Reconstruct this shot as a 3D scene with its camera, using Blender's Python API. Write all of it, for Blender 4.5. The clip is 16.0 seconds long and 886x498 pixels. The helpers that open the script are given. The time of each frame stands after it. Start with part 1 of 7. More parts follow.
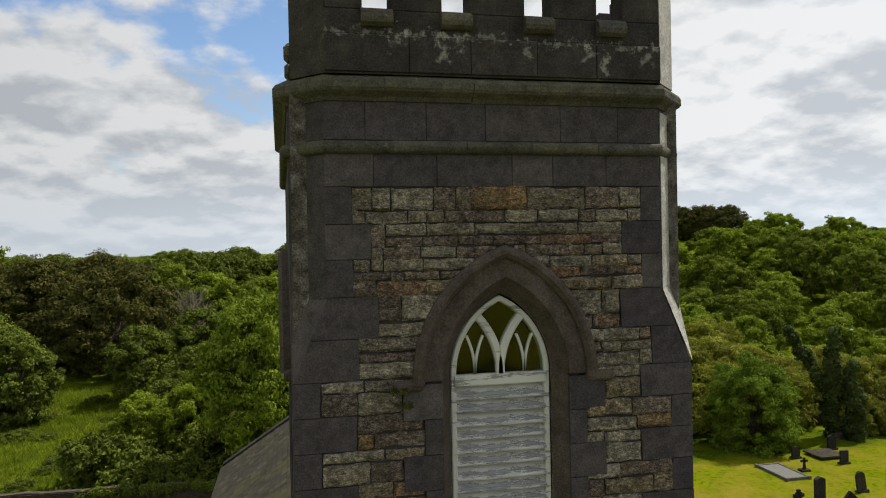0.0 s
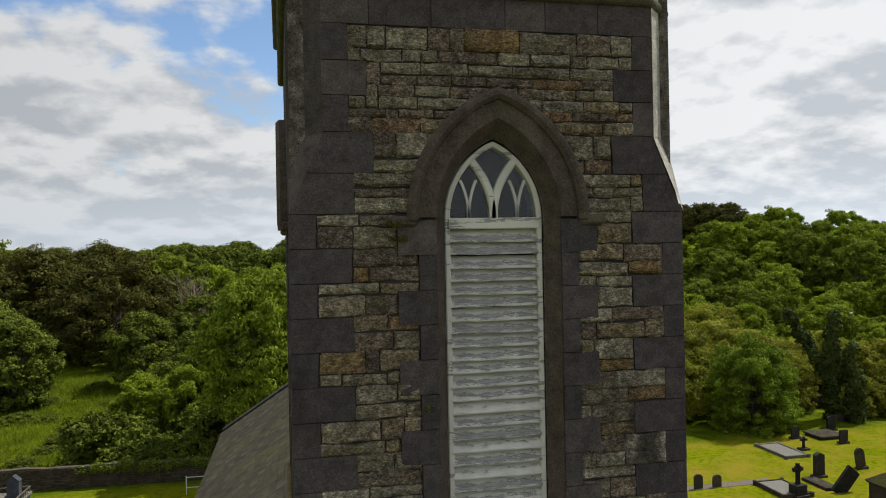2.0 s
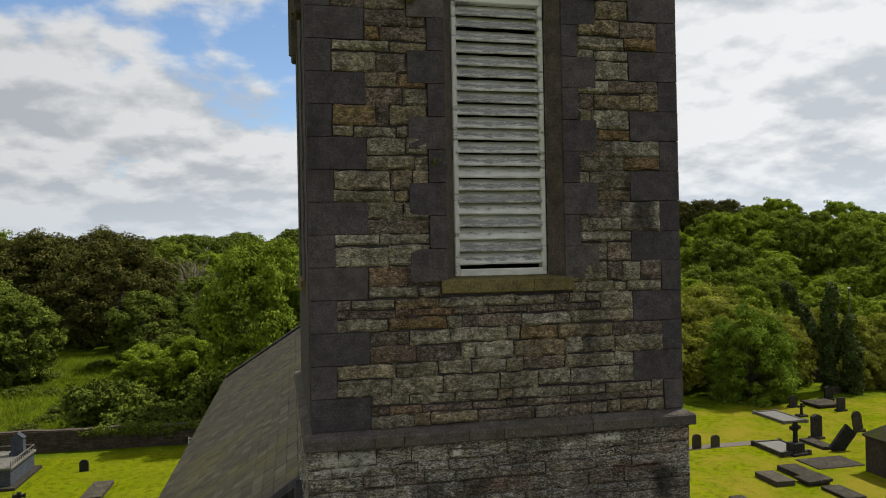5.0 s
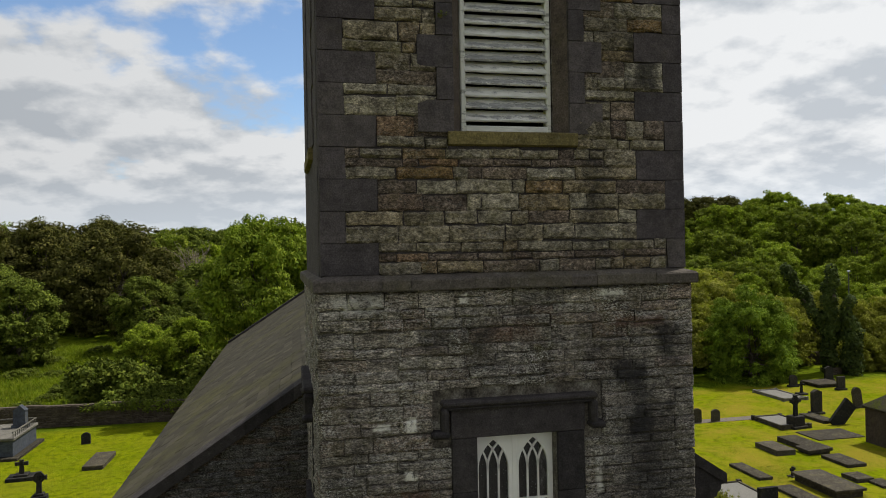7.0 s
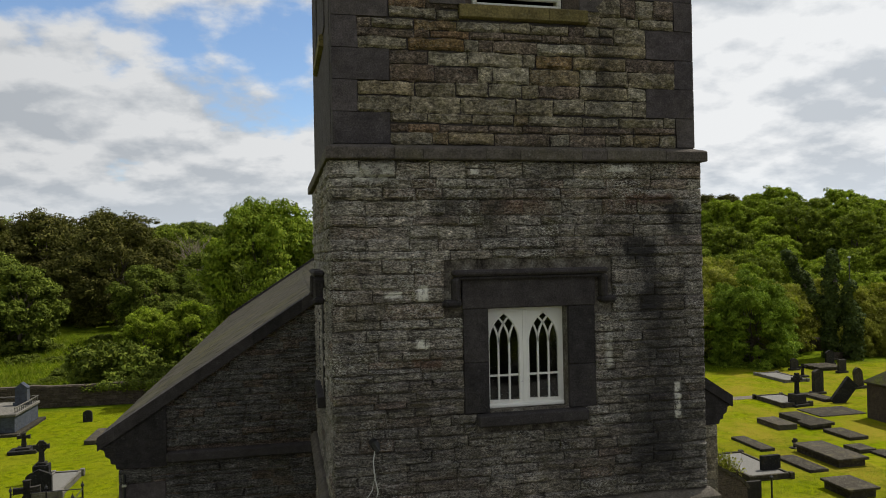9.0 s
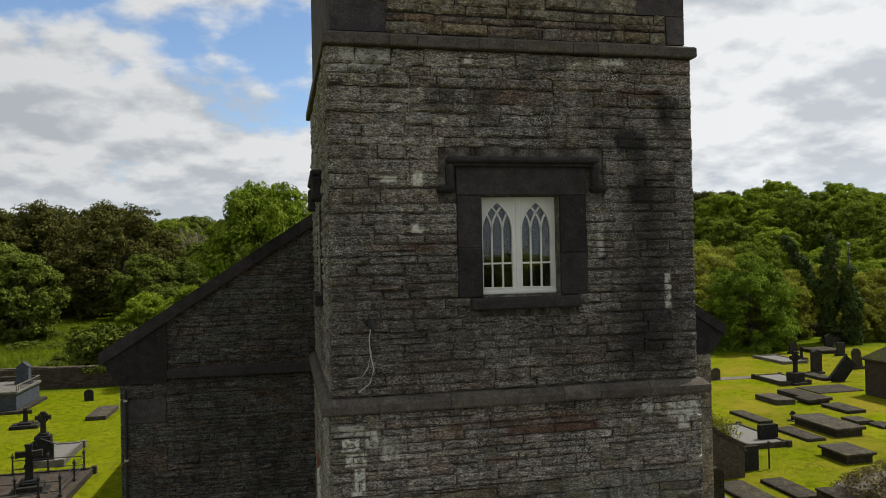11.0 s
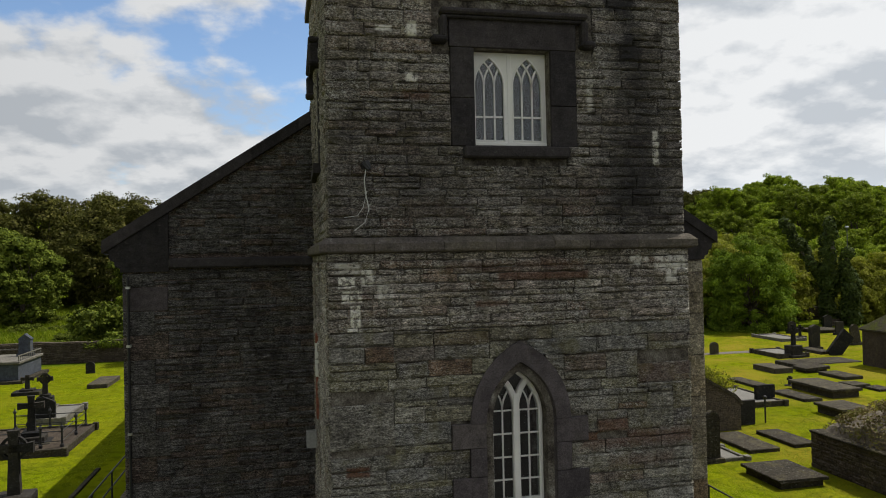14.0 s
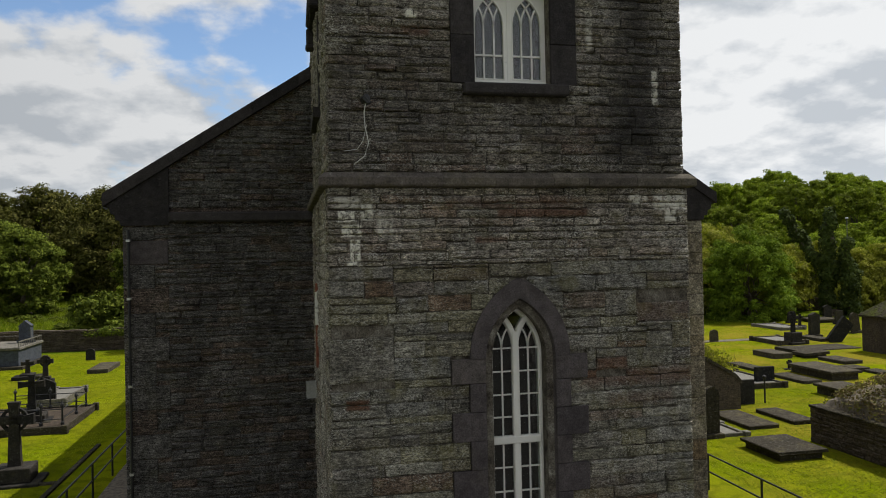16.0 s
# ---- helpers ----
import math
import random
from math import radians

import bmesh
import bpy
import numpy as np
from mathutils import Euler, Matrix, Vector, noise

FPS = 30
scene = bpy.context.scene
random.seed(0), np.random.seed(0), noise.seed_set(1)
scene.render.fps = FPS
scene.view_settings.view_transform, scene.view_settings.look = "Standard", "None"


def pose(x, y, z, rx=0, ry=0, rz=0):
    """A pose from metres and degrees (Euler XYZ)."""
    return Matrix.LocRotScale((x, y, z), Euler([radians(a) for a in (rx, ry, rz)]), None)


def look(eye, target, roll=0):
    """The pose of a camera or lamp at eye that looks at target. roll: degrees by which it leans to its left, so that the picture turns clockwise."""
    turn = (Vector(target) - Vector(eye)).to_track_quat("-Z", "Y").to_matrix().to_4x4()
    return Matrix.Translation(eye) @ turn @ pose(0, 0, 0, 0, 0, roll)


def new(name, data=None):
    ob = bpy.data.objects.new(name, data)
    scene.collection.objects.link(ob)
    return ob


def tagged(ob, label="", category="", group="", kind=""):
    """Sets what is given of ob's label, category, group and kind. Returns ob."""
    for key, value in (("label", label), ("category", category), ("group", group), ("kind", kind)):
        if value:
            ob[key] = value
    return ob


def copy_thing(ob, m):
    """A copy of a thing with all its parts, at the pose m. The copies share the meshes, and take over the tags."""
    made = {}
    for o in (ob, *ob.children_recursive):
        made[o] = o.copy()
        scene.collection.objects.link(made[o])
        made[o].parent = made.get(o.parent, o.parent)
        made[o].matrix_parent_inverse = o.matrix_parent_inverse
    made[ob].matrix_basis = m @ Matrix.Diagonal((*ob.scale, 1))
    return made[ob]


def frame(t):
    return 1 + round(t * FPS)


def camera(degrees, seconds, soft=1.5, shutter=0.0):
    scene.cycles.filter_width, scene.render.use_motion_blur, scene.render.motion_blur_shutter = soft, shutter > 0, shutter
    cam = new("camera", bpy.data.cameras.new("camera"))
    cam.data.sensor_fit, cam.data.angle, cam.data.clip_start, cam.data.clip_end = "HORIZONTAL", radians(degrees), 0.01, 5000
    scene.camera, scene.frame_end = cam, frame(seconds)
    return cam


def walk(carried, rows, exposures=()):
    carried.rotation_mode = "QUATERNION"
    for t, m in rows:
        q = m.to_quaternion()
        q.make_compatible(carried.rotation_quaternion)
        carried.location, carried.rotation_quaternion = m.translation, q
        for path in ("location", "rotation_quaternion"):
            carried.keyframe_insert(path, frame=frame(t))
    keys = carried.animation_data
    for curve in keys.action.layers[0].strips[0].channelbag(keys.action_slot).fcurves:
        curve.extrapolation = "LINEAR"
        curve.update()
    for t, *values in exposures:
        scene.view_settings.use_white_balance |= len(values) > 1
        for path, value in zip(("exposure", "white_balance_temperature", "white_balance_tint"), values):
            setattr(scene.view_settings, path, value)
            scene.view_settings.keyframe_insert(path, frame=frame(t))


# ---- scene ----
cam = camera(64.1, 16.0, 1.0)
PATH = [
    (0, (-2.276, -7.601, 18.39), (-1.862, -5.644, 18.384), -1.1),
    (0.5, (-2.26, -7.61, 17.914), (-1.847, -5.653, 17.91), -1.1),
    (1, (-2.26, -7.654, 17.473), (-1.848, -5.697, 17.471), -1.1),
    (1.5, (-2.26, -7.691, 16.999), (-1.848, -5.734, 16.997), -1.1),
    (2, (-2.262, -7.741, 16.581), (-1.85, -5.784, 16.58), -1.1),
    (2.5, (-2.275, -7.826, 16.118), (-1.863, -5.869, 16.118), -1.1),
    (3, (-2.305, -7.903, 15.683), (-1.893, -5.946, 15.686), -1.1),
    (3.5, (-2.334, -7.951, 15.173), (-1.922, -5.994, 15.177), -1.1),
    (4, (-2.396, -8.032, 14.717), (-1.982, -6.075, 14.723), -1.1),
    (6.5, (-2.568, -8.244, 12.383), (-2.155, -6.287, 12.392), -1.1),
    (7, (-2.615, -8.261, 11.988), (-2.201, -6.304, 11.998), -1.1),
    (7.5, (-2.649, -8.277, 11.568), (-2.235, -6.321, 11.579), -1.1),
    (8, (-2.698, -8.255, 11.198), (-2.283, -6.299, 11.21), -1.1),
    (8.5, (-2.749, -8.247, 10.844), (-2.335, -6.29, 10.856), -1.1),
    (9, (-2.785, -8.258, 10.431), (-2.37, -6.302, 10.446), -1.1),
    (11.5, (-2.76, -8.496, 8.721), (-2.347, -6.54, 8.738), -1.2),
    (12, (-2.748, -8.555, 8.385), (-2.335, -6.598, 8.405), -1.2),
    (12.5, (-2.747, -8.617, 8.097), (-2.334, -6.66, 8.118), -1.2),
    (13, (-2.776, -8.668, 7.76), (-2.364, -6.711, 7.782), -1.2),
    (13.5, (-2.792, -8.696, 7.46), (-2.38, -6.739, 7.482), -1.2),
    (14, (-2.768, -8.686, 7.132), (-2.357, -6.729, 7.155), -1.2),
    (14.5, (-2.74, -8.678, 6.858), (-2.329, -6.72, 6.88), -1.2),
    (15, (-2.728, -8.688, 6.629), (-2.318, -6.73, 6.652), -1.2),
    (15.5, (-2.748, -8.681, 6.484), (-2.338, -6.724, 6.506), -1.2),
    (16, (-2.78, -8.699, 6.344), (-2.369, -6.741, 6.364), -1.2),
]
walk(cam, [(t, look(eye, target, roll)) for t, eye, target, roll in PATH])

# ---- light ----
SUN = Vector((0.60, 0.22, 1.0)).normalized()
world = bpy.data.worlds.new("world")
scene.world = world
world.use_nodes = True
wt = world.node_tree
wbg = wt.nodes["Background"]


def wnode(kind, **kw):
    n = wt.nodes.new(kind)
    for k, v in kw.items():
        n.inputs[int(k[1:])].default_value = v
    return n


def wmath(op, a, b=0.0, c=0.0):
    n = wt.nodes.new("ShaderNodeMath")
    n.operation = op
    for i, v in enumerate((a, b, c)):
        if isinstance(v, (int, float)):
            n.inputs[i].default_value = v
        else:
            wt.links.new(v, n.inputs[i])
    return n.outputs[0]


sky = wt.nodes.new("ShaderNodeTexSky")
sky.sky_type = "NISHITA"
sky.sun_disc = False
sky.sun_elevation = math.asin(SUN.z)
sky.sun_rotation = math.atan2(SUN.x, SUN.y)
sky.air_density = 1.0
sky.dust_density = 0.1
sky.ozone_density = 3.0
skyc = wt.nodes.new("ShaderNodeVectorMath")
skyc.operation = "SCALE"
skyc.inputs[3].default_value = 0.13
wt.links.new(sky.outputs[0], skyc.inputs[0])
wco = wt.nodes.new("ShaderNodeTexCoord")
wsep = wt.nodes.new("ShaderNodeSeparateXYZ")
wt.links.new(wco.outputs["Generated"], wsep.inputs[0])
dz = wmath("ADD", wmath("MAXIMUM", wsep.outputs[2], 0.0), 0.33)
wvec = wt.nodes.new("ShaderNodeCombineXYZ")
wt.links.new(wmath("DIVIDE", wsep.outputs[0], dz), wvec.inputs[0])
wt.links.new(wmath("DIVIDE", wsep.outputs[1], dz), wvec.inputs[1])


def cloud_noise(shift, scale, detail, rough, offset):
    """Cloud density on a high flat sheet; a shift below one reads it a little further up the sky."""
    n = wnode("ShaderNodeTexNoise", i2=scale, i3=detail, i4=rough)
    v = wt.nodes.new("ShaderNodeVectorMath")
    v.operation = "MULTIPLY_ADD"
    v.inputs[1].default_value = (shift, shift, 1)
    v.inputs[2].default_value = offset
    wt.links.new(wvec.outputs[0], v.inputs[0])
    wt.links.new(v.outputs[0], n.inputs[0])
    return n


cn = cloud_noise(1.0, 3.6, 9.0, 0.54, (0.4, 0.2, 0))
cn_up = cloud_noise(0.965, 3.6, 9.0, 0.54, (0.4, 0.2, 0))
cn2 = cloud_noise(1.0, 2.9, 7.0, 0.55, (3.7, 1.3, 5.0))
# the clear gap among the clouds, up to the north-west
gap = wt.nodes.new("ShaderNodeVectorMath")
gap.operation = "DOT_PRODUCT"
gd = pose(0, 0, 0, 0, 0, 3.0) @ pose(0, 0, 0, 15.5) @ Vector((0, 1, 0))
gap.inputs[1].default_value = gd
wt.links.new(wco.outputs["Generated"], gap.inputs[0])
gapr = wt.nodes.new("ShaderNodeMapRange")
gapr.interpolation_type = "SMOOTHSTEP"
gapr.inputs[1].default_value, gapr.inputs[2].default_value = 0.990, 0.9990
gapr.inputs[3].default_value, gapr.inputs[4].default_value = 0.0, 0.24
wt.links.new(gap.outputs["Value"], gapr.inputs[0])
gap2 = wt.nodes.new("ShaderNodeVectorMath")
gap2.operation = "DOT_PRODUCT"
gap2.inputs[1].default_value = pose(0, 0, 0, 0, 0, 14.0) @ pose(0, 0, 0, 18.5) @ Vector((0, 1, 0))
wt.links.new(wco.outputs["Generated"], gap2.inputs[0])
gapr2 = wt.nodes.new("ShaderNodeMapRange")
gapr2.interpolation_type = "SMOOTHSTEP"
gapr2.inputs[1].default_value, gapr2.inputs[2].default_value = 0.988, 0.9995
gapr2.inputs[3].default_value, gapr2.inputs[4].default_value = 0.0, 0.24
wt.links.new(gap2.outputs["Value"], gapr2.inputs[0])
thin = wt.nodes.new("ShaderNodeMapRange")
thin.interpolation_type = "SMOOTHSTEP"
thin.inputs[1].default_value, thin.inputs[2].default_value = 0.40, 0.85
thin.inputs[3].default_value, thin.inputs[4].default_value = 0.0, 0.16
wt.links.new(wsep.outputs[2], thin.inputs[0])
cover = wmath("SUBTRACT", wmath("SUBTRACT", wmath("ADD", cn.outputs[0], 0.17), wmath("ADD", gapr.outputs[0], gapr2.outputs[0])), thin.outputs[0])
cmask = wt.nodes.new("ShaderNodeMapRange")
cmask.interpolation_type = "SMOOTHSTEP"
cmask.inputs[1].default_value, cmask.inputs[2].default_value = 0.36, 0.52
wt.links.new(cover, cmask.inputs[0])
ccol = wt.nodes.new("ShaderNodeValToRGB")
ccol.color_ramp.elements[0].position, ccol.color_ramp.elements[0].color = 0.38, (0.49, 0.525, 0.565, 1)
ccol.color_ramp.elements[1].position, ccol.color_ramp.elements[1].color = 0.60, (0.762, 0.775, 0.785, 1)
# bright tops and grey undersides: where the cloud thins upwards it is lit
lit = wmath("ADD", wmath("MULTIPLY", wmath("SUBTRACT", cn.outputs[0], cn_up.outputs[0]), 1.15), cn2.outputs[0])
wt.links.new(lit, ccol.inputs[0])
wmix = wt.nodes.new("ShaderNodeMix")
wmix.data_type = "RGBA"
wt.links.new(cmask.outputs[0], wmix.inputs[0])
wt.links.new(skyc.outputs[0], wmix.inputs[6])
# clouds on the sun's side are brighter
side = wt.nodes.new("ShaderNodeVectorMath")
side.operation = "DOT_PRODUCT"
side.inputs[1].default_value = Vector((SUN.x, SUN.y, 0)).normalized()
wt.links.new(wco.outputs["Generated"], side.inputs[0])
sider = wt.nodes.new("ShaderNodeMapRange")
sider.inputs[1].default_value, sider.inputs[2].default_value = -0.1, 0.85
sider.inputs[3].default_value, sider.inputs[4].default_value = 0.80, 1.06
wt.links.new(side.outputs["Value"], sider.inputs[0])
hazy = wt.nodes.new("ShaderNodeMapRange")
hazy.interpolation_type = "SMOOTHSTEP"
hazy.inputs[1].default_value, hazy.inputs[2].default_value = 0.0, 0.13
hazy.inputs[3].default_value, hazy.inputs[4].default_value = 0.62, 0.0
wt.links.new(wsep.outputs[2], hazy.inputs[0])
haze = wt.nodes.new("ShaderNodeMix")
haze.data_type = "RGBA"
haze.inputs[7].default_value = (0.66, 0.735, 0.815, 1)
wt.links.new(hazy.outputs[0], haze.inputs[0])
wt.links.new(ccol.outputs[0], haze.inputs[6])
clit = wt.nodes.new("ShaderNodeVectorMath")
clit.operation = "SCALE"
wt.links.new(haze.outputs[2], clit.inputs[0])
wt.links.new(sider.outputs[0], clit.inputs[3])
wt.links.new(clit.outputs[0], wmix.inputs[7])
wt.links.new(wmix.outputs[2], wbg.inputs[0])
wbg.inputs[1].default_value = 1.07

sun = new("sun", bpy.data.lights.new("sun", "SUN"))
sun.data.energy = 5.0
sun.data.angle = radians(0.6)
sun.data.color = (1.0, 0.95, 0.86)
sun.matrix_world = look(Vector((40, 40, 80)), Vector((40, 40, 80)) - SUN)


# ---- materials ----
class Mat:
    """A small wrapper to write node materials in few lines."""

    def __init__(self, name, rough=0.8, metal=0.0, spec=0.3):
        self.m = bpy.data.materials.new(name)
        self.m.use_nodes = True
        self.t = self.m.node_tree
        self.b = self.t.nodes["Principled BSDF"]
        self.b.inputs["Roughness"].default_value = rough
        self.b.inputs["Metallic"].default_value = metal
        self.b.inputs["Specular IOR Level"].default_value = spec
        self.co = self.t.nodes.new("ShaderNodeTexCoord").outputs["Object"]

    def node(self, kind, **kw):
        n = self.t.nodes.new(kind)
        for k, v in kw.items():
            n.inputs[int(k[1:])].default_value = v
        return n

    def link(self, a, b):
        self.t.links.new(a, b)

    def stretched(self, s, src=None):
        n = self.t.nodes.new("ShaderNodeVectorMath")
        n.operation = "MULTIPLY"
        n.inputs[1].default_value = s
        self.link(src or self.co, n.inputs[0])
        return n.outputs[0]

    def noise(self, scale, detail=6.0, rough=0.6, stretch=None, src=None):
        n = self.node("ShaderNodeTexNoise", i2=scale, i3=detail, i4=rough)
        self.link(self.stretched(stretch, src) if stretch else (src or self.co), n.inputs[0])
        return n.outputs[0]

    def ramp(self, src, *stops):
        n = self.t.nodes.new("ShaderNodeValToRGB")
        e = n.color_ramp.elements
        while len(e) < len(stops):
            e.new(0.5)
        for el, (p, c) in zip(e, stops):
            el.position = p
            el.color = (c, c, c, 1) if isinstance(c, (int, float)) else (*c, 1)
        self.link(src, n.inputs[0])
        return n.outputs[0]

    def mix(self, fac, a, b, mode="MIX"):
        n = self.t.nodes.new("ShaderNodeMix")
        n.data_type = "RGBA"
        n.blend_type = mode
        for i, v in ((0, fac), (6, a), (7, b)):
            if isinstance(v, (int, float)):
                n.inputs[i].default_value = v
            elif isinstance(v, tuple):
                n.inputs[i].default_value = (*v, 1)
            else:
                self.link(v, n.inputs[i])
        return n.outputs[2]

    def math(self, op, a, b=0.0, c=0.0):
        n = self.t.nodes.new("ShaderNodeMath")
        n.operation = op
        for i, v in enumerate((a, b, c)):
            if isinstance(v, (int, float)):
                n.inputs[i].default_value = v
            else:
                self.link(v, n.inputs[i])
        return n.outputs[0]

    def rand(self):
        o = self.t.nodes.new("ShaderNodeObjectInfo").outputs["Random"]
        g = self.t.nodes.new("ShaderNodeNewGeometry").outputs["Random Per Island"]
        return self.math("FRACT", self.math("ADD", o, g))

    def zone(self, x0, x1, z0, z1, soft, fine=3.0, ragged=0.0):
        """A soft-edged rectangle on the wall, roughened by noise: where a stain lies."""
        s = self.t.nodes.new("ShaderNodeSeparateXYZ")
        self.link(self.co, s.inputs[0])
        n = self.math("MULTIPLY", self.math("SUBTRACT", self.noise(fine, 7, 0.65), 0.5), ragged or 3.2 * soft)
        out = None
        for axis, a, b in ((0, x0, x1), (2, z0, z1)):
            d = self.math("SUBTRACT", (b - a) / 2, self.math("ABSOLUTE", self.math("SUBTRACT", s.outputs[axis], (a + b) / 2)))
            out = d if out is None else self.math("MINIMUM", out, d)
        r = self.node("ShaderNodeMapRange", i1=-soft, i2=soft)
        self.link(self.math("ADD", out, n), r.inputs[0])
        return r.outputs[0]

    def colour(self, c):
        if isinstance(c, tuple):
            self.b.inputs["Base Color"].default_value = (*c, 1)
        else:
            self.link(c, self.b.inputs["Base Color"])
        return self

    def bump(self, h, strength=0.4, dist=0.02):
        n = self.node("ShaderNodeBump", i0=strength, i1=dist)
        self.link(h, n.inputs[3 if n.inputs[2].name != "Height" else 2])
        self.link(n.outputs[0], self.b.inputs["Normal"])
        return self


def stone_material(name, stops, grain=28.0, lichen=0.35, stains=(), whites=(), bump=0.8, moss=0.35, ledge=0.0, tint=(1, 1, 1), fleck=0.5):
    m = Mat(name, 0.92, spec=0.1)
    c = m.ramp(m.rand(), *[(p, tuple(v * k for v, k in zip(rgb, tint))) for p, rgb in stops])
    g = m.noise(grain, 7, 0.7)
    c = m.mix(0.7, c, m.ramp(g, (0.30, 0.25), (0.5, 0.9), (0.72, 1.65)), "MULTIPLY")
    c = m.mix(0.75, c, m.ramp(m.noise(6.0, 6, 0.65), (0.3, 0.55), (0.7, 1.4)), "MULTIPLY")
    c = m.mix(0.35, c, m.ramp(m.noise(1.1, 4), (0.35, 0.5), (0.65, 1.2)), "MULTIPLY")
    if ledge:
        c = m.mix(ledge, c, m.ramp(m.noise(44.0, 9, 0.8, (0.6, 1, 1.4)), (0.40, 0.15), (0.5, 0.8), (0.58, 2.6)), "MULTIPLY")
    l = m.ramp(m.noise(13.0, 8, 0.75), (0.58, 0.0), (0.70, lichen))
    c = m.mix(l, c, (0.42, 0.42, 0.38))
    y = m.ramp(m.noise(2.1, 6, 0.7), (0.55, 0.0), (0.75, moss))
    c = m.mix(y, c, (0.17, 0.15, 0.06))
    if ledge:
        c = m.mix(m.ramp(m.noise(27.0, 5, 0.62, (0.6, 1, 1.5)), (0.560, 0.0), (0.585, fleck)), c, (0.58, 0.56, 0.50))
        c = m.mix(m.ramp(m.noise(19.0, 5, 0.62, (0.6, 1, 1.5)), (0.385, 0.75), (0.425, 0.0)), c, (0.03, 0.028, 0.026))
    for x0, x1, z0, z1, soft, k in stains:
        c = m.mix(m.math("MULTIPLY", m.zone(x0, x1, z0, z1, soft, 4.0, max(0.5, 3.2 * soft)), k), c, (0.022, 0.021, 0.022))
    if whites:
        flaky = m.ramp(m.noise(13.0, 7, 0.72), (0.43, 0.12), (0.51, 1.0))
    for x0, x1, z0, z1, soft, k in whites:
        c = m.mix(m.math("MULTIPLY", m.math("MULTIPLY", m.zone(x0, x1, z0, z1, soft * 1.5, 11.0, 0.55), k), flaky), c, (0.86, 0.84, 0.75))
    m.colour(c)
    h = m.math("ADD", m.noise(grain * 0.8, 8, 0.7), m.math("MULTIPLY", m.noise(9.0, 6, 0.6, (0.5, 1, 1.8)), 1.6))
    m.bump(h, bump, 0.05)
    return m.m


def wall_material(name, stops, tint=(1, 1, 1), grain=1.0, lichen=0.5, grime=0.5, moss=0.2, bump=0.5, stains=(), whites=(), rust=(), grit=1.0, bed=(0.3, 1, 2.2)):
    """Flat-faced coursed rubble: a colour for each stone, gritty grain, thin bedding lines, clustered lichen, soot and lime."""
    m = Mat(name, 0.93, spec=0.15)
    c = m.ramp(m.rand(), *[(p, tuple(v * k for v, k in zip(rgb, tint))) for p, rgb in stops])
    fine = m.noise(52.0 * grain, 6, 0.8, (0.7, 1, 1.2))
    beds = m.noise(26.0 * grain, 6, 0.66, bed)
    blotch = m.noise(7.0, 6, 0.68)
    broad = m.noise(0.9, 5, 0.6, (1.3, 1, 0.7))
    # grain and bedding contrast in the colour also stands in for weak relief shading
    c = m.mix(0.85 * grit, c, m.ramp(fine, (0.40, 0.18), (0.5, 0.85), (0.61, 2.3)), "MULTIPLY")
    c = m.mix(0.75 * grit, c, m.ramp(beds, (0.38, 0.22), (0.5, 0.95), (0.63, 2.0)), "MULTIPLY")
    c = m.mix(0.7, c, m.ramp(blotch, (0.36, 0.42), (0.64, 1.5)), "MULTIPLY")
    c = m.mix(grime, c, m.ramp(broad, (0.36, 0.45), (0.62, 1.2)), "MULTIPLY")
    c = m.mix(m.math("MULTIPLY", m.ramp(m.noise(3.1, 5, 0.65), (0.52, 0.0), (0.68, 1.0)), moss), c, (0.15, 0.135, 0.05))
    spots = m.math("MULTIPLY", m.ramp(m.noise(46.0, 6, 0.78, (0.7, 1, 1.3)), (0.53, 0.0), (0.58, 1.0)), m.ramp(m.noise(1.9, 5, 0.7), (0.42, 0.1), (0.62, 1.0)))
    c = m.mix(m.math("MULTIPLY", spots, lichen), c, (0.64, 0.63, 0.57))
    for x0, x1, z0, z1, soft, k in rust:
        c = m.mix(m.math("MULTIPLY", m.zone(x0, x1, z0, z1, soft, 9.0), k), c, m.mix(0.8, (0.105, 0.05, 0.03), m.ramp(fine, (0.40, 0.3), (0.6, 1.9)), "MULTIPLY"))
    for x0, x1, z0, z1, soft, k in stains:
        c = m.mix(m.math("MULTIPLY", m.zone(x0, x1, z0, z1, soft, 4.0, max(0.5, 3.2 * soft)), k), c, (0.022, 0.021, 0.022))
    if whites:
        flaky = m.ramp(m.noise(13.0, 7, 0.72), (0.43, 0.12), (0.51, 1.0))
    for x0, x1, z0, z1, soft, k in whites:
        c = m.mix(m.math("MULTIPLY", m.math("MULTIPLY", m.zone(x0, x1, z0, z1, soft, 22.0), k), flaky), c, (0.80, 0.78, 0.69))
    m.colour(c)
    m.bump(m.math("ADD", m.math("MULTIPLY", fine, 0.7), m.math("ADD", beds, m.math("MULTIPLY", blotch, 0.8))), bump, 0.03)
    return m.m


TAN = ((0.0, (0.20, 0.185, 0.152)), (0.14, (0.155, 0.141, 0.113)), (0.28, (0.245, 0.232, 0.195)), (0.42, (0.165, 0.151, 0.125)), (0.55, (0.205, 0.188, 0.15)), (0.68, (0.18, 0.148, 0.10)), (0.8, (0.27, 0.26, 0.225)), (0.9, (0.155, 0.141, 0.119)), (0.97, (0.18, 0.125, 0.066)))
BROWN = ((0.0, (0.105, 0.088, 0.072)), (0.25, (0.075, 0.062, 0.053)), (0.5, (0.13, 0.11, 0.088)), (0.72, (0.085, 0.068, 0.055)), (0.86, (0.15, 0.10, 0.058)), (0.95, (0.10, 0.085, 0.07)))
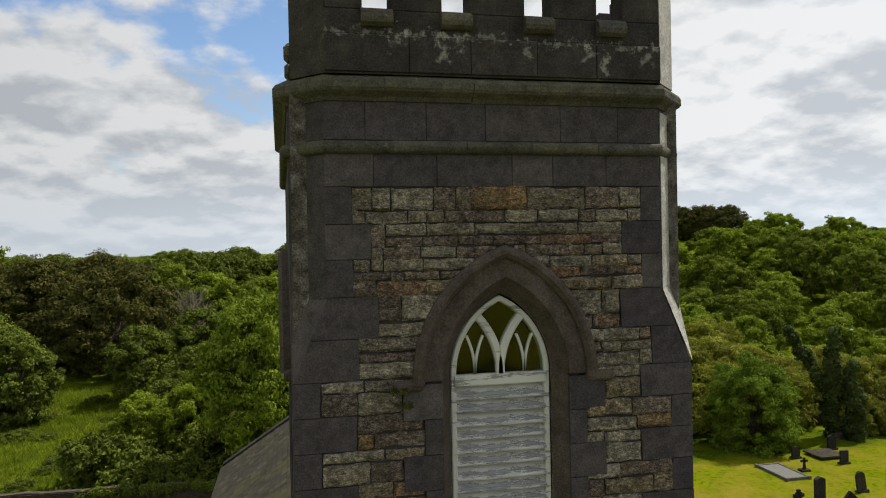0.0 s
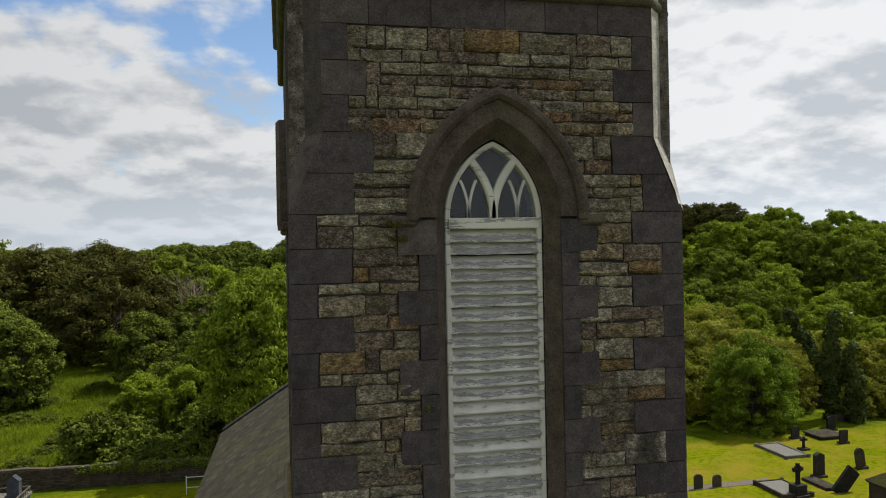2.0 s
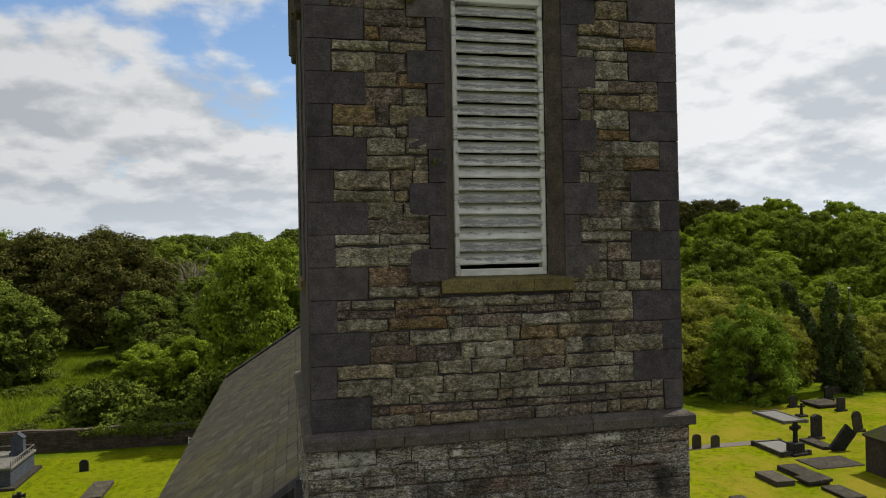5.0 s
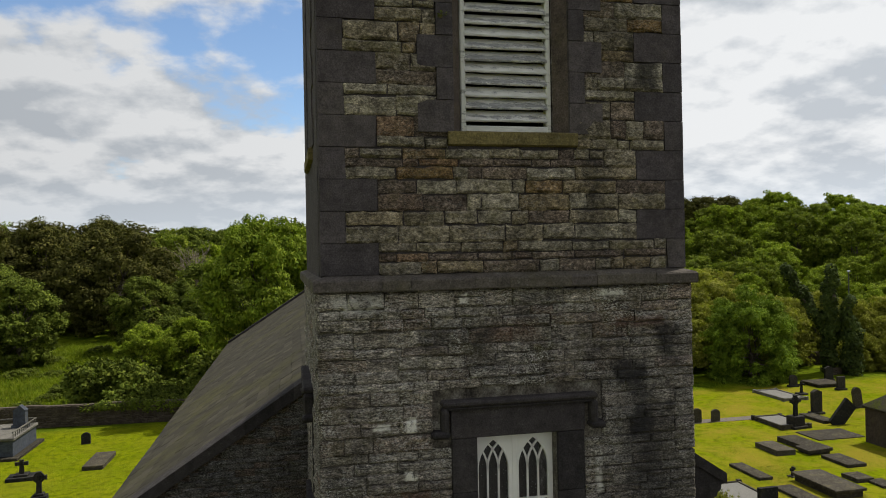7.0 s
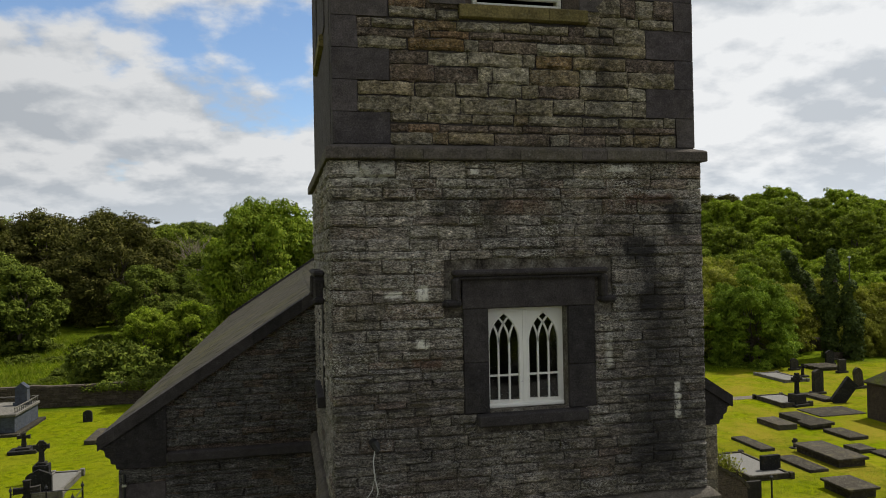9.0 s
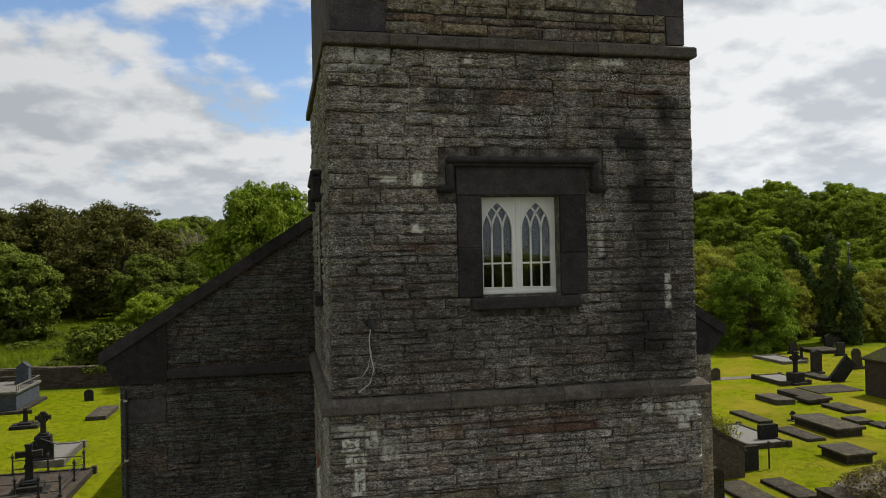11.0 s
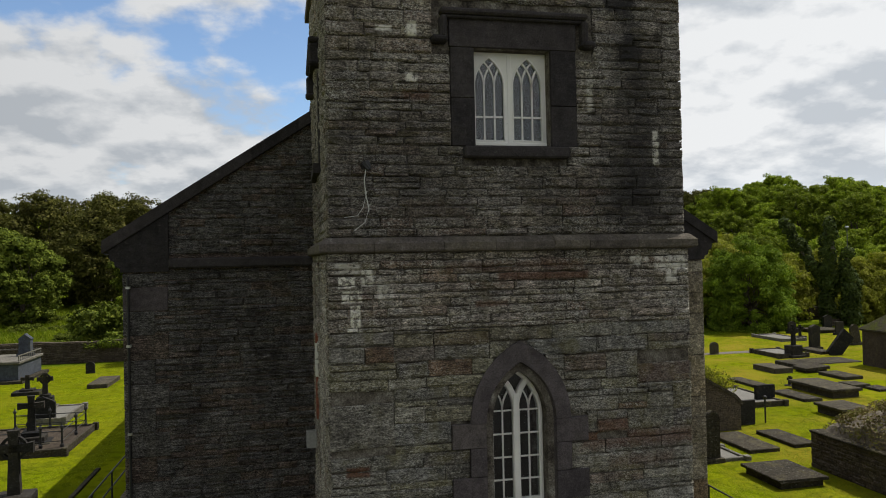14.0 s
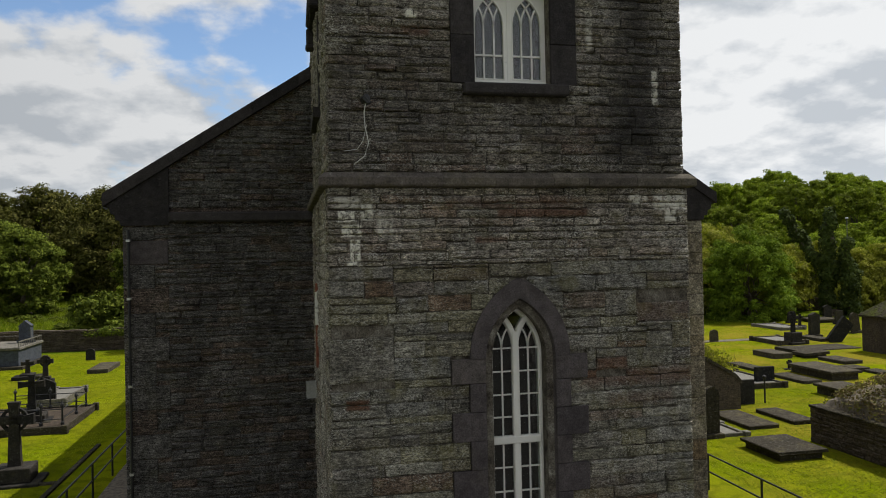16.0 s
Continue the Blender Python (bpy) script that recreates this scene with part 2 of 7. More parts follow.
GREY = ((0.0, (0.142, 0.135, 0.12)), (0.12, (0.122, 0.112, 0.101)), (0.26, (0.162, 0.155, 0.137)), (0.4, (0.13, 0.124, 0.11)), (0.54, (0.148, 0.139, 0.115)), (0.66, (0.12, 0.106, 0.092)), (0.78, (0.178, 0.17, 0.15)), (0.88, (0.135, 0.124, 0.108)), (0.97, (0.122, 0.098, 0.079)))
BELFRY_STAINS = ((1.6, 1.95, 14.0, 14.6, 0.1, 0.8), (0.95, 1.2, 12.0, 13.2, 0.12, 0.5))
M_BLOCK = wall_material("tan_sandstone_blocks", TAN, tint=(1.18, 1.11, 0.99), grain=0.8, lichen=0.3, grime=0.6, moss=0.4, bump=1.0, grit=0.72, bed=(0.75, 1, 1.1), stains=BELFRY_STAINS)
M_BLOCKDARK = wall_material("brown_sandstone_blocks", BROWN, tint=(1.5, 1.4, 1.34), lichen=0.2, grime=0.5, moss=0.2, bump=0.9, grit=0.8, bed=(0.75, 1, 1.1), stains=BELFRY_STAINS)
M_RUBBLE = wall_material("grey_coursed_rubble", GREY, tint=(1.62, 1.54, 1.49), lichen=0.95, grime=0.8, moss=0.3, bump=1.0, bed=(0.4, 1, 1.9),
                         stains=((-2.3, -0.8, 7.6, 9.5, 0.5, 0.25), (1.05, 2.4, 7.5, 10.9, 0.3, 0.45), (1.45, 1.95, 7.6, 9.9, 0.2, 0.68), (-2.3, 2.3, 7.4, 8.6, 0.4, 0.42), (1.25, 1.72, 10.34, 10.54, 0.05, 0.85), (1.5, 1.74, 9.7, 10.4, 0.07, 0.75), (1.86, 2.12, 10.6, 11.0, 0.06, 0.8), (0.77, 1.07, 10.26, 10.4, 0.05, 0.7), (-1.1, -0.75, 10.85, 11.1, 0.08, 0.5), (-0.6, -0.3, 10.6, 11.1, 0.15, 0.6)),
                          whites=((-2.26, -2.06, 6.78, 6.93, 0.009, 1), (-1.98, -1.84, 6.8, 7, 0.013, 0.72), (-2.22, -1.98, 6.6, 6.74, 0.011, 1), (-1.78, -1.6, 6.62, 6.86, 0.018, 0.6), (-2.12, -2, 6.3, 6.56, 0.009, 1), (-2.16, -2, 6.12, 6.3, 0.011, 1), (-2.3, -2, 6.95, 7.08, 0.018, 0.54), (1.9, 2.34, 6.9, 7.1, 0.023, 0.72), (2.05, 2.2, 6.75, 6.9, 0.013, 0.72), (1.55, 1.8, 6.98, 7.1, 0.018, 0.6), (-1.36, -1.24, 9.88, 10.06, 0.013, 1), (-1.75, -1.55, 9.93, 10, 0.011, 0.84), (-1.38, -1.24, 9.3, 9.43, 0.013, 0.96), (1.92, 2, 8.3, 8.75, 0.013, 0.72), (-0.7, -0.6, 11.38, 11.5, 0.009, 0.84), (1.1, 1.4, 11.42, 11.5, 0.013, 0.72), (-2.2, -1.6, 11.3, 11.5, 0.027, 0.42), (1, 1.08, 9, 9.5, 0.018, 0.48)),
                         rust=((-1.43, -1.09, 9.09, 9.21, 0.02, 0.6), (1.3, 1.95, 11.02, 11.14, 0.03, 0.6), (-0.3, 0.3, 10.9, 11.15, 0.08, 0.4), (-0.26, 0.95, 6.82, 6.93, 0.02, 0.75), (-0.95, 0.9, 6.95, 7.06, 0.04, 0.45), (-0.56, -0.14, 6.5, 6.57, 0.015, 0.6), (-1.4, -0.6, 7.6, 7.8, 0.06, 0.3)))
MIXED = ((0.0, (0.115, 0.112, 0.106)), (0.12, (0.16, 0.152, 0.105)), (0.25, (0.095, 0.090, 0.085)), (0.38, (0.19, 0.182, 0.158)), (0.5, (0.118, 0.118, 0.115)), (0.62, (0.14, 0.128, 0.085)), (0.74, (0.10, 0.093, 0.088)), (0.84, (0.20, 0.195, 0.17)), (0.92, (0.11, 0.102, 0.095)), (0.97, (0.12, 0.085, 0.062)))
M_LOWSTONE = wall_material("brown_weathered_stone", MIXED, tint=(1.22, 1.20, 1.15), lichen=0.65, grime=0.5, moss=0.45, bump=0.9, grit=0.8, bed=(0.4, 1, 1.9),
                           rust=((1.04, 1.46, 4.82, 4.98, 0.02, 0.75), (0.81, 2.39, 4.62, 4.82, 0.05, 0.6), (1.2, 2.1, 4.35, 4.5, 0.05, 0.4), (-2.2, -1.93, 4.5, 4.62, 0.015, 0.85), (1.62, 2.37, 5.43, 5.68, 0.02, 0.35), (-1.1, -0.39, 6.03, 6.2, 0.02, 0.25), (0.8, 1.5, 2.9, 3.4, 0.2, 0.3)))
M_LABEL = stone_material("blackened_limestone", ((0.0, (0.032, 0.029, 0.030)), (0.5, (0.044, 0.040, 0.040)), (0.95, (0.054, 0.048, 0.048))), 60.0, 0.12, bump=0.3, moss=0.05)
M_VAULT = stone_material("brown_vault_stone", ((0.0, (0.078, 0.062, 0.047)), (0.4, (0.105, 0.085, 0.065)), (0.7, (0.074, 0.060, 0.046)), (0.95, (0.125, 0.10, 0.077))), 24.0, 0.35, moss=0.5)
M_STRING = stone_material("dark_string_course_stone", ((0.0, (0.092, 0.080, 0.070)), (0.5, (0.118, 0.104, 0.084)), (0.95, (0.104, 0.09, 0.082))), 40.0, 0.3, bump=0.4, moss=0.3)
M_NAVE = wall_material("dark_rubble_stone", ((0.0, (0.088, 0.084, 0.08)), (0.3, (0.065, 0.061, 0.057)), (0.5, (0.105, 0.098, 0.09)), (0.7, (0.074, 0.070, 0.066)), (0.9, (0.092, 0.07, 0.056))), tint=(1.0, 1.0, 1.02), lichen=0.25, grime=0.4, moss=0.1, bump=0.8)
M_QUOIN = stone_material("dressed_dark_limestone", ((0.0, (0.068, 0.060, 0.063)), (0.35, (0.094, 0.082, 0.083)), (0.7, (0.074, 0.064, 0.067)), (0.95, (0.110, 0.096, 0.092))), 60.0, 0.10, bump=0.3, moss=0.08)
M_ARCH = stone_material("brown_arch_limestone", ((0.0, (0.098, 0.080, 0.067)), (0.5, (0.115, 0.094, 0.076)), (0.95, (0.104, 0.083, 0.071))), 50.0, 0.12, bump=0.3, moss=0.3)
M_MOULD = stone_material("moss_stained_limestone", ((0.0, (0.095, 0.09, 0.07)), (0.5, (0.12, 0.11, 0.08)), (0.95, (0.10, 0.095, 0.085))), 40.0, 0.3, bump=0.4)
# pale copy of the limestone: sunlight on the right-hand corner put into the colour
M_SUNLIT = stone_material("rain_washed_pale_limestone", ((0.0, (0.42, 0.41, 0.37)), (0.95, (0.50, 0.48, 0.44))), 40.0, 0.3, bump=0.3, moss=0.1)
# even grey for the ground sheet added before the tower
M_BOUNCESHEET = stone_material("worn_grey_asphalt", ((0.0, (0.092, 0.089, 0.082)), (0.95, (0.108, 0.103, 0.095))), 30.0, 0.2)
M_SILL = stone_material("mossy_yellowed_sill_stone", ((0.0, (0.15, 0.12, 0.05)), (0.95, (0.17, 0.14, 0.06))), 40.0, 0.2, bump=0.4)
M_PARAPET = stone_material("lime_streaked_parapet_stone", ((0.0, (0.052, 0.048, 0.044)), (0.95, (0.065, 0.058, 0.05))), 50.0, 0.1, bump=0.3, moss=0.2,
                           whites=((-1.9, -1.2, 20.66, 20.675, 0.02, 0.19), (-1.05, -0.55, 20.655, 20.68, 0.02, 0.28), (-0.5, 0.1, 20.66, 20.675, 0.02, 0.17), (0.2, 1.2, 20.62, 20.64, 0.02, 0.22), (1.4, 1.95, 20.62, 20.635, 0.02, 0.19), (-1.17, -1.11, 20.54, 20.66, 0.03, 0.25), (-0.67, -0.63, 20.44, 20.64, 0.03, 0.28), (-0.5, -0.44, 20.56, 20.65, 0.03, 0.22), (0.26, 0.31, 20.52, 20.64, 0.03, 0.22), (1.01, 1.05, 20.50, 20.63, 0.03, 0.22), (1.2, 1.24, 20.34, 20.62, 0.02, 0.28), (1.73, 1.78, 20.48, 20.6, 0.03, 0.22)))
m = Mat("lime_mortar", 0.95, spec=0.1)
c = m.ramp(m.noise(4.5, 6, 0.72), (0.34, (0.030, 0.026, 0.022)), (0.46, (0.085, 0.074, 0.060)), (0.58, (0.15, 0.138, 0.115)), (0.70, (0.30, 0.29, 0.255)))
m.colour(m.mix(0.7, c, m.ramp(m.noise(50.0, 5, 0.7), (0.38, 0.4), (0.62, 1.7)), "MULTIPLY"))
m.bump(m.noise(40.0, 5, 0.7), 0.5, 0.02)
M_MORTAR = m.m
M_SLAB = stone_material("grave_slab_stone", ((0.0, (0.040, 0.035, 0.026)), (0.4, (0.060, 0.052, 0.038)), (0.7, (0.046, 0.040, 0.030)), (0.95, (0.078, 0.068, 0.050))), 16.0, 0.55, moss=0.5)
M_KERB = stone_material("pale_kerb_stone", ((0.0, (0.14, 0.132, 0.115)), (0.95, (0.19, 0.178, 0.155))), 26.0, 0.3)
M_MEMORIAL = stone_material("dark_memorial_stone", ((0.0, (0.020, 0.020, 0.020)), (0.5, (0.030, 0.028, 0.026)), (0.95, (0.042, 0.038, 0.033))), 30.0, 0.3, bump=0.3)
M_BLUESTONE = stone_material("painted_grey_tomb_stone", ((0.0, (0.052, 0.060, 0.078)), (0.95, (0.066, 0.074, 0.092))), 18.0, 0.15, bump=0.2)
M_FIELDWALL = stone_material("field_wall_stone", ((0.0, (0.062, 0.049, 0.037)), (0.4, (0.085, 0.068, 0.052)), (0.7, (0.064, 0.050, 0.039)), (0.95, (0.10, 0.082, 0.064))), 20.0, 0.2)


def paint_material(name, white, bare, amount, rough=0.55, scale=7.0):
    m = Mat(name, rough, spec=0.35)
    g = m.noise(40.0, 6, 0.6, (0.25, 1, 4))
    w = m.mix(0.5, bare, m.ramp(g, (0.3, 0.45), (0.7, 1.3)), "MULTIPLY")
    p = m.mix(0.35, white, m.ramp(m.noise(3.0, 5), (0.3, 0.7), (0.7, 1.05)), "MULTIPLY")
    r = m.math("MULTIPLY", m.math("SUBTRACT", m.rand(), 0.5), 0.16)
    k = m.ramp(m.math("ADD", m.noise(scale, 8, 0.74, (0.22, 1, 1.5)), r), (amount, 0.0), (amount + 0.04, 1.0))
    m.colour(m.mix(k, p, w))
    m.bump(m.math("SUBTRACT", m.math("MULTIPLY", g, 0.4), k), 0.45, 0.006)
    return m.m


m = Mat("peeling_white_louvre_paint", 0.6, spec=0.3)
s = m.t.nodes.new("ShaderNodeSeparateXYZ")
m.link(m.co, s.inputs[0])
g = m.noise(60.0, 6, 0.65, (0.15, 1, 3))
bare = m.mix(0.8, (0.31, 0.31, 0.305), m.ramp(g, (0.35, 0.35), (0.65, 1.4)), "MULTIPLY")
white = m.mix(0.5, (0.70, 0.695, 0.645), m.ramp(m.noise(9.0, 6, 0.7, (0.5, 1, 2)), (0.35, 0.55), (0.65, 1.05)), "MULTIPLY")
mid = m.node("ShaderNodeMapRange", i1=0.005, i2=0.075, i3=0.085, i4=-0.12)
m.link(m.math("ABSOLUTE", m.math("ADD", s.outputs[2], m.math("MULTIPLY", m.math("SUBTRACT", m.rand(), 0.35), 0.05))), mid.inputs[0])
k = m.math("ADD", m.math("ADD", m.noise(17.0, 9, 0.8, (0.3, 1, 1.3)), mid.outputs[0]), m.math("MULTIPLY", m.math("SUBTRACT", m.rand(), 0.6), 0.16))
k = m.ramp(k, (0.52, 0.0), (0.55, 1.0))
m.colour(m.mix(k, white, bare))
m.bump(m.math("SUBTRACT", m.math("MULTIPLY", g, 0.5), k), 0.5, 0.006)
M_LOUVRE = m.m
M_FRAME = paint_material("weathered_white_frame_paint", (0.66, 0.66, 0.60), (0.30, 0.30, 0.27), 0.60)
M_WHITE = paint_material("white_window_paint", (0.74, 0.73, 0.68), (0.40, 0.40, 0.36), 0.70)


def simple(name, c, rough, metal=0.0, spec=0.4, scale=20.0, vary=0.3, bump=0.2):
    m = Mat(name, rough, metal, spec)
    n = m.noise(scale, 6)
    m.colour(m.mix(vary, c, m.ramp(n, (0.3, 0.4), (0.7, 1.5)), "MULTIPLY"))
    if bump:
        m.bump(n, bump, 0.01)
    return m.m


M_RUST = simple("rust_red_painted_timber", (0.19, 0.065, 0.038), 0.8, scale=12.0, vary=0.8)
M_IRON = simple("black_painted_iron", (0.022, 0.022, 0.024), 0.45, 0.2)
M_PIPE = simple("grey_painted_pipe", (0.055, 0.057, 0.06), 0.5)
M_BOXGREY = simple("weathered_grey_plastic", (0.30, 0.30, 0.285), 0.5)
M_CABLE = simple("white_cable_sheath", (0.45, 0.45, 0.43), 0.5, bump=0)
M_DARKIN = simple("dark_interior_plaster", (0.05, 0.045, 0.04), 0.9)
M_BARK = simple("tree_bark", (0.075, 0.06, 0.045), 0.9, scale=6.0, vary=0.7, bump=0.8)
M_TWIG = simple("bare_pale_twigs", (0.20, 0.165, 0.115), 0.9, scale=6.0, vary=0.6)
M_GRAVEL = simple("grave_gravel", (0.14, 0.135, 0.12), 0.9, scale=60.0, vary=0.7, bump=0.8)
M_EARTH = simple("earth_and_rubble", (0.12, 0.10, 0.075), 0.95, scale=9.0, vary=0.9, bump=1.0)
M_BRASS = simple("pale_metal_fitting", (0.5, 0.5, 0.48), 0.4, 0.8, bump=0)

m = Mat("window_glass", 0.03, spec=0.5)
m.colour((0.85, 0.9, 0.9))
m.b.inputs["Transmission Weight"].default_value = 1.0
m.b.inputs["IOR"].default_value = 1.42
m.bump(m.noise(2.5, 2), 0.12, 0.02)
M_GLASS = m.m
# the same glass with a higher index, so its panes reflect more sky
M_GLASSBRIGHT = M_GLASS.copy()
M_GLASSBRIGHT.name = "dusty_window_glass"
M_GLASSBRIGHT.node_tree.nodes["Principled BSDF"].inputs["IOR"].default_value = 1.56

m = Mat("roof_slate", 0.9, spec=0.08)
c = m.ramp(m.rand(), (0.0, (0.037, 0.034, 0.025)), (0.4, (0.056, 0.051, 0.037)), (0.7, (0.044, 0.040, 0.030)), (0.95, (0.070, 0.063, 0.047)))
c = m.mix(0.5, c, m.ramp(m.noise(14.0, 6), (0.3, 0.6), (0.7, 1.25)), "MULTIPLY")
c = m.mix(m.ramp(m.noise(0.55, 6, 0.65), (0.50, 0.0), (0.68, 0.5)), c, (0.075, 0.072, 0.022))
m.colour(c)
m.bump(m.noise(30.0, 5), 0.3, 0.006)
M_SLATE = m.m

m = Mat("grass_ground", 0.95, spec=0.0)
s = m.t.nodes.new("ShaderNodeSeparateXYZ")
m.link(m.co, s.inputs[0])
mown = m.mix(m.ramp(m.noise(0.473, 8.303, 0.210), (0.38, 0.0), (0.62, 1.0)), (0.122, 0.156, 0.003), (0.152, 0.176, 0.004))
mown = m.mix(m.ramp(m.noise(2.299, 9.687, 0.245), (0.5, 0.0), (0.62, 0.9)), mown, (0.086, 0.112, 0.003))
dry = m.ramp(m.noise(0.25, 7, 0.65), (0.42, 0.0), (0.62, 0.75))
east = m.node("ShaderNodeMapRange", i1=0.0, i2=22.0, i3=0.35, i4=1.25)
m.link(s.outputs[0], east.inputs[0])
mown = m.mix(m.math("MULTIPLY", dry, east.outputs[0]), mown, (0.205, 0.170, 0.020))
wild = m.mix(m.ramp(m.noise(0.224, 5.616, 0.421), (0.4, 0.0), (0.6, 1.0)), (0.058, 0.088, 0.005), (0.115, 0.146, 0.008))
wild = m.mix(m.ramp(m.noise(1.227, 6.552, 0.486), (0.5, 0.0), (0.68, 0.8)), wild, (0.035, 0.047, 0.005))
edge = m.node("ShaderNodeMapRange", i1=46.0, i2=47.5)
m.link(m.math("ADD", s.outputs[1], m.math("MULTIPLY", m.noise(0.4, 3), 2.0)), edge.inputs[0])
c = m.mix(edge.outputs[0], mown, wild)
c = m.mix(0.6, c, m.ramp(m.noise(22.0, 6, 0.75), (0.35, 0.62), (0.65, 1.35)), "MULTIPLY")
m.colour(c)
m.bump(m.math("ADD", m.noise(30.0, 6, 0.7), m.math("MULTIPLY", m.noise(4.0, 4), 1.5)), 0.55, 0.05)
M_GRASS = m.m


m = Mat("mossy_stone_roof", 0.95, spec=0.1)
c = m.mix(m.ramp(m.noise(2.2, 7, 0.7), (0.42, 0.0), (0.6, 1.0)), (0.075, 0.065, 0.05), (0.085, 0.095, 0.02))
c = m.mix(0.7, c, m.ramp(m.noise(16.0, 6, 0.7), (0.3, 0.4), (0.7, 1.5)), "MULTIPLY")
m.colour(c)
m.bump(m.noise(7.0, 7, 0.7), 1.0, 0.12)
M_MOSSROOF = m.m


def leaf_material(name, c0, c1, c2, glow=0.35):
    m = Mat(name, 0.75, spec=0.06)
    c = m.ramp(m.rand(), (0.0, c0), (0.5, c1), (1.0, c2))
    c = m.mix(0.8, c, m.ramp(m.noise(0.55, 4), (0.35, 0.45), (0.65, 1.3)), "MULTIPLY")
    m.colour(c)
    tr = m.t.nodes.new("ShaderNodeBsdfTranslucent")
    m.link(m.mix(1.0, c, (1.3, 1.5, 0.6), "MULTIPLY"), tr.inputs[0])
    mx = m.node("ShaderNodeMixShader", i0=glow)
    m.link(m.b.outputs[0], mx.inputs[1])
    m.link(tr.outputs[0], mx.inputs[2])
    m.link(mx.outputs[0], m.t.nodes["Material Output"].inputs[0])
    return m.m


M_LEAF = leaf_material("fresh_green_leaves", (0.101, 0.150, 0.011), (0.180, 0.235, 0.018), (0.289, 0.336, 0.037), 0.3)
# two darker copies of the fresh leaves: shade on the north side as colour
M_LEAFASH = leaf_material("ash_leaves", (0.088, 0.137, 0.011), (0.152, 0.208, 0.017), (0.245, 0.293, 0.031), 0.15)
M_LEAFSHADED = leaf_material("deep_green_leaves", (0.056, 0.082, 0.011), (0.099, 0.128, 0.016), (0.162, 0.189, 0.025), 0.10)
M_LEAFMID = leaf_material("mid_green_leaves", (0.077, 0.108, 0.013), (0.134, 0.170, 0.018), (0.211, 0.240, 0.030), 0.3)
M_LEAFDARK = leaf_material("dark_olive_leaves", (0.048, 0.051, 0.013), (0.076, 0.077, 0.016), (0.115, 0.106, 0.026), 0.12)
M_SHRUB = leaf_material("yellow_green_shrub_leaves", (0.126, 0.135, 0.017), (0.189, 0.193, 0.027), (0.252, 0.242, 0.051), 0.35)
M_BUSH = leaf_material("glossy_green_bush_leaves", (0.074, 0.124, 0.011), (0.126, 0.186, 0.016), (0.20, 0.26, 0.027), 0.2)
M_IVY = leaf_material("dark_ivy_leaves", (0.029, 0.044, 0.013), (0.044, 0.064, 0.015), (0.077, 0.101, 0.022), 0.06)
M_DEAD = leaf_material("dead_brown_growth", (0.10, 0.068, 0.036), (0.17, 0.135, 0.07), (0.12, 0.13, 0.035), 0.2)
M_BLADE = leaf_material("grass_blades", (0.135, 0.166, 0.004), (0.165, 0.192, 0.006), (0.20, 0.212, 0.012))
M_MEADOW = leaf_material("meadow_grass_blades", (0.072, 0.112, 0.006), (0.120, 0.156, 0.009), (0.175, 0.19, 0.018))


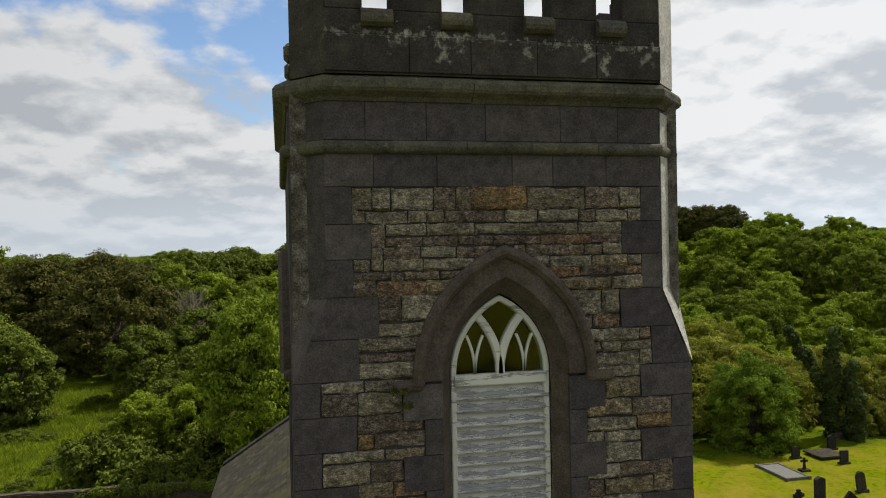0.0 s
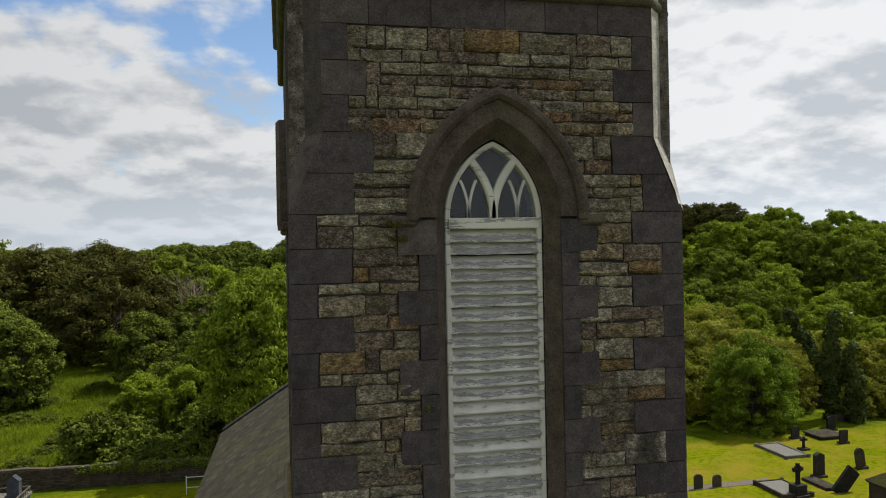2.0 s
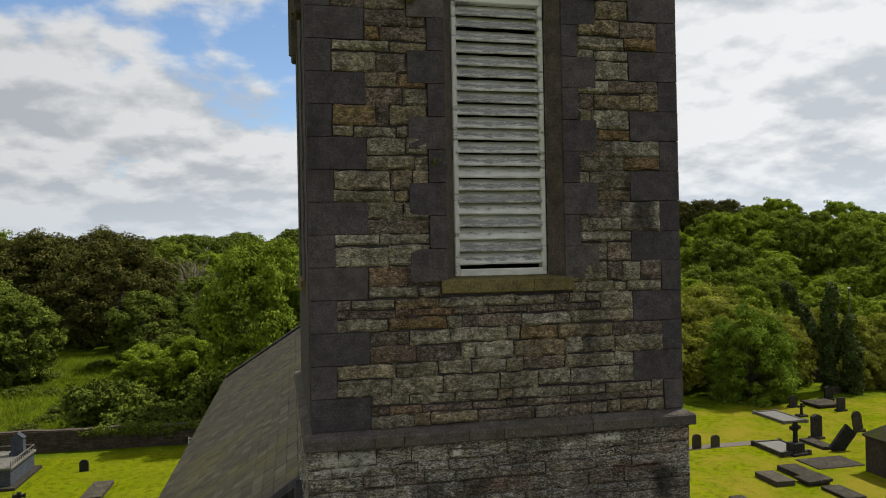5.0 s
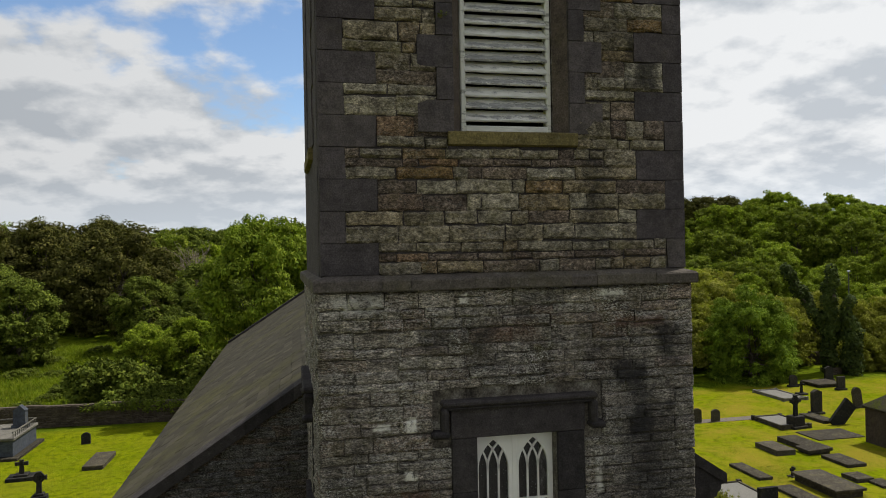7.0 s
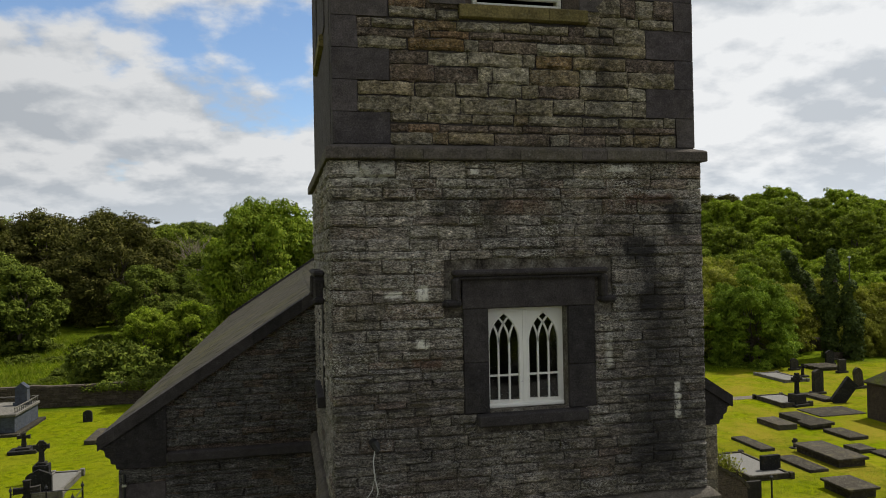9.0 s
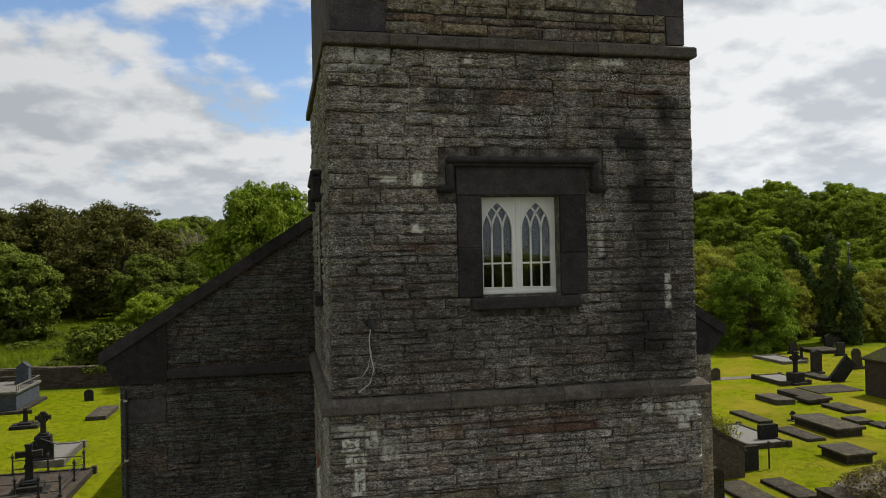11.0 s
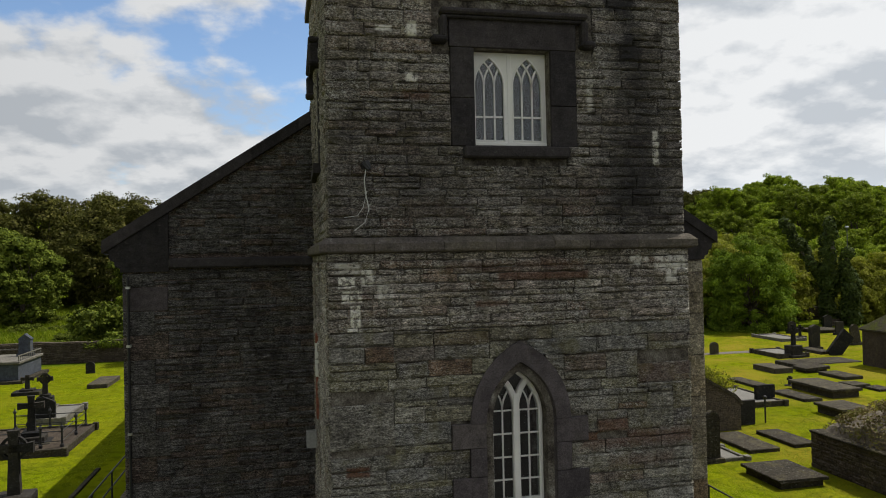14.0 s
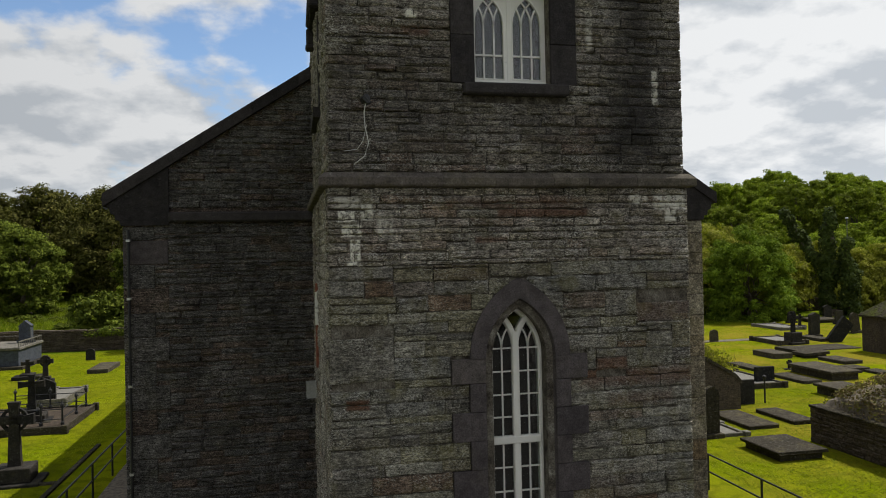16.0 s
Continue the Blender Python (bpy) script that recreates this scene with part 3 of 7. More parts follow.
# ---- mesh helpers ----
class Geo:
    """Collects vertices and faces for one mesh."""

    def __init__(self):
        self.v, self.f = [], []

    def add(self, verts, faces):
        n = len(self.v)
        self.v.extend(verts)
        self.f.extend([tuple(i + n for i in f) for f in faces])
        return self

    def box(self, x0, x1, y0, y1, z0, z1, b=0.0):
        """A box, with its edges cut off by b."""
        if b <= 0:
            vs = [(x, y, z) for x in (x0, x1) for y in (y0, y1) for z in (z0, z1)]
            return self.add(vs, [(0, 1, 3, 2), (4, 6, 7, 5), (0, 4, 5, 1), (2, 3, 7, 6), (0, 2, 6, 4), (1, 5, 7, 3)])
        lo, hi = (x0, y0, z0), (x1, y1, z1)
        vs, idx = [], {}
        for c in range(8):
            s = [(c >> k) & 1 for k in range(3)]
            for a in range(3):
                p = [(hi[k] if s[k] else lo[k]) if k == a else ((hi[k] - b) if s[k] else (lo[k] + b)) for k in range(3)]
                idx[c, a] = len(vs)
                vs.append(tuple(p))
        fs = []
        for a in range(3):
            u, w = (a + 1) % 3, (a + 2) % 3
            for s in (0, 1):
                q = [s << a, (s << a) | (1 << u), (s << a) | (1 << u) | (1 << w), (s << a) | (1 << w)]
                f = [idx[c, a] for c in q]
                fs.append(tuple(f if s else f[::-1]))
            for su in (0, 1):
                for sw in (0, 1):
                    c0 = (su << u) | (sw << w)
                    c1 = c0 | (1 << a)
                    f = (idx[c0, u], idx[c1, u], idx[c1, w], idx[c0, w])
                    fs.append(f if su == sw else f[::-1])
        for c in range(8):
            f = (idx[c, 0], idx[c, 1], idx[c, 2])
            fs.append(f if bin(c).count("1") % 2 else f[::-1])
        return self.add(vs, fs)

    def prism(self, outline, y0, y1):
        """An outline in x and z, drawn out from y0 to y1."""
        n = len(outline)
        vs = [(x, y0, z) for x, z in outline] + [(x, y1, z) for x, z in outline]
        fs = [tuple(range(n)), tuple(range(2 * n - 1, n - 1, -1))]
        fs += [(i, i + n, (i + 1) % n + n, (i + 1) % n) for i in range(n)]
        return self.add(vs, fs)

    def upright(self, outline, z0, z1):
        """An outline in x and y, drawn out from z0 to z1."""
        n = len(outline)
        vs = [(x, y, z0) for x, y in outline] + [(x, y, z1) for x, y in outline]
        fs = [tuple(range(n))[::-1], tuple(range(n, 2 * n))]
        fs += [(i, (i + 1) % n, (i + 1) % n + n, i + n) for i in range(n)]
        return self.add(vs, fs)

    def loft(self, rings, cap=True):
        n = len(rings[0])
        vs = [p for r in rings for p in r]
        fs = []
        for k in range(len(rings) - 1):
            for i in range(n):
                j = (i + 1) % n
                fs.append((k * n + i, k * n + j, (k + 1) * n + j, (k + 1) * n + i))
        if cap:
            fs += [tuple(range(n))[::-1], tuple(range((len(rings) - 1) * n, len(rings) * n))]
        return self.add(vs, fs)

    def ribbon(self, pts, width, y0, y1, b=0.0):
        """A bar of that width along points in x and z, from y0 to y1 in depth, with its front edges cut by b."""
        rings = []
        for i, (x, z) in enumerate(pts):
            p, q = pts[max(i - 1, 0)], pts[min(i + 1, len(pts) - 1)]
            tx, tz = q[0] - p[0], q[1] - p[1]
            l = math.hypot(tx, tz) or 1
            nx, nz = -tz / l * width / 2, tx / l * width / 2
            k = 1 - 2 * b / width if width else 1
            ring = [(x + nx, y1, z + nz), (x + nx, y0 + b, z + nz), (x + nx * k, y0, z + nz * k), (x - nx * k, y0, z - nz * k), (x - nx, y0 + b, z - nz), (x - nx, y1, z - nz)]
            rings.append(ring if b else [ring[0], ring[1], ring[4], ring[5]])
        return self.loft(rings)

    def tube(self, pts, r, n=8):
        rings = []
        for i, p in enumerate(pts):
            a, c = Vector(pts[max(i - 1, 0)]), Vector(pts[min(i + 1, len(pts) - 1)])
            t = (c - a).normalized()
            u = t.cross(Vector((0, 0, 1)) if abs(t.z) < 0.95 else Vector((1, 0, 0))).normalized()
            w = u.cross(t)
            rr = r[i] if isinstance(r, (list, tuple)) else r
            rings.append([tuple(Vector(p) + (u * math.cos(k * math.tau / n) + w * math.sin(k * math.tau / n)) * rr) for k in range(n)])
        return self.loft(rings)

    def turned(self, f):
        self.v = [f(*p) for p in self.v]
        return self


def mesh(name, g, mat, parent=None, label="", smooth=False, recalc=True):
    me = bpy.data.meshes.new(name)
    me.from_pydata(g.v, [], g.f)
    if recalc:
        bm = bmesh.new()
        bm.from_mesh(me)
        bmesh.ops.recalc_face_normals(bm, faces=bm.faces)
        bm.to_mesh(me)
        bm.free()
    me.materials.append(mat)
    if smooth:
        me.polygons.foreach_set("use_smooth", [True] * len(me.polygons))
    ob = new(name, me)
    if parent:
        ob.parent = parent
    if label:
        tagged(ob, label)
    return ob


def thing(name, label, category, at=(0, 0, 0), group="", kind=""):
    ob = new(name)
    ob.location = at
    ob.empty_display_size = 0.2
    return tagged(ob, label, category, group, kind)


def arch(w, rise, n=14, xc=0.0, z=0.0):
    """Points of a pointed arch from its left springing over the apex to its right one."""
    r = (w * w + rise * rise) / (2 * w)
    a1 = math.asin(min(1.0, rise / r))
    left = [(xc + r - w - r * math.cos(a1 * i / n), z + r * math.sin(a1 * i / n)) for i in range(n + 1)]
    return left + [(2 * xc - x, q) for x, q in left[-2::-1]]


def arch_half(w, rise, z):
    """Half width of a pointed arch at the height z over its springing."""
    if z <= 0:
        return w
    r = (w * w + rise * rise) / (2 * w)
    return max(0.0, math.sqrt(max(0.0, r * r - z * z)) - (r - w)) if z < rise else -1.0


def wall_with_openings(g, x0, x1, z0, z1, y0, y1, openings):
    """A wall from y0 to y1 with holes; each hole is (left, right, bottom, outline from bottom left over the top to bottom right)."""
    # stacked panels, each split down the middle of its opening
    zs = [z0]
    for i in range(len(openings) - 1):
        top = max(z for _, z in openings[i])
        bot = min(z for _, z in openings[i + 1])
        zs.append((top + bot) / 2)
    zs.append(z1)
    for k, o in enumerate(openings):
        za, zb = zs[k], zs[k + 1]
        top = max(range(len(o)), key=lambda i: o[i][1] - 1e-4 * abs(o[i][0] - (o[0][0] + o[-1][0]) / 2))
        xm = o[top][0]
        lo = o[0][1]
        if len(o) == 4:
            xm = (o[0][0] + o[-1][0]) / 2
            lt, rt = o[:2] + [(xm, o[1][1])], [(xm, o[1][1])] + o[2:]
        else:
            lt, rt = o[:top + 1], o[top:]
        left = [(x0, za), (xm, za), (xm, lo)] + lt + [(xm, zb), (x0, zb)]
        right = [(xm, za), (x1, za), (x1, zb), (xm, zb)] + rt + [(xm, lo)]
        g.prism(left, y0, y1)
        g.prism(right, y0, y1)
    return g


# ---- the wall stones ----
def stone(x0, x1, z0, z1, y, proud, rng, gap=0.008, back=0.03, rough=1.1):
    """One rough-faced stone on a wall that faces -y: an uneven outline, a worn edge, a hewn face of small facets."""
    gap *= rng.uniform(0.4, 1.6)
    x0, x1, z0, z1 = x0 + gap, x1 - gap, z0 + gap, z1 - gap
    w, h = x1 - x0, z1 - z0
    nx, nz = max(3, min(8, round(w / 0.09))), max(3, min(5, round(h / 0.05)))
    j = min(0.013, 0.1 * h)
    lean_x, lean_z = rng.uniform(-.5, .5), rng.uniform(-.6, .6)
    vs, fs = [], []
    for b in range(nz + 1):
        for a in range(nx + 1):
            edge = a in (0, nx) or b in (0, nz)
            worn = 0.7 * min(w / nx, h / nz, 0.04)
            x = x0 + worn if a == 1 else x1 - worn if a == nx - 1 else x0 + w * a / nx
            z = z0 + worn if b == 1 else z1 - worn if b == nz - 1 else z0 + h * b / nz
            if edge:
                d = proud * rng.uniform(0.05, 0.45)
                x, z = x + rng.uniform(-j, j) * (0.5 if a in (0, nx) else 1), z + rng.uniform(-j, j)
            else:
                d = proud * (1.0 + rough * rng.uniform(-0.5, 0.6) + lean_x * ((x - x0) / w - 0.5) + lean_z * ((z - z0) / h - 0.5))
                if 1 < a < nx - 1:
                    x += rng.uniform(-.3, .3) * w / nx
                if 1 < b < nz - 1:
                    z += rng.uniform(-.3, .3) * h / nz
            vs.append((x, y - d, z))
    n = nx + 1
    for b in range(nz):
        for a in range(nx):
            k = b * n + a
            q = (k, k + 1, k + 1 + n, k + n)
            if rng.random() < 0.5:
                fs += [(q[0], q[1], q[2]), (q[0], q[2], q[3])]
            else:
                fs += [(q[0], q[1], q[3]), (q[1], q[2], q[3])]
    rim = list(range(n)) + [b * n + nx for b in range(1, nz + 1)] + [nz * n + a for a in range(nx - 1, -1, -1)] + [b * n for b in range(nz - 1, 0, -1)]
    m0 = len(vs)
    vs += [(vs[k][0], y + back, vs[k][2]) for k in rim]
    r = len(rim)
    fs += [(rim[(i + 1) % r], rim[i], m0 + i, m0 + (i + 1) % r) for i in range(r)]
    return vs, fs


def free_spans(x0, x1, za, zb, blockers):
    spans = [(x0, x1)]
    for b in blockers:
        cuts = [c for c in (b(za + 0.01), b((za + zb) / 2), b(zb - 0.01)) if c]
        if not cuts:
            continue
        c0, c1 = min(c[0] for c in cuts), max(c[1] for c in cuts)
        nxt = []
        for a, e in spans:
            if c1 <= a or c0 >= e:
                nxt.append((a, e))
            else:
                if c0 - a > 0.05:
                    nxt.append((a, c0))
                if e - c1 > 0.05:
                    nxt.append((c1, e))
        spans = nxt
    return spans


def coursed(x0, x1, courses, blockers, lengths, rng, split=0.2):
    """Rectangles of coursed rubble between x0 and x1, clear of the blockers."""
    out = []
    for za, zb in courses:
        for a, e in free_spans(x0, x1, za, zb, blockers):
            x = a
            while x < e - 1e-6:
                l = rng.uniform(*lengths) * (0.75 + 1.2 * (zb - za))
                nx = x + l
                if e - nx < lengths[0] * 0.55:
                    nx = e
                if zb - za > 0.13 and rng.random() < split and nx - x > 0.22:
                    zm = za + (zb - za) * rng.uniform(0.35, 0.65)
                    out += [(x, nx, za, zm), (x, nx, zm, zb)]
                else:
                    dz = rng.uniform(-0.008, 0.008)
                    out.append((x, nx, za + dz, zb + dz))
                x = nx
    return out


def courses_between(z0, z1, low, high, rng):
    zs = [z0]
    while zs[-1] < z1 - high:
        zs.append(zs[-1] + rng.uniform(low, high))
    zs.append(z1)
    if len(zs) > 2 and zs[-1] - zs[-2] < low * 0.6:
        del zs[-2]
    return list(zip(zs[:-1], zs[1:]))


def lay(rects, y, proud, rng, mat, parent, name, limit, near, rest_label, put=lambda x, y, z: (x, y, z), gap=0.008, rough=1.1):
    """Lays the stones: those nearest to the given point as pieces of their own, the rest in one mesh."""
    rects = sorted(rects, key=lambda r: math.hypot((r[0] + r[1]) / 2 - near[0], (r[2] + r[3]) / 2 - near[1]))
    rest = Geo()
    for k, (a, b, c, d) in enumerate(rects):
        vs, fs = stone(a, b, c, d, y, proud * rng.uniform(0.5, 1.4), rng, gap, 0.03, rough)
        vs = [put(*p) for p in vs]
        if k < limit:
            mesh(name, Geo().add(vs, fs), mat, parent, recalc=False)
        else:
            rest.add(vs, fs)
    if rest.v:
        tagged(mesh("stonework", rest, mat, parent, rest_label, recalc=False), kind="stuff")


# ---- ground ----
def smooth01(a, b, v):
    t = min(1.0, max(0.0, (v - a) / (b - a)))
    return t * t * (3 - 2 * t)


def ground_height(x, y):
    """The churchyard lies level; a bank rises behind it, and a wooded hill to the east."""
    h = 0.9 * smooth01(47.5, 75, y) + 1.5 * smooth01(100, 200, y)
    h += 12.5 * smooth01(85, 200, x * 0.72 + y * 0.7 - 8) * smooth01(45, 105, x)
    h += 9.0 * smooth01(230, 420, math.hypot(x, y)) * smooth01(60, 160, x)
    if y > 48:
        h += 0.35 * noise.noise((x * 0.12, y * 0.12, 0.0)) * smooth01(48, 60, y)
    return h


def build_ground():
    def steps(lo, hi, near, far):
        vals, v = [0.0], 0.0
        while v < hi:
            v += near + max(0.0, abs(v) - 60) * far
            vals.append(v)
        v = 0.0
        while v > lo:
            v -= near + max(0.0, abs(v) - 60) * far
            vals.insert(0, v)
        return vals
    xs, ys = steps(-3000, 3000, 2.0, 0.12), steps(-3000, 3000, 2.0, 0.12)
    g = Geo()
    for y in ys:
        for x in xs:
            g.v.append((x, y, ground_height(x, y)))
    n = len(xs)
    g.f = [(j * n + i, j * n + i + 1, (j + 1) * n + i + 1, (j + 1) * n + i) for j in range(len(ys) - 1) for i in range(n - 1)]
    ob = mesh("ground", g, M_GRASS, smooth=True, recalc=False)
    tagged(ob, "mown churchyard grass running into rough meadow and wooded slopes", "ground", kind="structure")


build_ground()

# unseen ground sheet, added to set bounce on the tower and window reflections
fore = Geo().upright([(-7.9, 4.3), (-7.9, -8), (-12, -8), (-12, -58), (38, -58), (38, -6), (7.8, -6), (7.8, 4.3)], -0.2, 0.025)
tagged(mesh("forecourt", fore, M_BOUNCESHEET), "worn grey asphalt forecourt before the tower", "path", kind="structure")

# ---- the church tower ----
XU, XM, XL = 2.31, 2.36, 2.39          # half widths of the belfry, middle and lower stages
YU, YM, YL = 0.0, -0.05, -0.08         # their west faces
Z1, Z2, ZTOP = 11.62, 7.25, 20.1       # string courses and cornice
SPRING, SILL = 16.93, 13.42
WX = 0.025                             # middle of the belfry window
tower = thing("church_tower", "tall square stone church tower with dark quoins and battlements", "church tower", (0, 2.3, 0))
tower.matrix_world = Matrix.Identity(4)

louvre_hole = [(WX - 0.60, SILL)] + arch(0.60, 0.92, 12, WX, SPRING) + [(WX + 0.60, SILL)]
g = Geo()
wall_with_openings(g, -XU + 0.02, XU - 0.02, Z1, 17.0 + 3.1, YU + 0.2, YU + 0.75, [louvre_hole])
mesh("belfry_wall", g, M_MORTAR, tower)
# the corners above the broaches are cut at 45 degrees; the outer skin is built of three straight pieces
CH = 0.37


splay = [(WX - 0.74, SILL)] + arch(0.74, 1.12, 12, WX, SPRING) + [(WX + 0.74, SILL)]
g = Geo()
wall_with_openings(g, -1.94, 1.94, Z1, 20.1, YU + 0.018, YU + 0.2, [splay])
for s in (-1, 1):
    # lower square corners, then the broach, then the cut corner
    xa, xb = 1.94, XU
    lowc = [(s * xa, YU + 0.018), (s * xb, YU + 0.018), (s * xb, YU + 0.39), (s * xa, YU + 0.39)]
    g.upright(lowc, Z1, 16.97)
    g.upright([(s * xa, YU + 0.018), (s * xb, YU + 0.39), (s * xa, YU + 0.39)], 17.85, 20.1)
    b0 = [(s * xa, YU + 0.018, 16.97), (s * xb, YU + 0.018, 16.97), (s * xb, YU + 0.39, 16.97), (s * xa, YU + 0.39, 16.97)]
    t0 = [(s * xa, YU + 0.018, 17.85), (s * xb, YU + 0.39, 17.85), (s * xa, YU + 0.39, 17.85)]
    g.add(b0 + t0, [(0, 1, 2, 3), (4, 5, 6), (0, 1, 4), (1, 2, 5), (1, 5, 4), (2, 3, 6, 5), (3, 0, 4, 6)])
skin_wall = mesh("belfry_facing", g, M_QUOIN, tower)
for s in (-1, 1):
    e = 0.022
    facet = [(s * (xa + e), YU + 0.018 - e, 17.85), (s * (xb + e), YU + 0.39 - e, 17.85), (s * (xb + e), YU + 0.39 - e, 19.92), (s * (xa + e), YU + 0.018 - e, 19.92)]
    low = [(s * (xb + e), YU + 0.018 - e, 16.98)]
    # only the right-hand facet, coloured pale to stand for the grazing sun
    if s > 0:
        mesh("cut_corner", Geo().add(facet + low + [(s * xa, 0.2, 17.85), (s * xa, 0.2, 19.92)], [(0, 1, 2, 3), (4, 1, 0), (0, 3, 6, 5), (1, 5, 6, 2), (2, 6, 3)]), M_SUNLIT, tower, "rain-washed pale cut corner")
g = Geo()
NORTH = 0.018                          # how far the north wall splays out, for each metre of depth
g.upright([(-XU - 0.39 * NORTH, 0.39), (-XU + 0.5, 0.39), (-XU + 0.5, 4.3), (-XU - 4.3 * NORTH, 4.3)], Z1, 20.1)
g.box(XU - 0.5, XU, 0.39, 4.3, Z1, 20.1)
g.box(-XU + 0.4, XU - 0.4, 4.3, 4.7, Z1, 20.1)
g.box(-XU + 0.3, XU - 0.3, 0.4, 4.4, 20.05, 20.25)
mesh("belfry_side_wall", g, M_QUOIN, tower)

# the middle and lower stages, hollow, with real openings
W2 = (-0.50, 0.50, 8.54, 9.765)          # the square-headed window
W3X, W3W, W3S, W3R, W3B = 0.0, 0.36, 5.05, 0.62, 1.9
w2_hole = [(W2[0], W2[2]), (W2[0], W2[3]), (W2[1], W2[3]), (W2[1], W2[2])]
w3_hole = [(W3X - 0.36, W3B)] + arch(0.36, W3R, 12, W3X, W3S) + [(W3X + 0.36, W3B)]
g = Geo()
wall_with_openings(g, -XM + 0.02, XM - 0.02, Z2, Z1, YM + 0.02, YM + 0.7, [w2_hole])
wall_middle = mesh("middle_stage_wall", g, M_MORTAR, tower)
mesh("side_wall", Geo().upright([(-XM + 0.02, YM + 0.7), (-XM + 0.6, YM + 0.7), (-XM + 0.6, 4.4), (-XM - 0.04, 4.4)], Z2, Z1), M_MORTAR, tower)
mesh("side_wall", Geo().upright([(XM - 0.6, YM + 0.7), (XM - 0.02, YM + 0.7), (XM - 0.02, 4.4), (XM - 0.6, 4.4)], Z2, Z1), M_MORTAR, tower)
mesh("rear_wall", Geo().box(-XM + 0.02, XM - 0.02, 4.4, 4.9, Z2, Z1 + 0.1), M_MORTAR, tower)
g = Geo()
wall_with_openings(g, -XL + 0.02, XL - 0.02, -0.3, Z2, YL + 0.02, YL + 0.7, [w3_hole])
wall_lower = mesh("lower_stage_wall", g, M_MORTAR, tower)
mesh("side_wall", Geo().upright([(-XL + 0.02, YL + 0.7), (-XL + 0.6, YL + 0.7), (-XL + 0.6, 4.4), (-XL - 0.04, 4.4)], -0.3, Z2), M_MORTAR, tower)
mesh("side_wall", Geo().upright([(XL - 0.6, YL + 0.7), (XL - 0.02, YL + 0.7), (XL - 0.02, 4.4), (XL - 0.6, 4.4)], -0.3, Z2), M_MORTAR, tower)
for z in (2.0, 7.2, 11.5):
    mesh("inner_floor", Geo().box(-1.7, 1.7, 0.66, 4.3, z - 0.2, z), M_DARKIN, tower)
g = Geo()
g.box(-1.75, 1.75, 3.2, 3.3, 0, 20)
mesh("inner_partition", g, M_DARKIN, tower)


def belt(name, profile, half, front, mat, label, back=4.62, cut=0.0, skew=0.0, joints=0):
    """A moulding that runs round the tower; the profile is points of (how far out, height). With joints its front is laid in single blocks."""
    def ring(o):
        if cut:
            c = cut
            return [(-half - o - skew, back + o), (-half - o, front + c), (-half + c, front - o), (half - c, front - o), (half + o, front + c), (half + o, back + o)]
        return [(-half - o - skew, back + o), (-half - o, front - o), (half + o, front - o), (half + o, back + o)]
    g = Geo()
    shrink = 0.012 if joints else 0.0
    g.loft([[(x, y + (shrink if y < 1 else 0), z) for x, y in ring(o)] for o, z in profile])
    ob = mesh(name, g, mat, tower, label)
    rj = random.Random(len(profile) + joints)
    cuts = [-1.0]
    for k in range(1, joints):
        cuts.append(-1 + 2 * (k + rj.uniform(-.22, .22)) / joints)
    cuts.append(1.0)
    for a, b in zip(cuts[:-1], cuts[1:]) if joints else ():
        dz = rj.uniform(-0.006, 0.006)
        rings = []
        for u, e in ((a, 0.004), (b, -0.004)):
            r = []
            for o, z in profile:
                w = half - cut if cut else half + o if abs(u) == 1 else half
                r.append((u * w + (e if abs(u) < 1 else 0), front - o - rj.uniform(0, .004), z + dz))
            rings.append(r)
        mesh("moulding_block", Geo().loft(rings), mat, ob)
    return ob


belt("string_course", [(-0.3, 11.55), (0.085, 11.55), (0.095, 11.565), (0.095, 11.67), (0.08, 11.69), (-0.05, 11.735), (-0.3, 11.76)], XU, YU - 0.05, M_STRING, "moss-stained stone string course", skew=0.10, joints=8)
belt("string_course", [(-0.3, 7.10), (0.0, 7.19), (0.085, 7.21), (0.095, 7.23), (0.095, 7.31), (0.02, 7.38), (-0.3, 7.42)], XL, YL, M_STRING, "weathered stone string course", skew=0.06, joints=7)
torus = [(-0.3, 19.40)] + [(0.02 + 0.075 * math.cos(a), 19.475 + 0.07 * math.sin(a)) for a in [radians(-90 + 22.5 * i) for i in range(9)]] + [(-0.3, 19.55)]
belt("roll_moulding", torus, XU, YU, M_MOULD, "rounded stone roll moulding", cut=CH, skew=0.08, joints=5)
belt("cornice", [(-0.3, 19.96), (0.02, 19.97), (0.05, 20.01), (0.14, 20.06), (0.16, 20.09), (0.16, 20.16), (0.13, 20.20), (0.0, 20.26), (-0.3, 20.28)], XU, YU, M_MOULD, "mossy projecting stone cornice", cut=CH, skew=0.08, joints=5)

def dressed(x0, x1, z0, z1, y, rng, gap=0.005, proud=0.012):
    g = Geo()
    g.box(x0 + gap, x1 - gap, y - proud * rng.uniform(0.7, 1.3), y + 0.10, z0 + gap, z1 - gap, 0.006)
    return g


# parapet with battlements
PX, PC = XU - 0.03, 0.36
PZ0, PZ1, PZ2 = 20.24, 20.92, 21.75
parapet = mesh("parapet", Geo().box(-PX + PC, PX - PC, -0.10, 0.20, PZ0, PZ1), M_PARAPET, tower, "dark stone parapet with pale runs of lime")
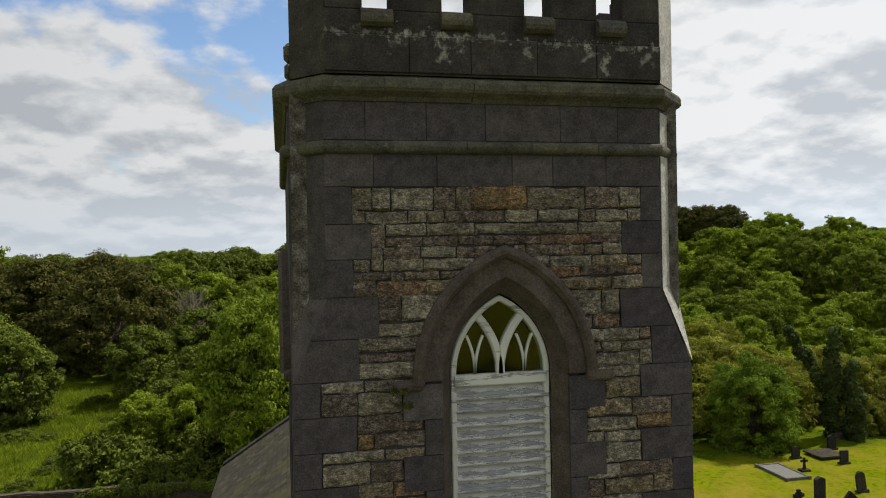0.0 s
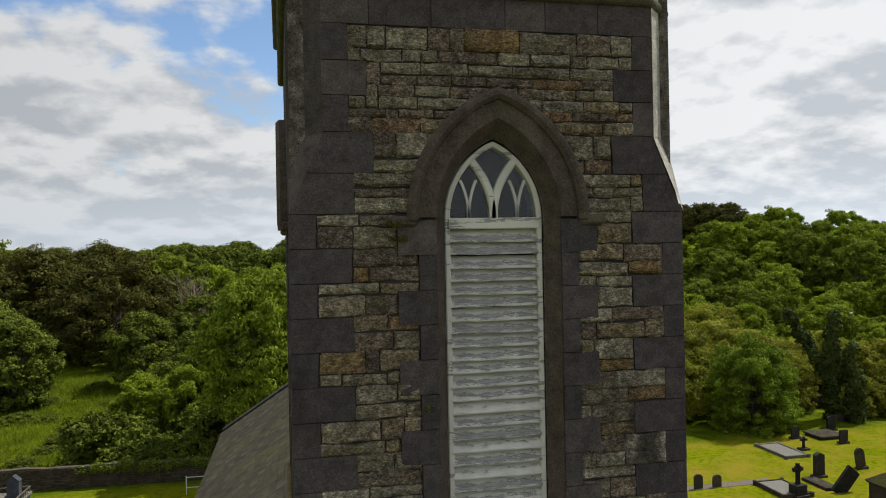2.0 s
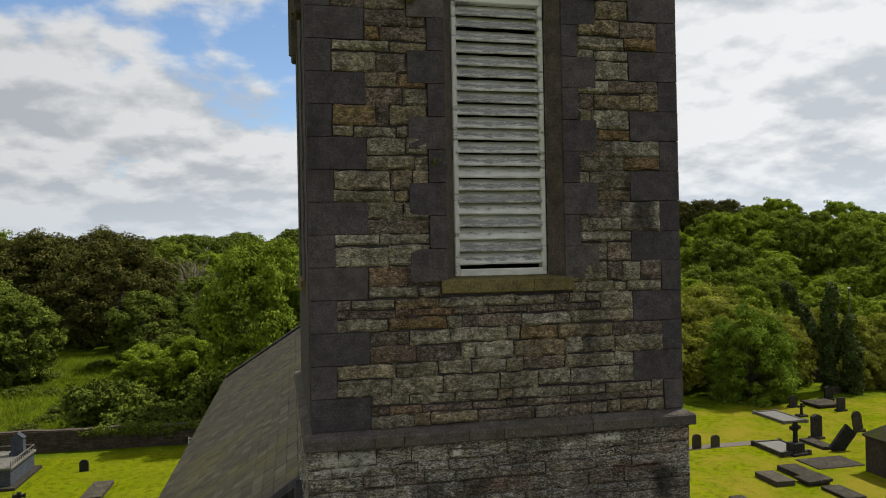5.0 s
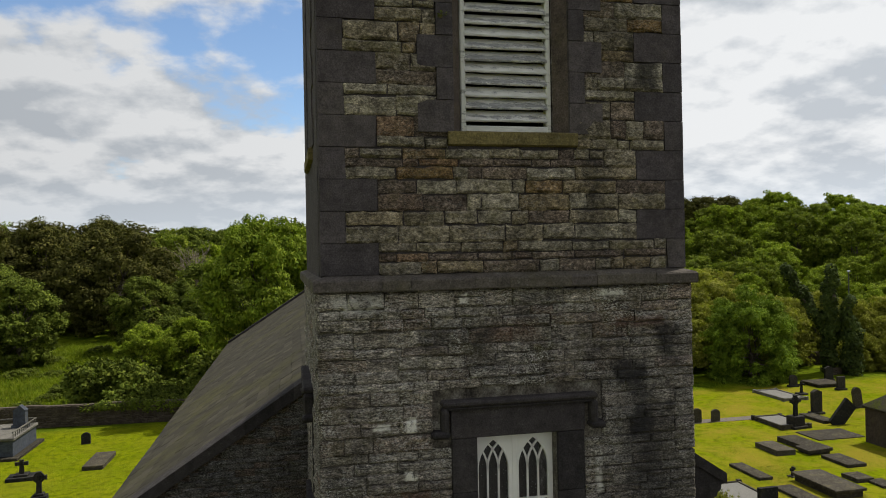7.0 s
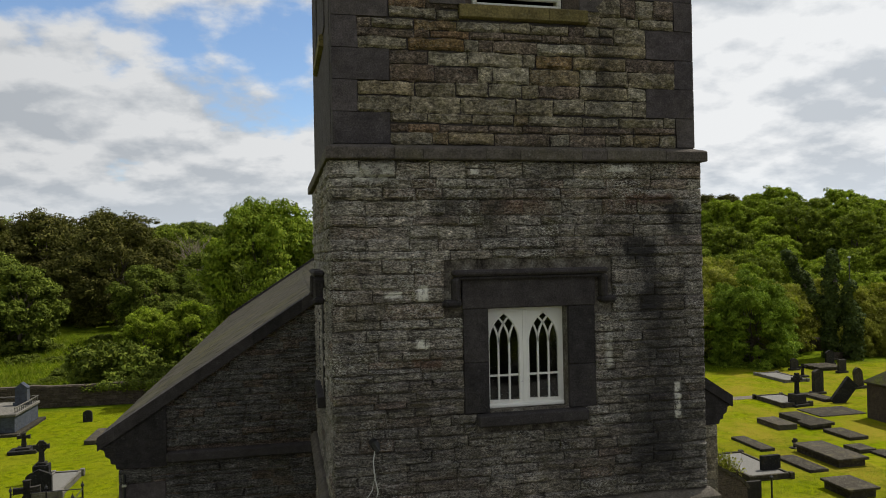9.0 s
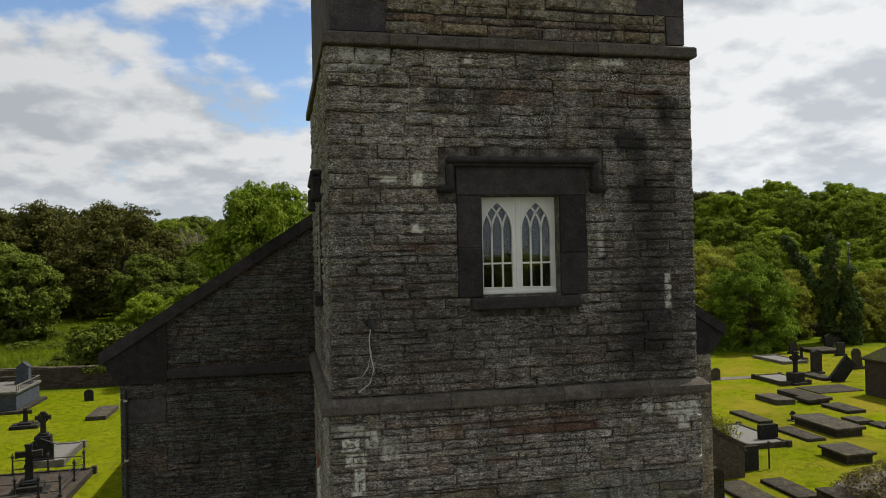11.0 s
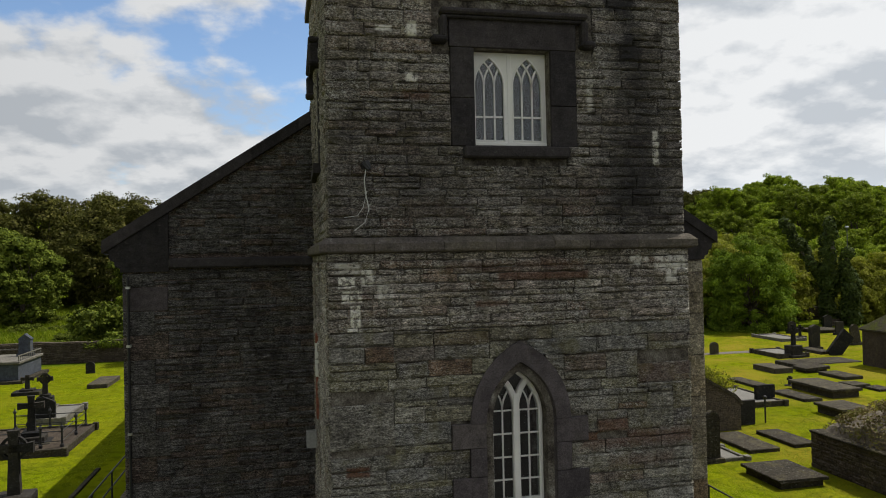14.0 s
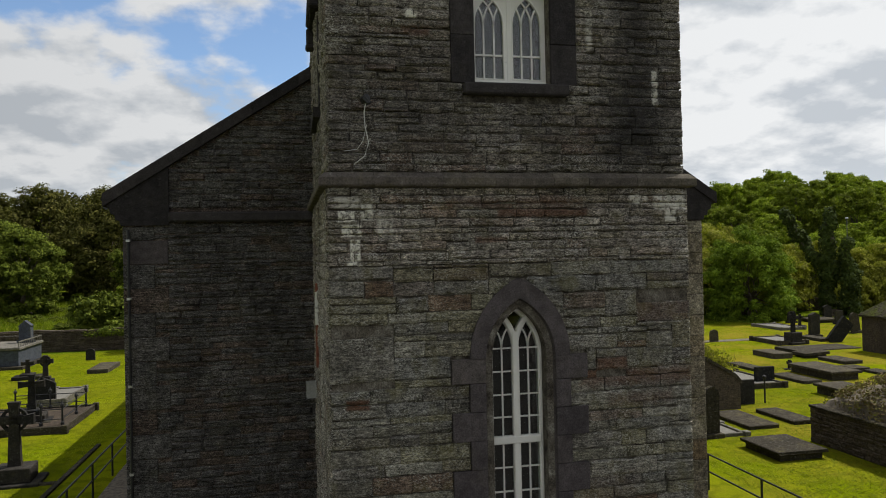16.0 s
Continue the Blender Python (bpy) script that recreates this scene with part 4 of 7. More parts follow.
for s in (-1, 1):
    # the right-hand turret takes the same painted-in sunlight
    mesh("corner_turret", Geo().upright([(s * (PX - PC), -0.10), (s * PX, PC - 0.10), (s * PX, PC + 0.1), (s * (PX - PC), 0.2)], PZ0, PZ2 + 0.25), M_SUNLIT if s > 0 else M_PARAPET, tower)
    mesh("side_parapet", Geo().box(min(s * PX, s * (PX - 0.3)), max(s * PX, s * (PX - 0.3)), PC + 0.1, 4.3, PZ0, PZ1), M_PARAPET, tower)
mesh("rear_parapet", Geo().box(-PX, PX, 4.3, 4.6, PZ0, PZ1), M_PARAPET, tower)
rp = random.Random(17)
for z0, z1, cuts, out in ((PZ0 + 0.02, 20.655, (-1.92, -1.02, -0.34, 0.42, 1.13, 1.92), 0.022), (20.66, PZ1, (-1.92, -1.5, -0.62, 0.1, 0.3, 1.1, 1.92), 0.006)):
    for a, b in zip(cuts[:-1], cuts[1:]):
        mesh("ashlar_block", dressed(a, b, z0, z1, -0.10, rp, 0.003, out), M_PARAPET, parapet)
crenels = [-1.366, -0.50, 0.44, 1.30]
cw = 0.15
edges = [-PX + PC] + [v for c in crenels for v in (c - cw, c + cw)] + [PX - PC]
for a, b in zip(edges[::2], edges[1::2]):
    mesh("merlon", Geo().box(a, b, -0.10, 0.18, PZ1, PZ2, 0.015), M_PARAPET, tower)
    mesh("merlon_cap", Geo().box(a - 0.04, b + 0.04, -0.15, 0.23, PZ2, PZ2 + 0.12, 0.03), M_MOULD, tower)
for c in crenels:
    g = Geo()
    prof = [(0.2, 20.99), (-0.06, 20.95), (-0.13, 20.93), (-0.19, 20.88), (-0.21, 20.82), (-0.20, 20.77), (-0.15, 20.74), (-0.06, 20.74), (0.2, 20.8)]
    g.loft([[(x, y, z) for y, z in prof] for x in (c - cw - 0.02, c + cw + 0.02)])
    mesh("crenel_sill", g, M_MOULD, tower)
for s in (-1, 1):
    for k in range(4):
        y0 = 0.75 + k * 0.95
        xa, xb = sorted((s * PX, s * (PX - 0.28)))
        mesh("merlon", Geo().box(xa, xb, y0, y0 + 0.62, PZ1, PZ2 - 0.1, 0.015), M_QUOIN, tower)
        mesh("crenel_sill", Geo().box(xa - 0.07, xb + 0.07, y0 + 0.64, y0 + 0.93, 20.76, 20.97, 0.05), M_MOULD, tower)
for x0, x1 in ((-2.2, -1.5), (-1.15, -0.6), (-0.3, 0.3), (0.6, 1.1), (1.45, 2.2)):
    mesh("merlon", Geo().box(x0, x1, 4.32, 4.6, PZ1, PZ2 - 0.2, 0.015), M_QUOIN, tower)

# quoins of the belfry: long and short dressed blocks in turn, the two corners in opposite beat
QH = (16.975 - 11.74) / 14
rng = random.Random(11)
quoin_zs = [11.74 + QH * k for k in range(15)] + [17.42, 17.87, 18.27, 18.65, 19.05]
inner_left = [1.64 if k % 2 == 0 else 2.02 for k in range(14)] + [1.62, 1.40, 1.66, 1.45, 1.66]
inner_right = [2.05 if k % 2 == 0 else 1.65 for k in range(14)] + [1.80, 1.41, 1.70, 1.45, 1.70]
quoin_rows = list(zip(quoin_zs[:-1], quoin_zs[1:], inner_left, inner_right))


def corner_x(z):
    return XU if z < 16.97 else XU - CH * min(1.0, (z - 16.97) / 0.88)


for za, zb, il, ir in quoin_rows:
    for s, inner in ((-1, il), (1, ir)):
        oa, ob_ = corner_x(za + 0.004), corner_x(zb - 0.004)
        outer = [(s * oa, za + 0.004)] + ([(s * 1.94, 17.85)] if za < 17.85 < zb else []) + [(s * ob_, zb - 0.004)]
        o = [(s * (inner + rng.uniform(-.02, .02)), za + 0.004)] + outer + [(s * inner, zb - 0.004)]
        mesh("quoin", Geo().prism(o, YU - 0.012 * rng.uniform(0.6, 1.4), YU + 0.06), M_QUOIN, skin_wall)

# window surround of alternating dressed blocks, and its pointed arch stones
SH = (16.90 - SILL) / 9
for i in range(9):
    za, zb = SILL + i * SH, SILL + (i + 1) * SH
    w = 1.17 if i % 2 == 0 else 0.935
    for s in (-1, 1):
        o = [(WX + s * 0.735, za + 0.004), (WX + s * w, za + 0.004), (WX + s * w, zb - 0.004), (WX + s * 0.735, zb - 0.004)]
        mesh("surround_block", Geo().prism(o, -0.040 - 0.006 * (i % 2), 0.08), M_QUOIN, skin_wall)


def ring_piece(wi, ri, wo, ro, xc, z, i0, i1, n, y0, y1):
    a, b = arch(wi, ri, n, xc, z), arch(wo, ro, n, xc, z)
    return Geo().prism(a[i0:i1 + 1] + b[i0:i1 + 1][::-1], y0, y1)


def splay_piece(w0, r0, w1, r1, xc, z, i0, i1, n, y0, y1):
    a, b = arch(w0, r0, n, xc, z)[i0:i1 + 1], arch(w1, r1, n, xc, z)[i0:i1 + 1]
    vs = [(x, y0, q) for x, q in a] + [(x, y1, q) for x, q in b]
    m_ = len(a)
    return Geo().add(vs, [(i, i + 1, m_ + i + 1, m_ + i) for i in range(m_ - 1)])


for i0, i1 in ((0, 5), (5, 10), (10, 15), (15, 20), (20, 25), (25, 30)):
    mesh("arch_stone", ring_piece(0.735, 1.115, 0.96, 1.33, WX, SPRING, i0, i1, 15, -0.046 - 0.004 * (i0 % 2), 0.08), M_ARCH, skin_wall)
g = splay_piece(0.738, 1.118, 0.60, 0.92, WX, SPRING, 0, 30, 15, -0.036, 0.21)
for s in (-1, 1):
    g.add([(WX + s * 0.74, 0.0, SILL), (WX + s * 0.74, 0.0, SPRING), (WX + s * 0.60, 0.21, SPRING), (WX + s * 0.60, 0.21, SILL)], [(0, 1, 2, 3)])
mesh("splayed_reveal", g, M_ARCH, skin_wall, "plain splayed dark stone reveal")


def hood(parent, put=None):
    """The hood moulding over a belfry window, with its returned stops."""
    g = Geo()
    a = arch(1.0, 1.40, 16, WX, SPRING)
    g.ribbon([(a[0][0], SPRING - 0.03)] + a + [(a[-1][0], SPRING - 0.03)], 0.13, -0.13, 0.05, 0.045)
    for s in (-1, 1):
        x0, x1 = sorted((WX + s * 0.95, WX + s * 1.27))
        g.box(x0, x1, -0.09, 0.05, SPRING - 0.10, SPRING + 0.02, 0.03)
    if put:
        g.turned(put)
    return mesh("hood_mould", g, M_ARCH, parent, "weathered pointed hood moulding")


def belfry_sill(parent, put=None):
    g = Geo()
    prof = [(0.25, 13.47), (-0.03, 13.44), (-0.06, 13.42), (-0.06, 13.28), (-0.02, 13.265), (0.25, 13.265)]
    g.loft([[(x, y, z) for y, z in prof] for x in (WX - 0.81, WX + 0.32)])
    g.loft([[(x, y, z) for y, z in prof] for x in (WX + 0.325, WX + 0.83)])
    if put:
        g.turned(put)
    return mesh("window_sill", g, M_SILL, parent, "moss-yellowed stone sill")


hood(skin_wall)
belfry_sill(skin_wall)


def to_side(x, y, z, face=-XU - 0.0, mid=2.25):
    """From the west wall's frame to the north wall's."""
    return (face + y - NORTH * (mid - x), mid - x, z)


hood(skin_wall, to_side)
belfry_sill(skin_wall, to_side)
for i in range(9):
    za, zb = SILL + i * SH, SILL + (i + 1) * SH
    w = 1.17 if i % 2 == 0 else 0.935
    for s in (-1, 1):
        x0, x1 = sorted((WX + s * 0.6, WX + s * w))
        mesh("surround_block", Geo().box(x0, x1, -0.016, 0.05, za + 0.004, zb - 0.004).turned(to_side), M_QUOIN, skin_wall)


# rubble panels of the belfry
def left_of(z):
    for za, zb, il, ir in quoin_rows:
        if za <= z <= zb:
            return (-9.0, -il)
    return (-9.0, -1.94)


def right_of(z):
    for za, zb, il, ir in quoin_rows:
        if za <= z <= zb:
            return (ir, 9.0)
    return (1.94, 9.0)


def around_window(z):
    if z < 13.265:
        return None
    if z < SILL:
        return (WX - 0.80, WX + 0.83)
    if z < 16.90:
        w = 1.17 if int((z - SILL) / SH) % 2 == 0 else 0.935
        return (WX - w, WX + w)
    h = arch_half(0.99, 1.38, max(0.0, z - SPRING))
    return (WX - h, WX + h) if h >= 0 else None


def panel_spans(za, zb):
    """The free lengths of one course between quoins and window."""
    zm = (za + zb) / 2
    a, e = left_of(zm)[1], right_of(zm)[0]
    # the stones run in under the surround
    w = [v for v in (around_window(za + 0.01), around_window(zm), around_window(zb - 0.01)) if v]
    w = (max(v[0] for v in w), min(v[1] for v in w)) if w else None
    return [(a, e)] if not w else [(a, w[0]), (w[1], e)]


rr = random.Random(5)
zs = sorted(quoin_zs + [13.265, 18.40])
zs = [z for i, z in enumerate(zs) if i == 0 or z - zs[i - 1] > 0.06]
cs = []
for za, zb in zip(zs[:-1], zs[1:]):
    h = zb - za
    cut = [0.0, 1.0] if h < 0.22 else rr.choice(([0, 0.36, 1], [0, 0.45, 1], [0, 0.55, 1], [0, 0.64, 1], [0, 0.4, 0.66, 1]))
    cs += [(za + h * a, za + h * b) for a, b in zip(cut[:-1], cut[1:])]
rects = []
for za, zb in cs:
    for a, e in panel_spans(za, zb):
        x = a
        while x < e - 1e-6:
            nx = x + (rr.uniform(0.36, 0.72) if rr.random() < 0.75 else rr.uniform(0.14, 0.26))
            if e - nx < 0.13:
                nx = e
            d = rr.uniform(-0.008, 0.008)
            rects.append((x, nx, za + d, zb + d))
            x = nx
# here and there two courses are bridged by one tall stone
tall = []
for r in list(rects):
    mate = [q for q in rects if q is not r and abs(q[2] - r[3]) < 0.02 and abs(q[0] - r[0]) < 0.05 and q[3] - r[2] < 0.30]
    if mate and rr.random() < 0.12 and r in rects:
        q = mate[0]
        rects.remove(r)
        rects.remove(q)
        tall.append((r[0], r[1], r[2], q[3]))
        if q[1] - r[1] > 0.12:
            rects.append((r[1], q[1], q[2], q[3]))
        elif r[1] - q[1] > 0.02:
            tall[-1] = (r[0], q[1], r[2], q[3])
            rects.append((q[1], r[1], r[2], r[3]))
rects = [r for r in rects if r[1] - r[0] > 0.03] + tall
dark = [r for r in rects if r[3] - r[2] < 0.115 or rr.random() < 0.16]
light = [r for r in rects if r not in dark]
lay(light, YU, 0.030, rr, M_BLOCK, skin_wall, "stone", 200, (0, 14.5), "rough tan sandstone blocks", gap=0.007, rough=1.0)
lay(dark, YU, 0.018, rr, M_BLOCKDARK, skin_wall, "stone", 100, (0, 14.5), "thin brown sandstone blocks", gap=0.006, rough=1.0)
# the plain dark ashlar frieze above
for z0, z1, xs in ((19.05, 19.41, (-1.94, -1.42, -0.72, 0.14, 0.62, 1.27, 1.94)), (19.55, 19.97, (-1.94, -1.5, -0.83, -0.16, 0.72, 1.42, 1.94))):
    for a, b in zip(xs[:-1], xs[1:]):
        mesh("ashlar_block", dressed(a, b, z0, z1, YU, rr, 0.002, 0.008), M_QUOIN, skin_wall)

# middle stage: thin coursed rubble round the square-headed window


def around_w2(z):
    if 8.37 < z < 8.52:
        return (-0.67, 0.72)
    if 8.52 <= z < 9.83:
        return (-0.82, 0.86)
    if 9.83 <= z < 10.24:
        return (-1.04, 1.10)
    return None


rr = random.Random(21)
cs = courses_between(7.40, 9.3, 0.085, 0.16, rr) + courses_between(9.3, 11.54, 0.11, 0.19, rr)
rects = coursed(-XM, XM, cs, (around_w2,), (0.28, 0.72), rr, 0.13)
lay(rects, YM, 0.026, rr, M_RUBBLE, wall_middle, "stone", 300, (0, 9.0), "thin coursed rubble stones", gap=0.0034, rough=1.1)
side = coursed(-2.3, 2.3, cs, (), (0.3, 0.7), rr, 0.1)
lay(side, 0.0, 0.018, rr, M_RUBBLE, wall_middle, "stone", 0, (0, 0), "coursed rubble of the side wall", put=lambda x, y, z: (-XM + y - 0.012 * (2.25 - x), 2.25 - x, z), gap=0.0035)


def around_w3(z):
    if z < W3B:
        return None
    if z < W3S:
        i = int((W3S + 0.05 - z) / 0.36)
        w = 0.67 if i % 2 else 0.90
        return (W3X - w, W3X + w)
    h = arch_half(0.56, 0.88, z - W3S)
    return (W3X - h, W3X + h) if h >= 0 else None


rr = random.Random(31)
low = []
for za, zb in ((0.0, 2.22), (2.22, 2.94), (2.94, 3.66), (3.66, 4.38), (4.38, 4.83), (4.83, 5.10), (5.10, 5.37), (5.37, 6.24)):
    low += courses_between(za, zb, 0.12, 0.21, rr)
high = courses_between(6.24, 7.20, 0.055, 0.13, rr)
# large single stones that break the courses
big = [(-XL, -1.61, 4.83, 5.37), (1.62, XL, 5.42, 5.68), (-1.1, -0.39, 6.03, 6.2), (-1.6, -1.1, 6.03, 6.2), (0.6, 1.18, 5.63, 5.84), (2.12, XL, 5.06, 5.42), (1.04, 1.46, 4.82, 4.98)]


def clear_of(r):
    return lambda z: (r[0], r[1]) if r[2] - 0.02 < z < r[3] + 0.02 else None


rects = coursed(-XL, XL, low, [around_w3] + [clear_of(r) for r in big], (0.34, 0.95), rr, 0.12) + big
for r in big:
    for za, zb in low:
        if za < r[2] - 0.03 < zb - 0.06:
            rects.append((r[0], r[1], za, r[2]))
        if zb > r[3] + 0.03 > za + 0.06:
            rects.append((r[0], r[1], r[3], zb))
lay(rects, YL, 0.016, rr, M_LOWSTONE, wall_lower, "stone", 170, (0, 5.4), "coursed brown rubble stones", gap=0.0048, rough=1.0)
rects = coursed(-XL, XL, high, (around_w3,), (0.24, 0.75), rr, 0.1)
lay(rects, YL, 0.024, rr, M_RUBBLE, wall_lower, "stone", 130, (0, 6.6), "thin coursed rubble stones", gap=0.004, rough=0.6)
side = coursed(-2.3, 2.3, low + high, (), (0.3, 0.7), rr, 0.1)
lay(side, 0.0, 0.018, rr, M_RUBBLE, wall_lower, "stone", 0, (0, 0), "coursed rubble of the side wall", put=lambda x, y, z: (-XL + y - 0.012 * (2.25 - x), 2.25 - x, z), gap=0.0035)

# dressed surround and label of the square-headed window
def label_mould(parent, put=None):
    g = Geo()
    for s, a, b in ((1, -0.95, 1.01),):
        g.box(a, b, -0.17, 0.0, 10.165, 10.24, 0.025)
        g.box(a + 0.03, b - 0.03, -0.125, 0.0, 10.12, 10.165, 0.015)
        g.box(a, a + 0.085, -0.165, 0.0, 9.86, 10.15, 0.03)
        g.box(b - 0.085, b, -0.165, 0.0, 9.86, 10.15, 0.03)
        g.box(a - 0.12, a + 0.10, -0.18, 0.0, 9.80, 9.89, 0.03)
        g.box(b - 0.10, b + 0.10, -0.18, 0.0, 9.80, 9.89, 0.03)
    if put:
        g.turned(put)
    return mesh("label_mould", g, M_LABEL, parent, "square dark stone label moulding")


label_mould(wall_middle)
for x0, x1, z0, z1 in ((-0.83, 0.87, 9.77, 10.14), (-0.82, -0.505, 9.13, 9.77), (-0.82, -0.505, 8.52, 9.13), (0.505, 0.86, 9.05, 9.77), (0.505, 0.86, 8.52, 9.05)):
    mesh("surround_block", Geo().box(x0 + 0.003, x1 - 0.003, YM - 0.02, YM + 0.2, z0 + 0.003, z1 - 0.003, 0.008), M_LABEL, wall_middle)
mesh("window_sill", Geo().box(-0.67, 0.72, YM - 0.12, YM + 0.3, 8.37, 8.515, 0.02), M_LABEL, wall_middle, "dark stone window sill")


def to_side_mid(x, y, z):
    return (-XM - 0.02 + y * 0.9, 2.25 - x, z)


label_mould(wall_middle, to_side_mid)
for a0, a1, b0, c0, c1, nm in ((-0.82, -0.48, -0.03, 8.52, 9.77, "surround_block"), (0.54, 0.86, -0.03, 8.52, 9.77, "surround_block"), (-0.67, 0.72, -0.12, 8.37, 8.515, "window_sill")):
    mesh(nm, Geo().box(a0, a1, b0, 0.1, c0, c1).turned(to_side_mid), M_LABEL, wall_middle)

# surround of the tall lancet
for i in range(9):
    zb = W3S + 0.05 - i * 0.36 if i else W3S
    za = max(W3B, W3S + 0.05 - (i + 1) * 0.36)
    w = 0.67 if i % 2 else 0.90
    for s in (-1, 1):
        x0, x1 = sorted((W3X + s * 0.46, W3X + s * w))
        mesh("surround_block", Geo().box(x0 + 0.003, x1 - 0.003, YL - 0.042, YL + 0.12, za + 0.003, zb - 0.003, 0.006), M_QUOIN, wall_lower)
for i0, i1 in ((0, 6), (6, 12), (12, 18), (18, 24)):
    mesh("arch_stone", ring_piece(0.46, 0.74, 0.66, 1.0, W3X, W3S, i0, i1, 12, YL - 0.052, YL + 0.12), M_QUOIN, wall_lower)
g = splay_piece(0.46, 0.74, 0.36, 0.62, W3X, W3S, 0, 24, 12, YL - 0.01, YL + 0.2)
for s in (-1, 1):
    g.add([(W3X + s * 0.46, YL - 0.01, W3B), (W3X + s * 0.46, YL - 0.01, W3S), (W3X + s * 0.36, YL + 0.2, W3S), (W3X + s * 0.36, YL + 0.2, W3B)], [(0, 1, 2, 3)])
mesh("splayed_reveal", g, M_QUOIN, wall_lower)
mesh("window_sill", Geo().box(-0.75, 0.75, YL - 0.1, YL + 0.3, W3B - 0.16, W3B, 0.02), M_QUOIN, wall_lower)

# timber patches on the north side wall
mesh("patch_board", Geo().box(-2.47, -2.38, 2.66, 3.02, 4.62, 5.12, 0.01), M_RUST, wall_lower, "rust-red timber patch")
mesh("patch_board", Geo().box(-2.465, -2.38, 2.70, 3.00, 5.14, 5.95, 0.01), M_RUST, wall_lower, "rust-red timber patch")
mesh("patch_strip", Geo().box(-2.48, -2.38, 2.60, 2.65, 5.30, 5.82, 0.006), M_FRAME, wall_lower, "pale upright strip")

# ---- windows ----
# belfry louvre
win = thing("window_1", "pointed belfry window with peeling white timber louvres", "window", kind="structure")
FW, FR = 0.585, 0.90
fy = 0.205
g = Geo()
a = arch(FW - 0.03, FR - 0.04, 14, WX, SPRING)
g.ribbon([(a[0][0], 13.47)] + a + [(a[-1][0], 13.47)], 0.065, fy, fy + 0.12, 0.012)
mesh("window_frame", g, M_FRAME, win)
mesh("transom", Geo().box(WX - FW + 0.03, WX + FW - 0.03, fy - 0.02, fy + 0.1, 16.80, 16.93, 0.012), M_FRAME, win)
# the forked mullion springs from the transom and crosses to the arch
g = Geo()
R1 = 1.02
for s in (-1, 1):
    pts = []
    for i in range(13):
        t = i / 12
        ang = t * 0.72
        x = WX - s * 0.0 + s * (R1 - R1 * math.cos(ang)) * 1.0
        zz = 16.93 + R1 * math.sin(ang) * 0.97
        if abs(x - WX) > arch_half(FW - 0.05, FR - 0.06, zz - SPRING) > 0:
            pts.append((x, zz))
            break
        pts.append((x, zz))
    g.ribbon([(WX + s * 0.012, 16.90)] + pts, 0.095, fy - 0.01, fy + 0.09, 0.02)
g.box(WX - 0.05, WX + 0.05, fy - 0.008, fy + 0.085, 16.90, 17.16, 0.01)
mesh("forked_mullion", g, M_FRAME, win)
for s in (-1, 1):
    g = Geo()
    xb = WX + s * 0.295
    for d in (-1, 1):
        pts = []
        for i in range(11):
            ang = i / 10 * 0.60
            x, zz = xb + d * (0.55 - 0.55 * math.cos(ang)), 16.93 + 0.78 * math.sin(ang)
            pts.append((x, zz))
            if abs(x - WX) > arch_half(FW - 0.06, FR - 0.06, zz - SPRING):
                break
        g.ribbon(pts, 0.03, fy + 0.02, fy + 0.06)
    mesh("glazing_bar", g, M_FRAME, win)
o = arch(FW - 0.04, FR - 0.05, 12, WX, SPRING)
mesh("pane", Geo().prism([(o[0][0], 16.92)] + o + [(o[-1][0], 16.92)], fy + 0.045, fy + 0.051), M_GLASS, win)
rr = random.Random(3)
nslat = 21
pitch = (16.80 - 13.60) / nslat
for i in range(nslat):
    z = 13.60 + pitch * (i + 0.5)
    g = Geo()
    prof = [(fy - 0.018, -0.056), (fy - 0.012, -0.074), (fy + 0.012, -0.076), (fy + 0.120, 0.066), (fy + 0.100, 0.078)]
    n = 9
    rings = []
    for k in range(n):
        x = -FW + 0.05 + (2 * FW - 0.10) * k / (n - 1)
        rings.append([(x, y + rr.uniform(-.002, .002), q + rr.uniform(-.004, .004)) for y, q in prof])
    g.loft(rings)
    ob = mesh("louvre_slat", g, M_LOUVRE, win)
    ob.location = (WX, 0, z)
    ob.rotation_euler = (rr.uniform(-0.05, 0.05), rr.uniform(-0.006, 0.006), 0)
mesh("bottom_rail", Geo().box(WX - FW + 0.05, WX + FW - 0.05, fy - 0.01, fy + 0.08, 13.46, 13.55, 0.01), M_LOUVRE, win)

# the square-headed window: a white panel with two traceried lancets
win = thing("window_2", "white wooden window with two traceried lancet lights", "window", kind="structure")
wy = 0.10
x0, x1, z0, z1 = W2
LW, LS, LR, LB = 0.207, 9.33, 0.375, 8.62
lcs = (x0 + 0.232, x1 - 0.258)
g = Geo()
half = (x0 + x1) / 2
for (a0, a1), xc in (((x0 + 0.005, half), lcs[0]), ((half, x1 - 0.005), lcs[1])):
    wall_with_openings(g, a0, a1, z0 + 0.005, z1 - 0.005, wy, wy + 0.06, [[(xc - LW, LB)] + arch(LW, LR, 10, xc, LS) + [(xc + LW, LB)]])
mesh("panel", g, M_WHITE, win)
mesh("window_sill", Geo().box(x0 + 0.01, x1 - 0.01, wy - 0.04, wy + 0.06, z0 + 0.003, z0 + 0.05, 0.01), M_WHITE, win)
mesh("mullion", Geo().box(half - 0.03, half + 0.03, wy - 0.008, wy + 0.02, z0 + 0.05, z1 - 0.03, 0.006), M_WHITE, win)
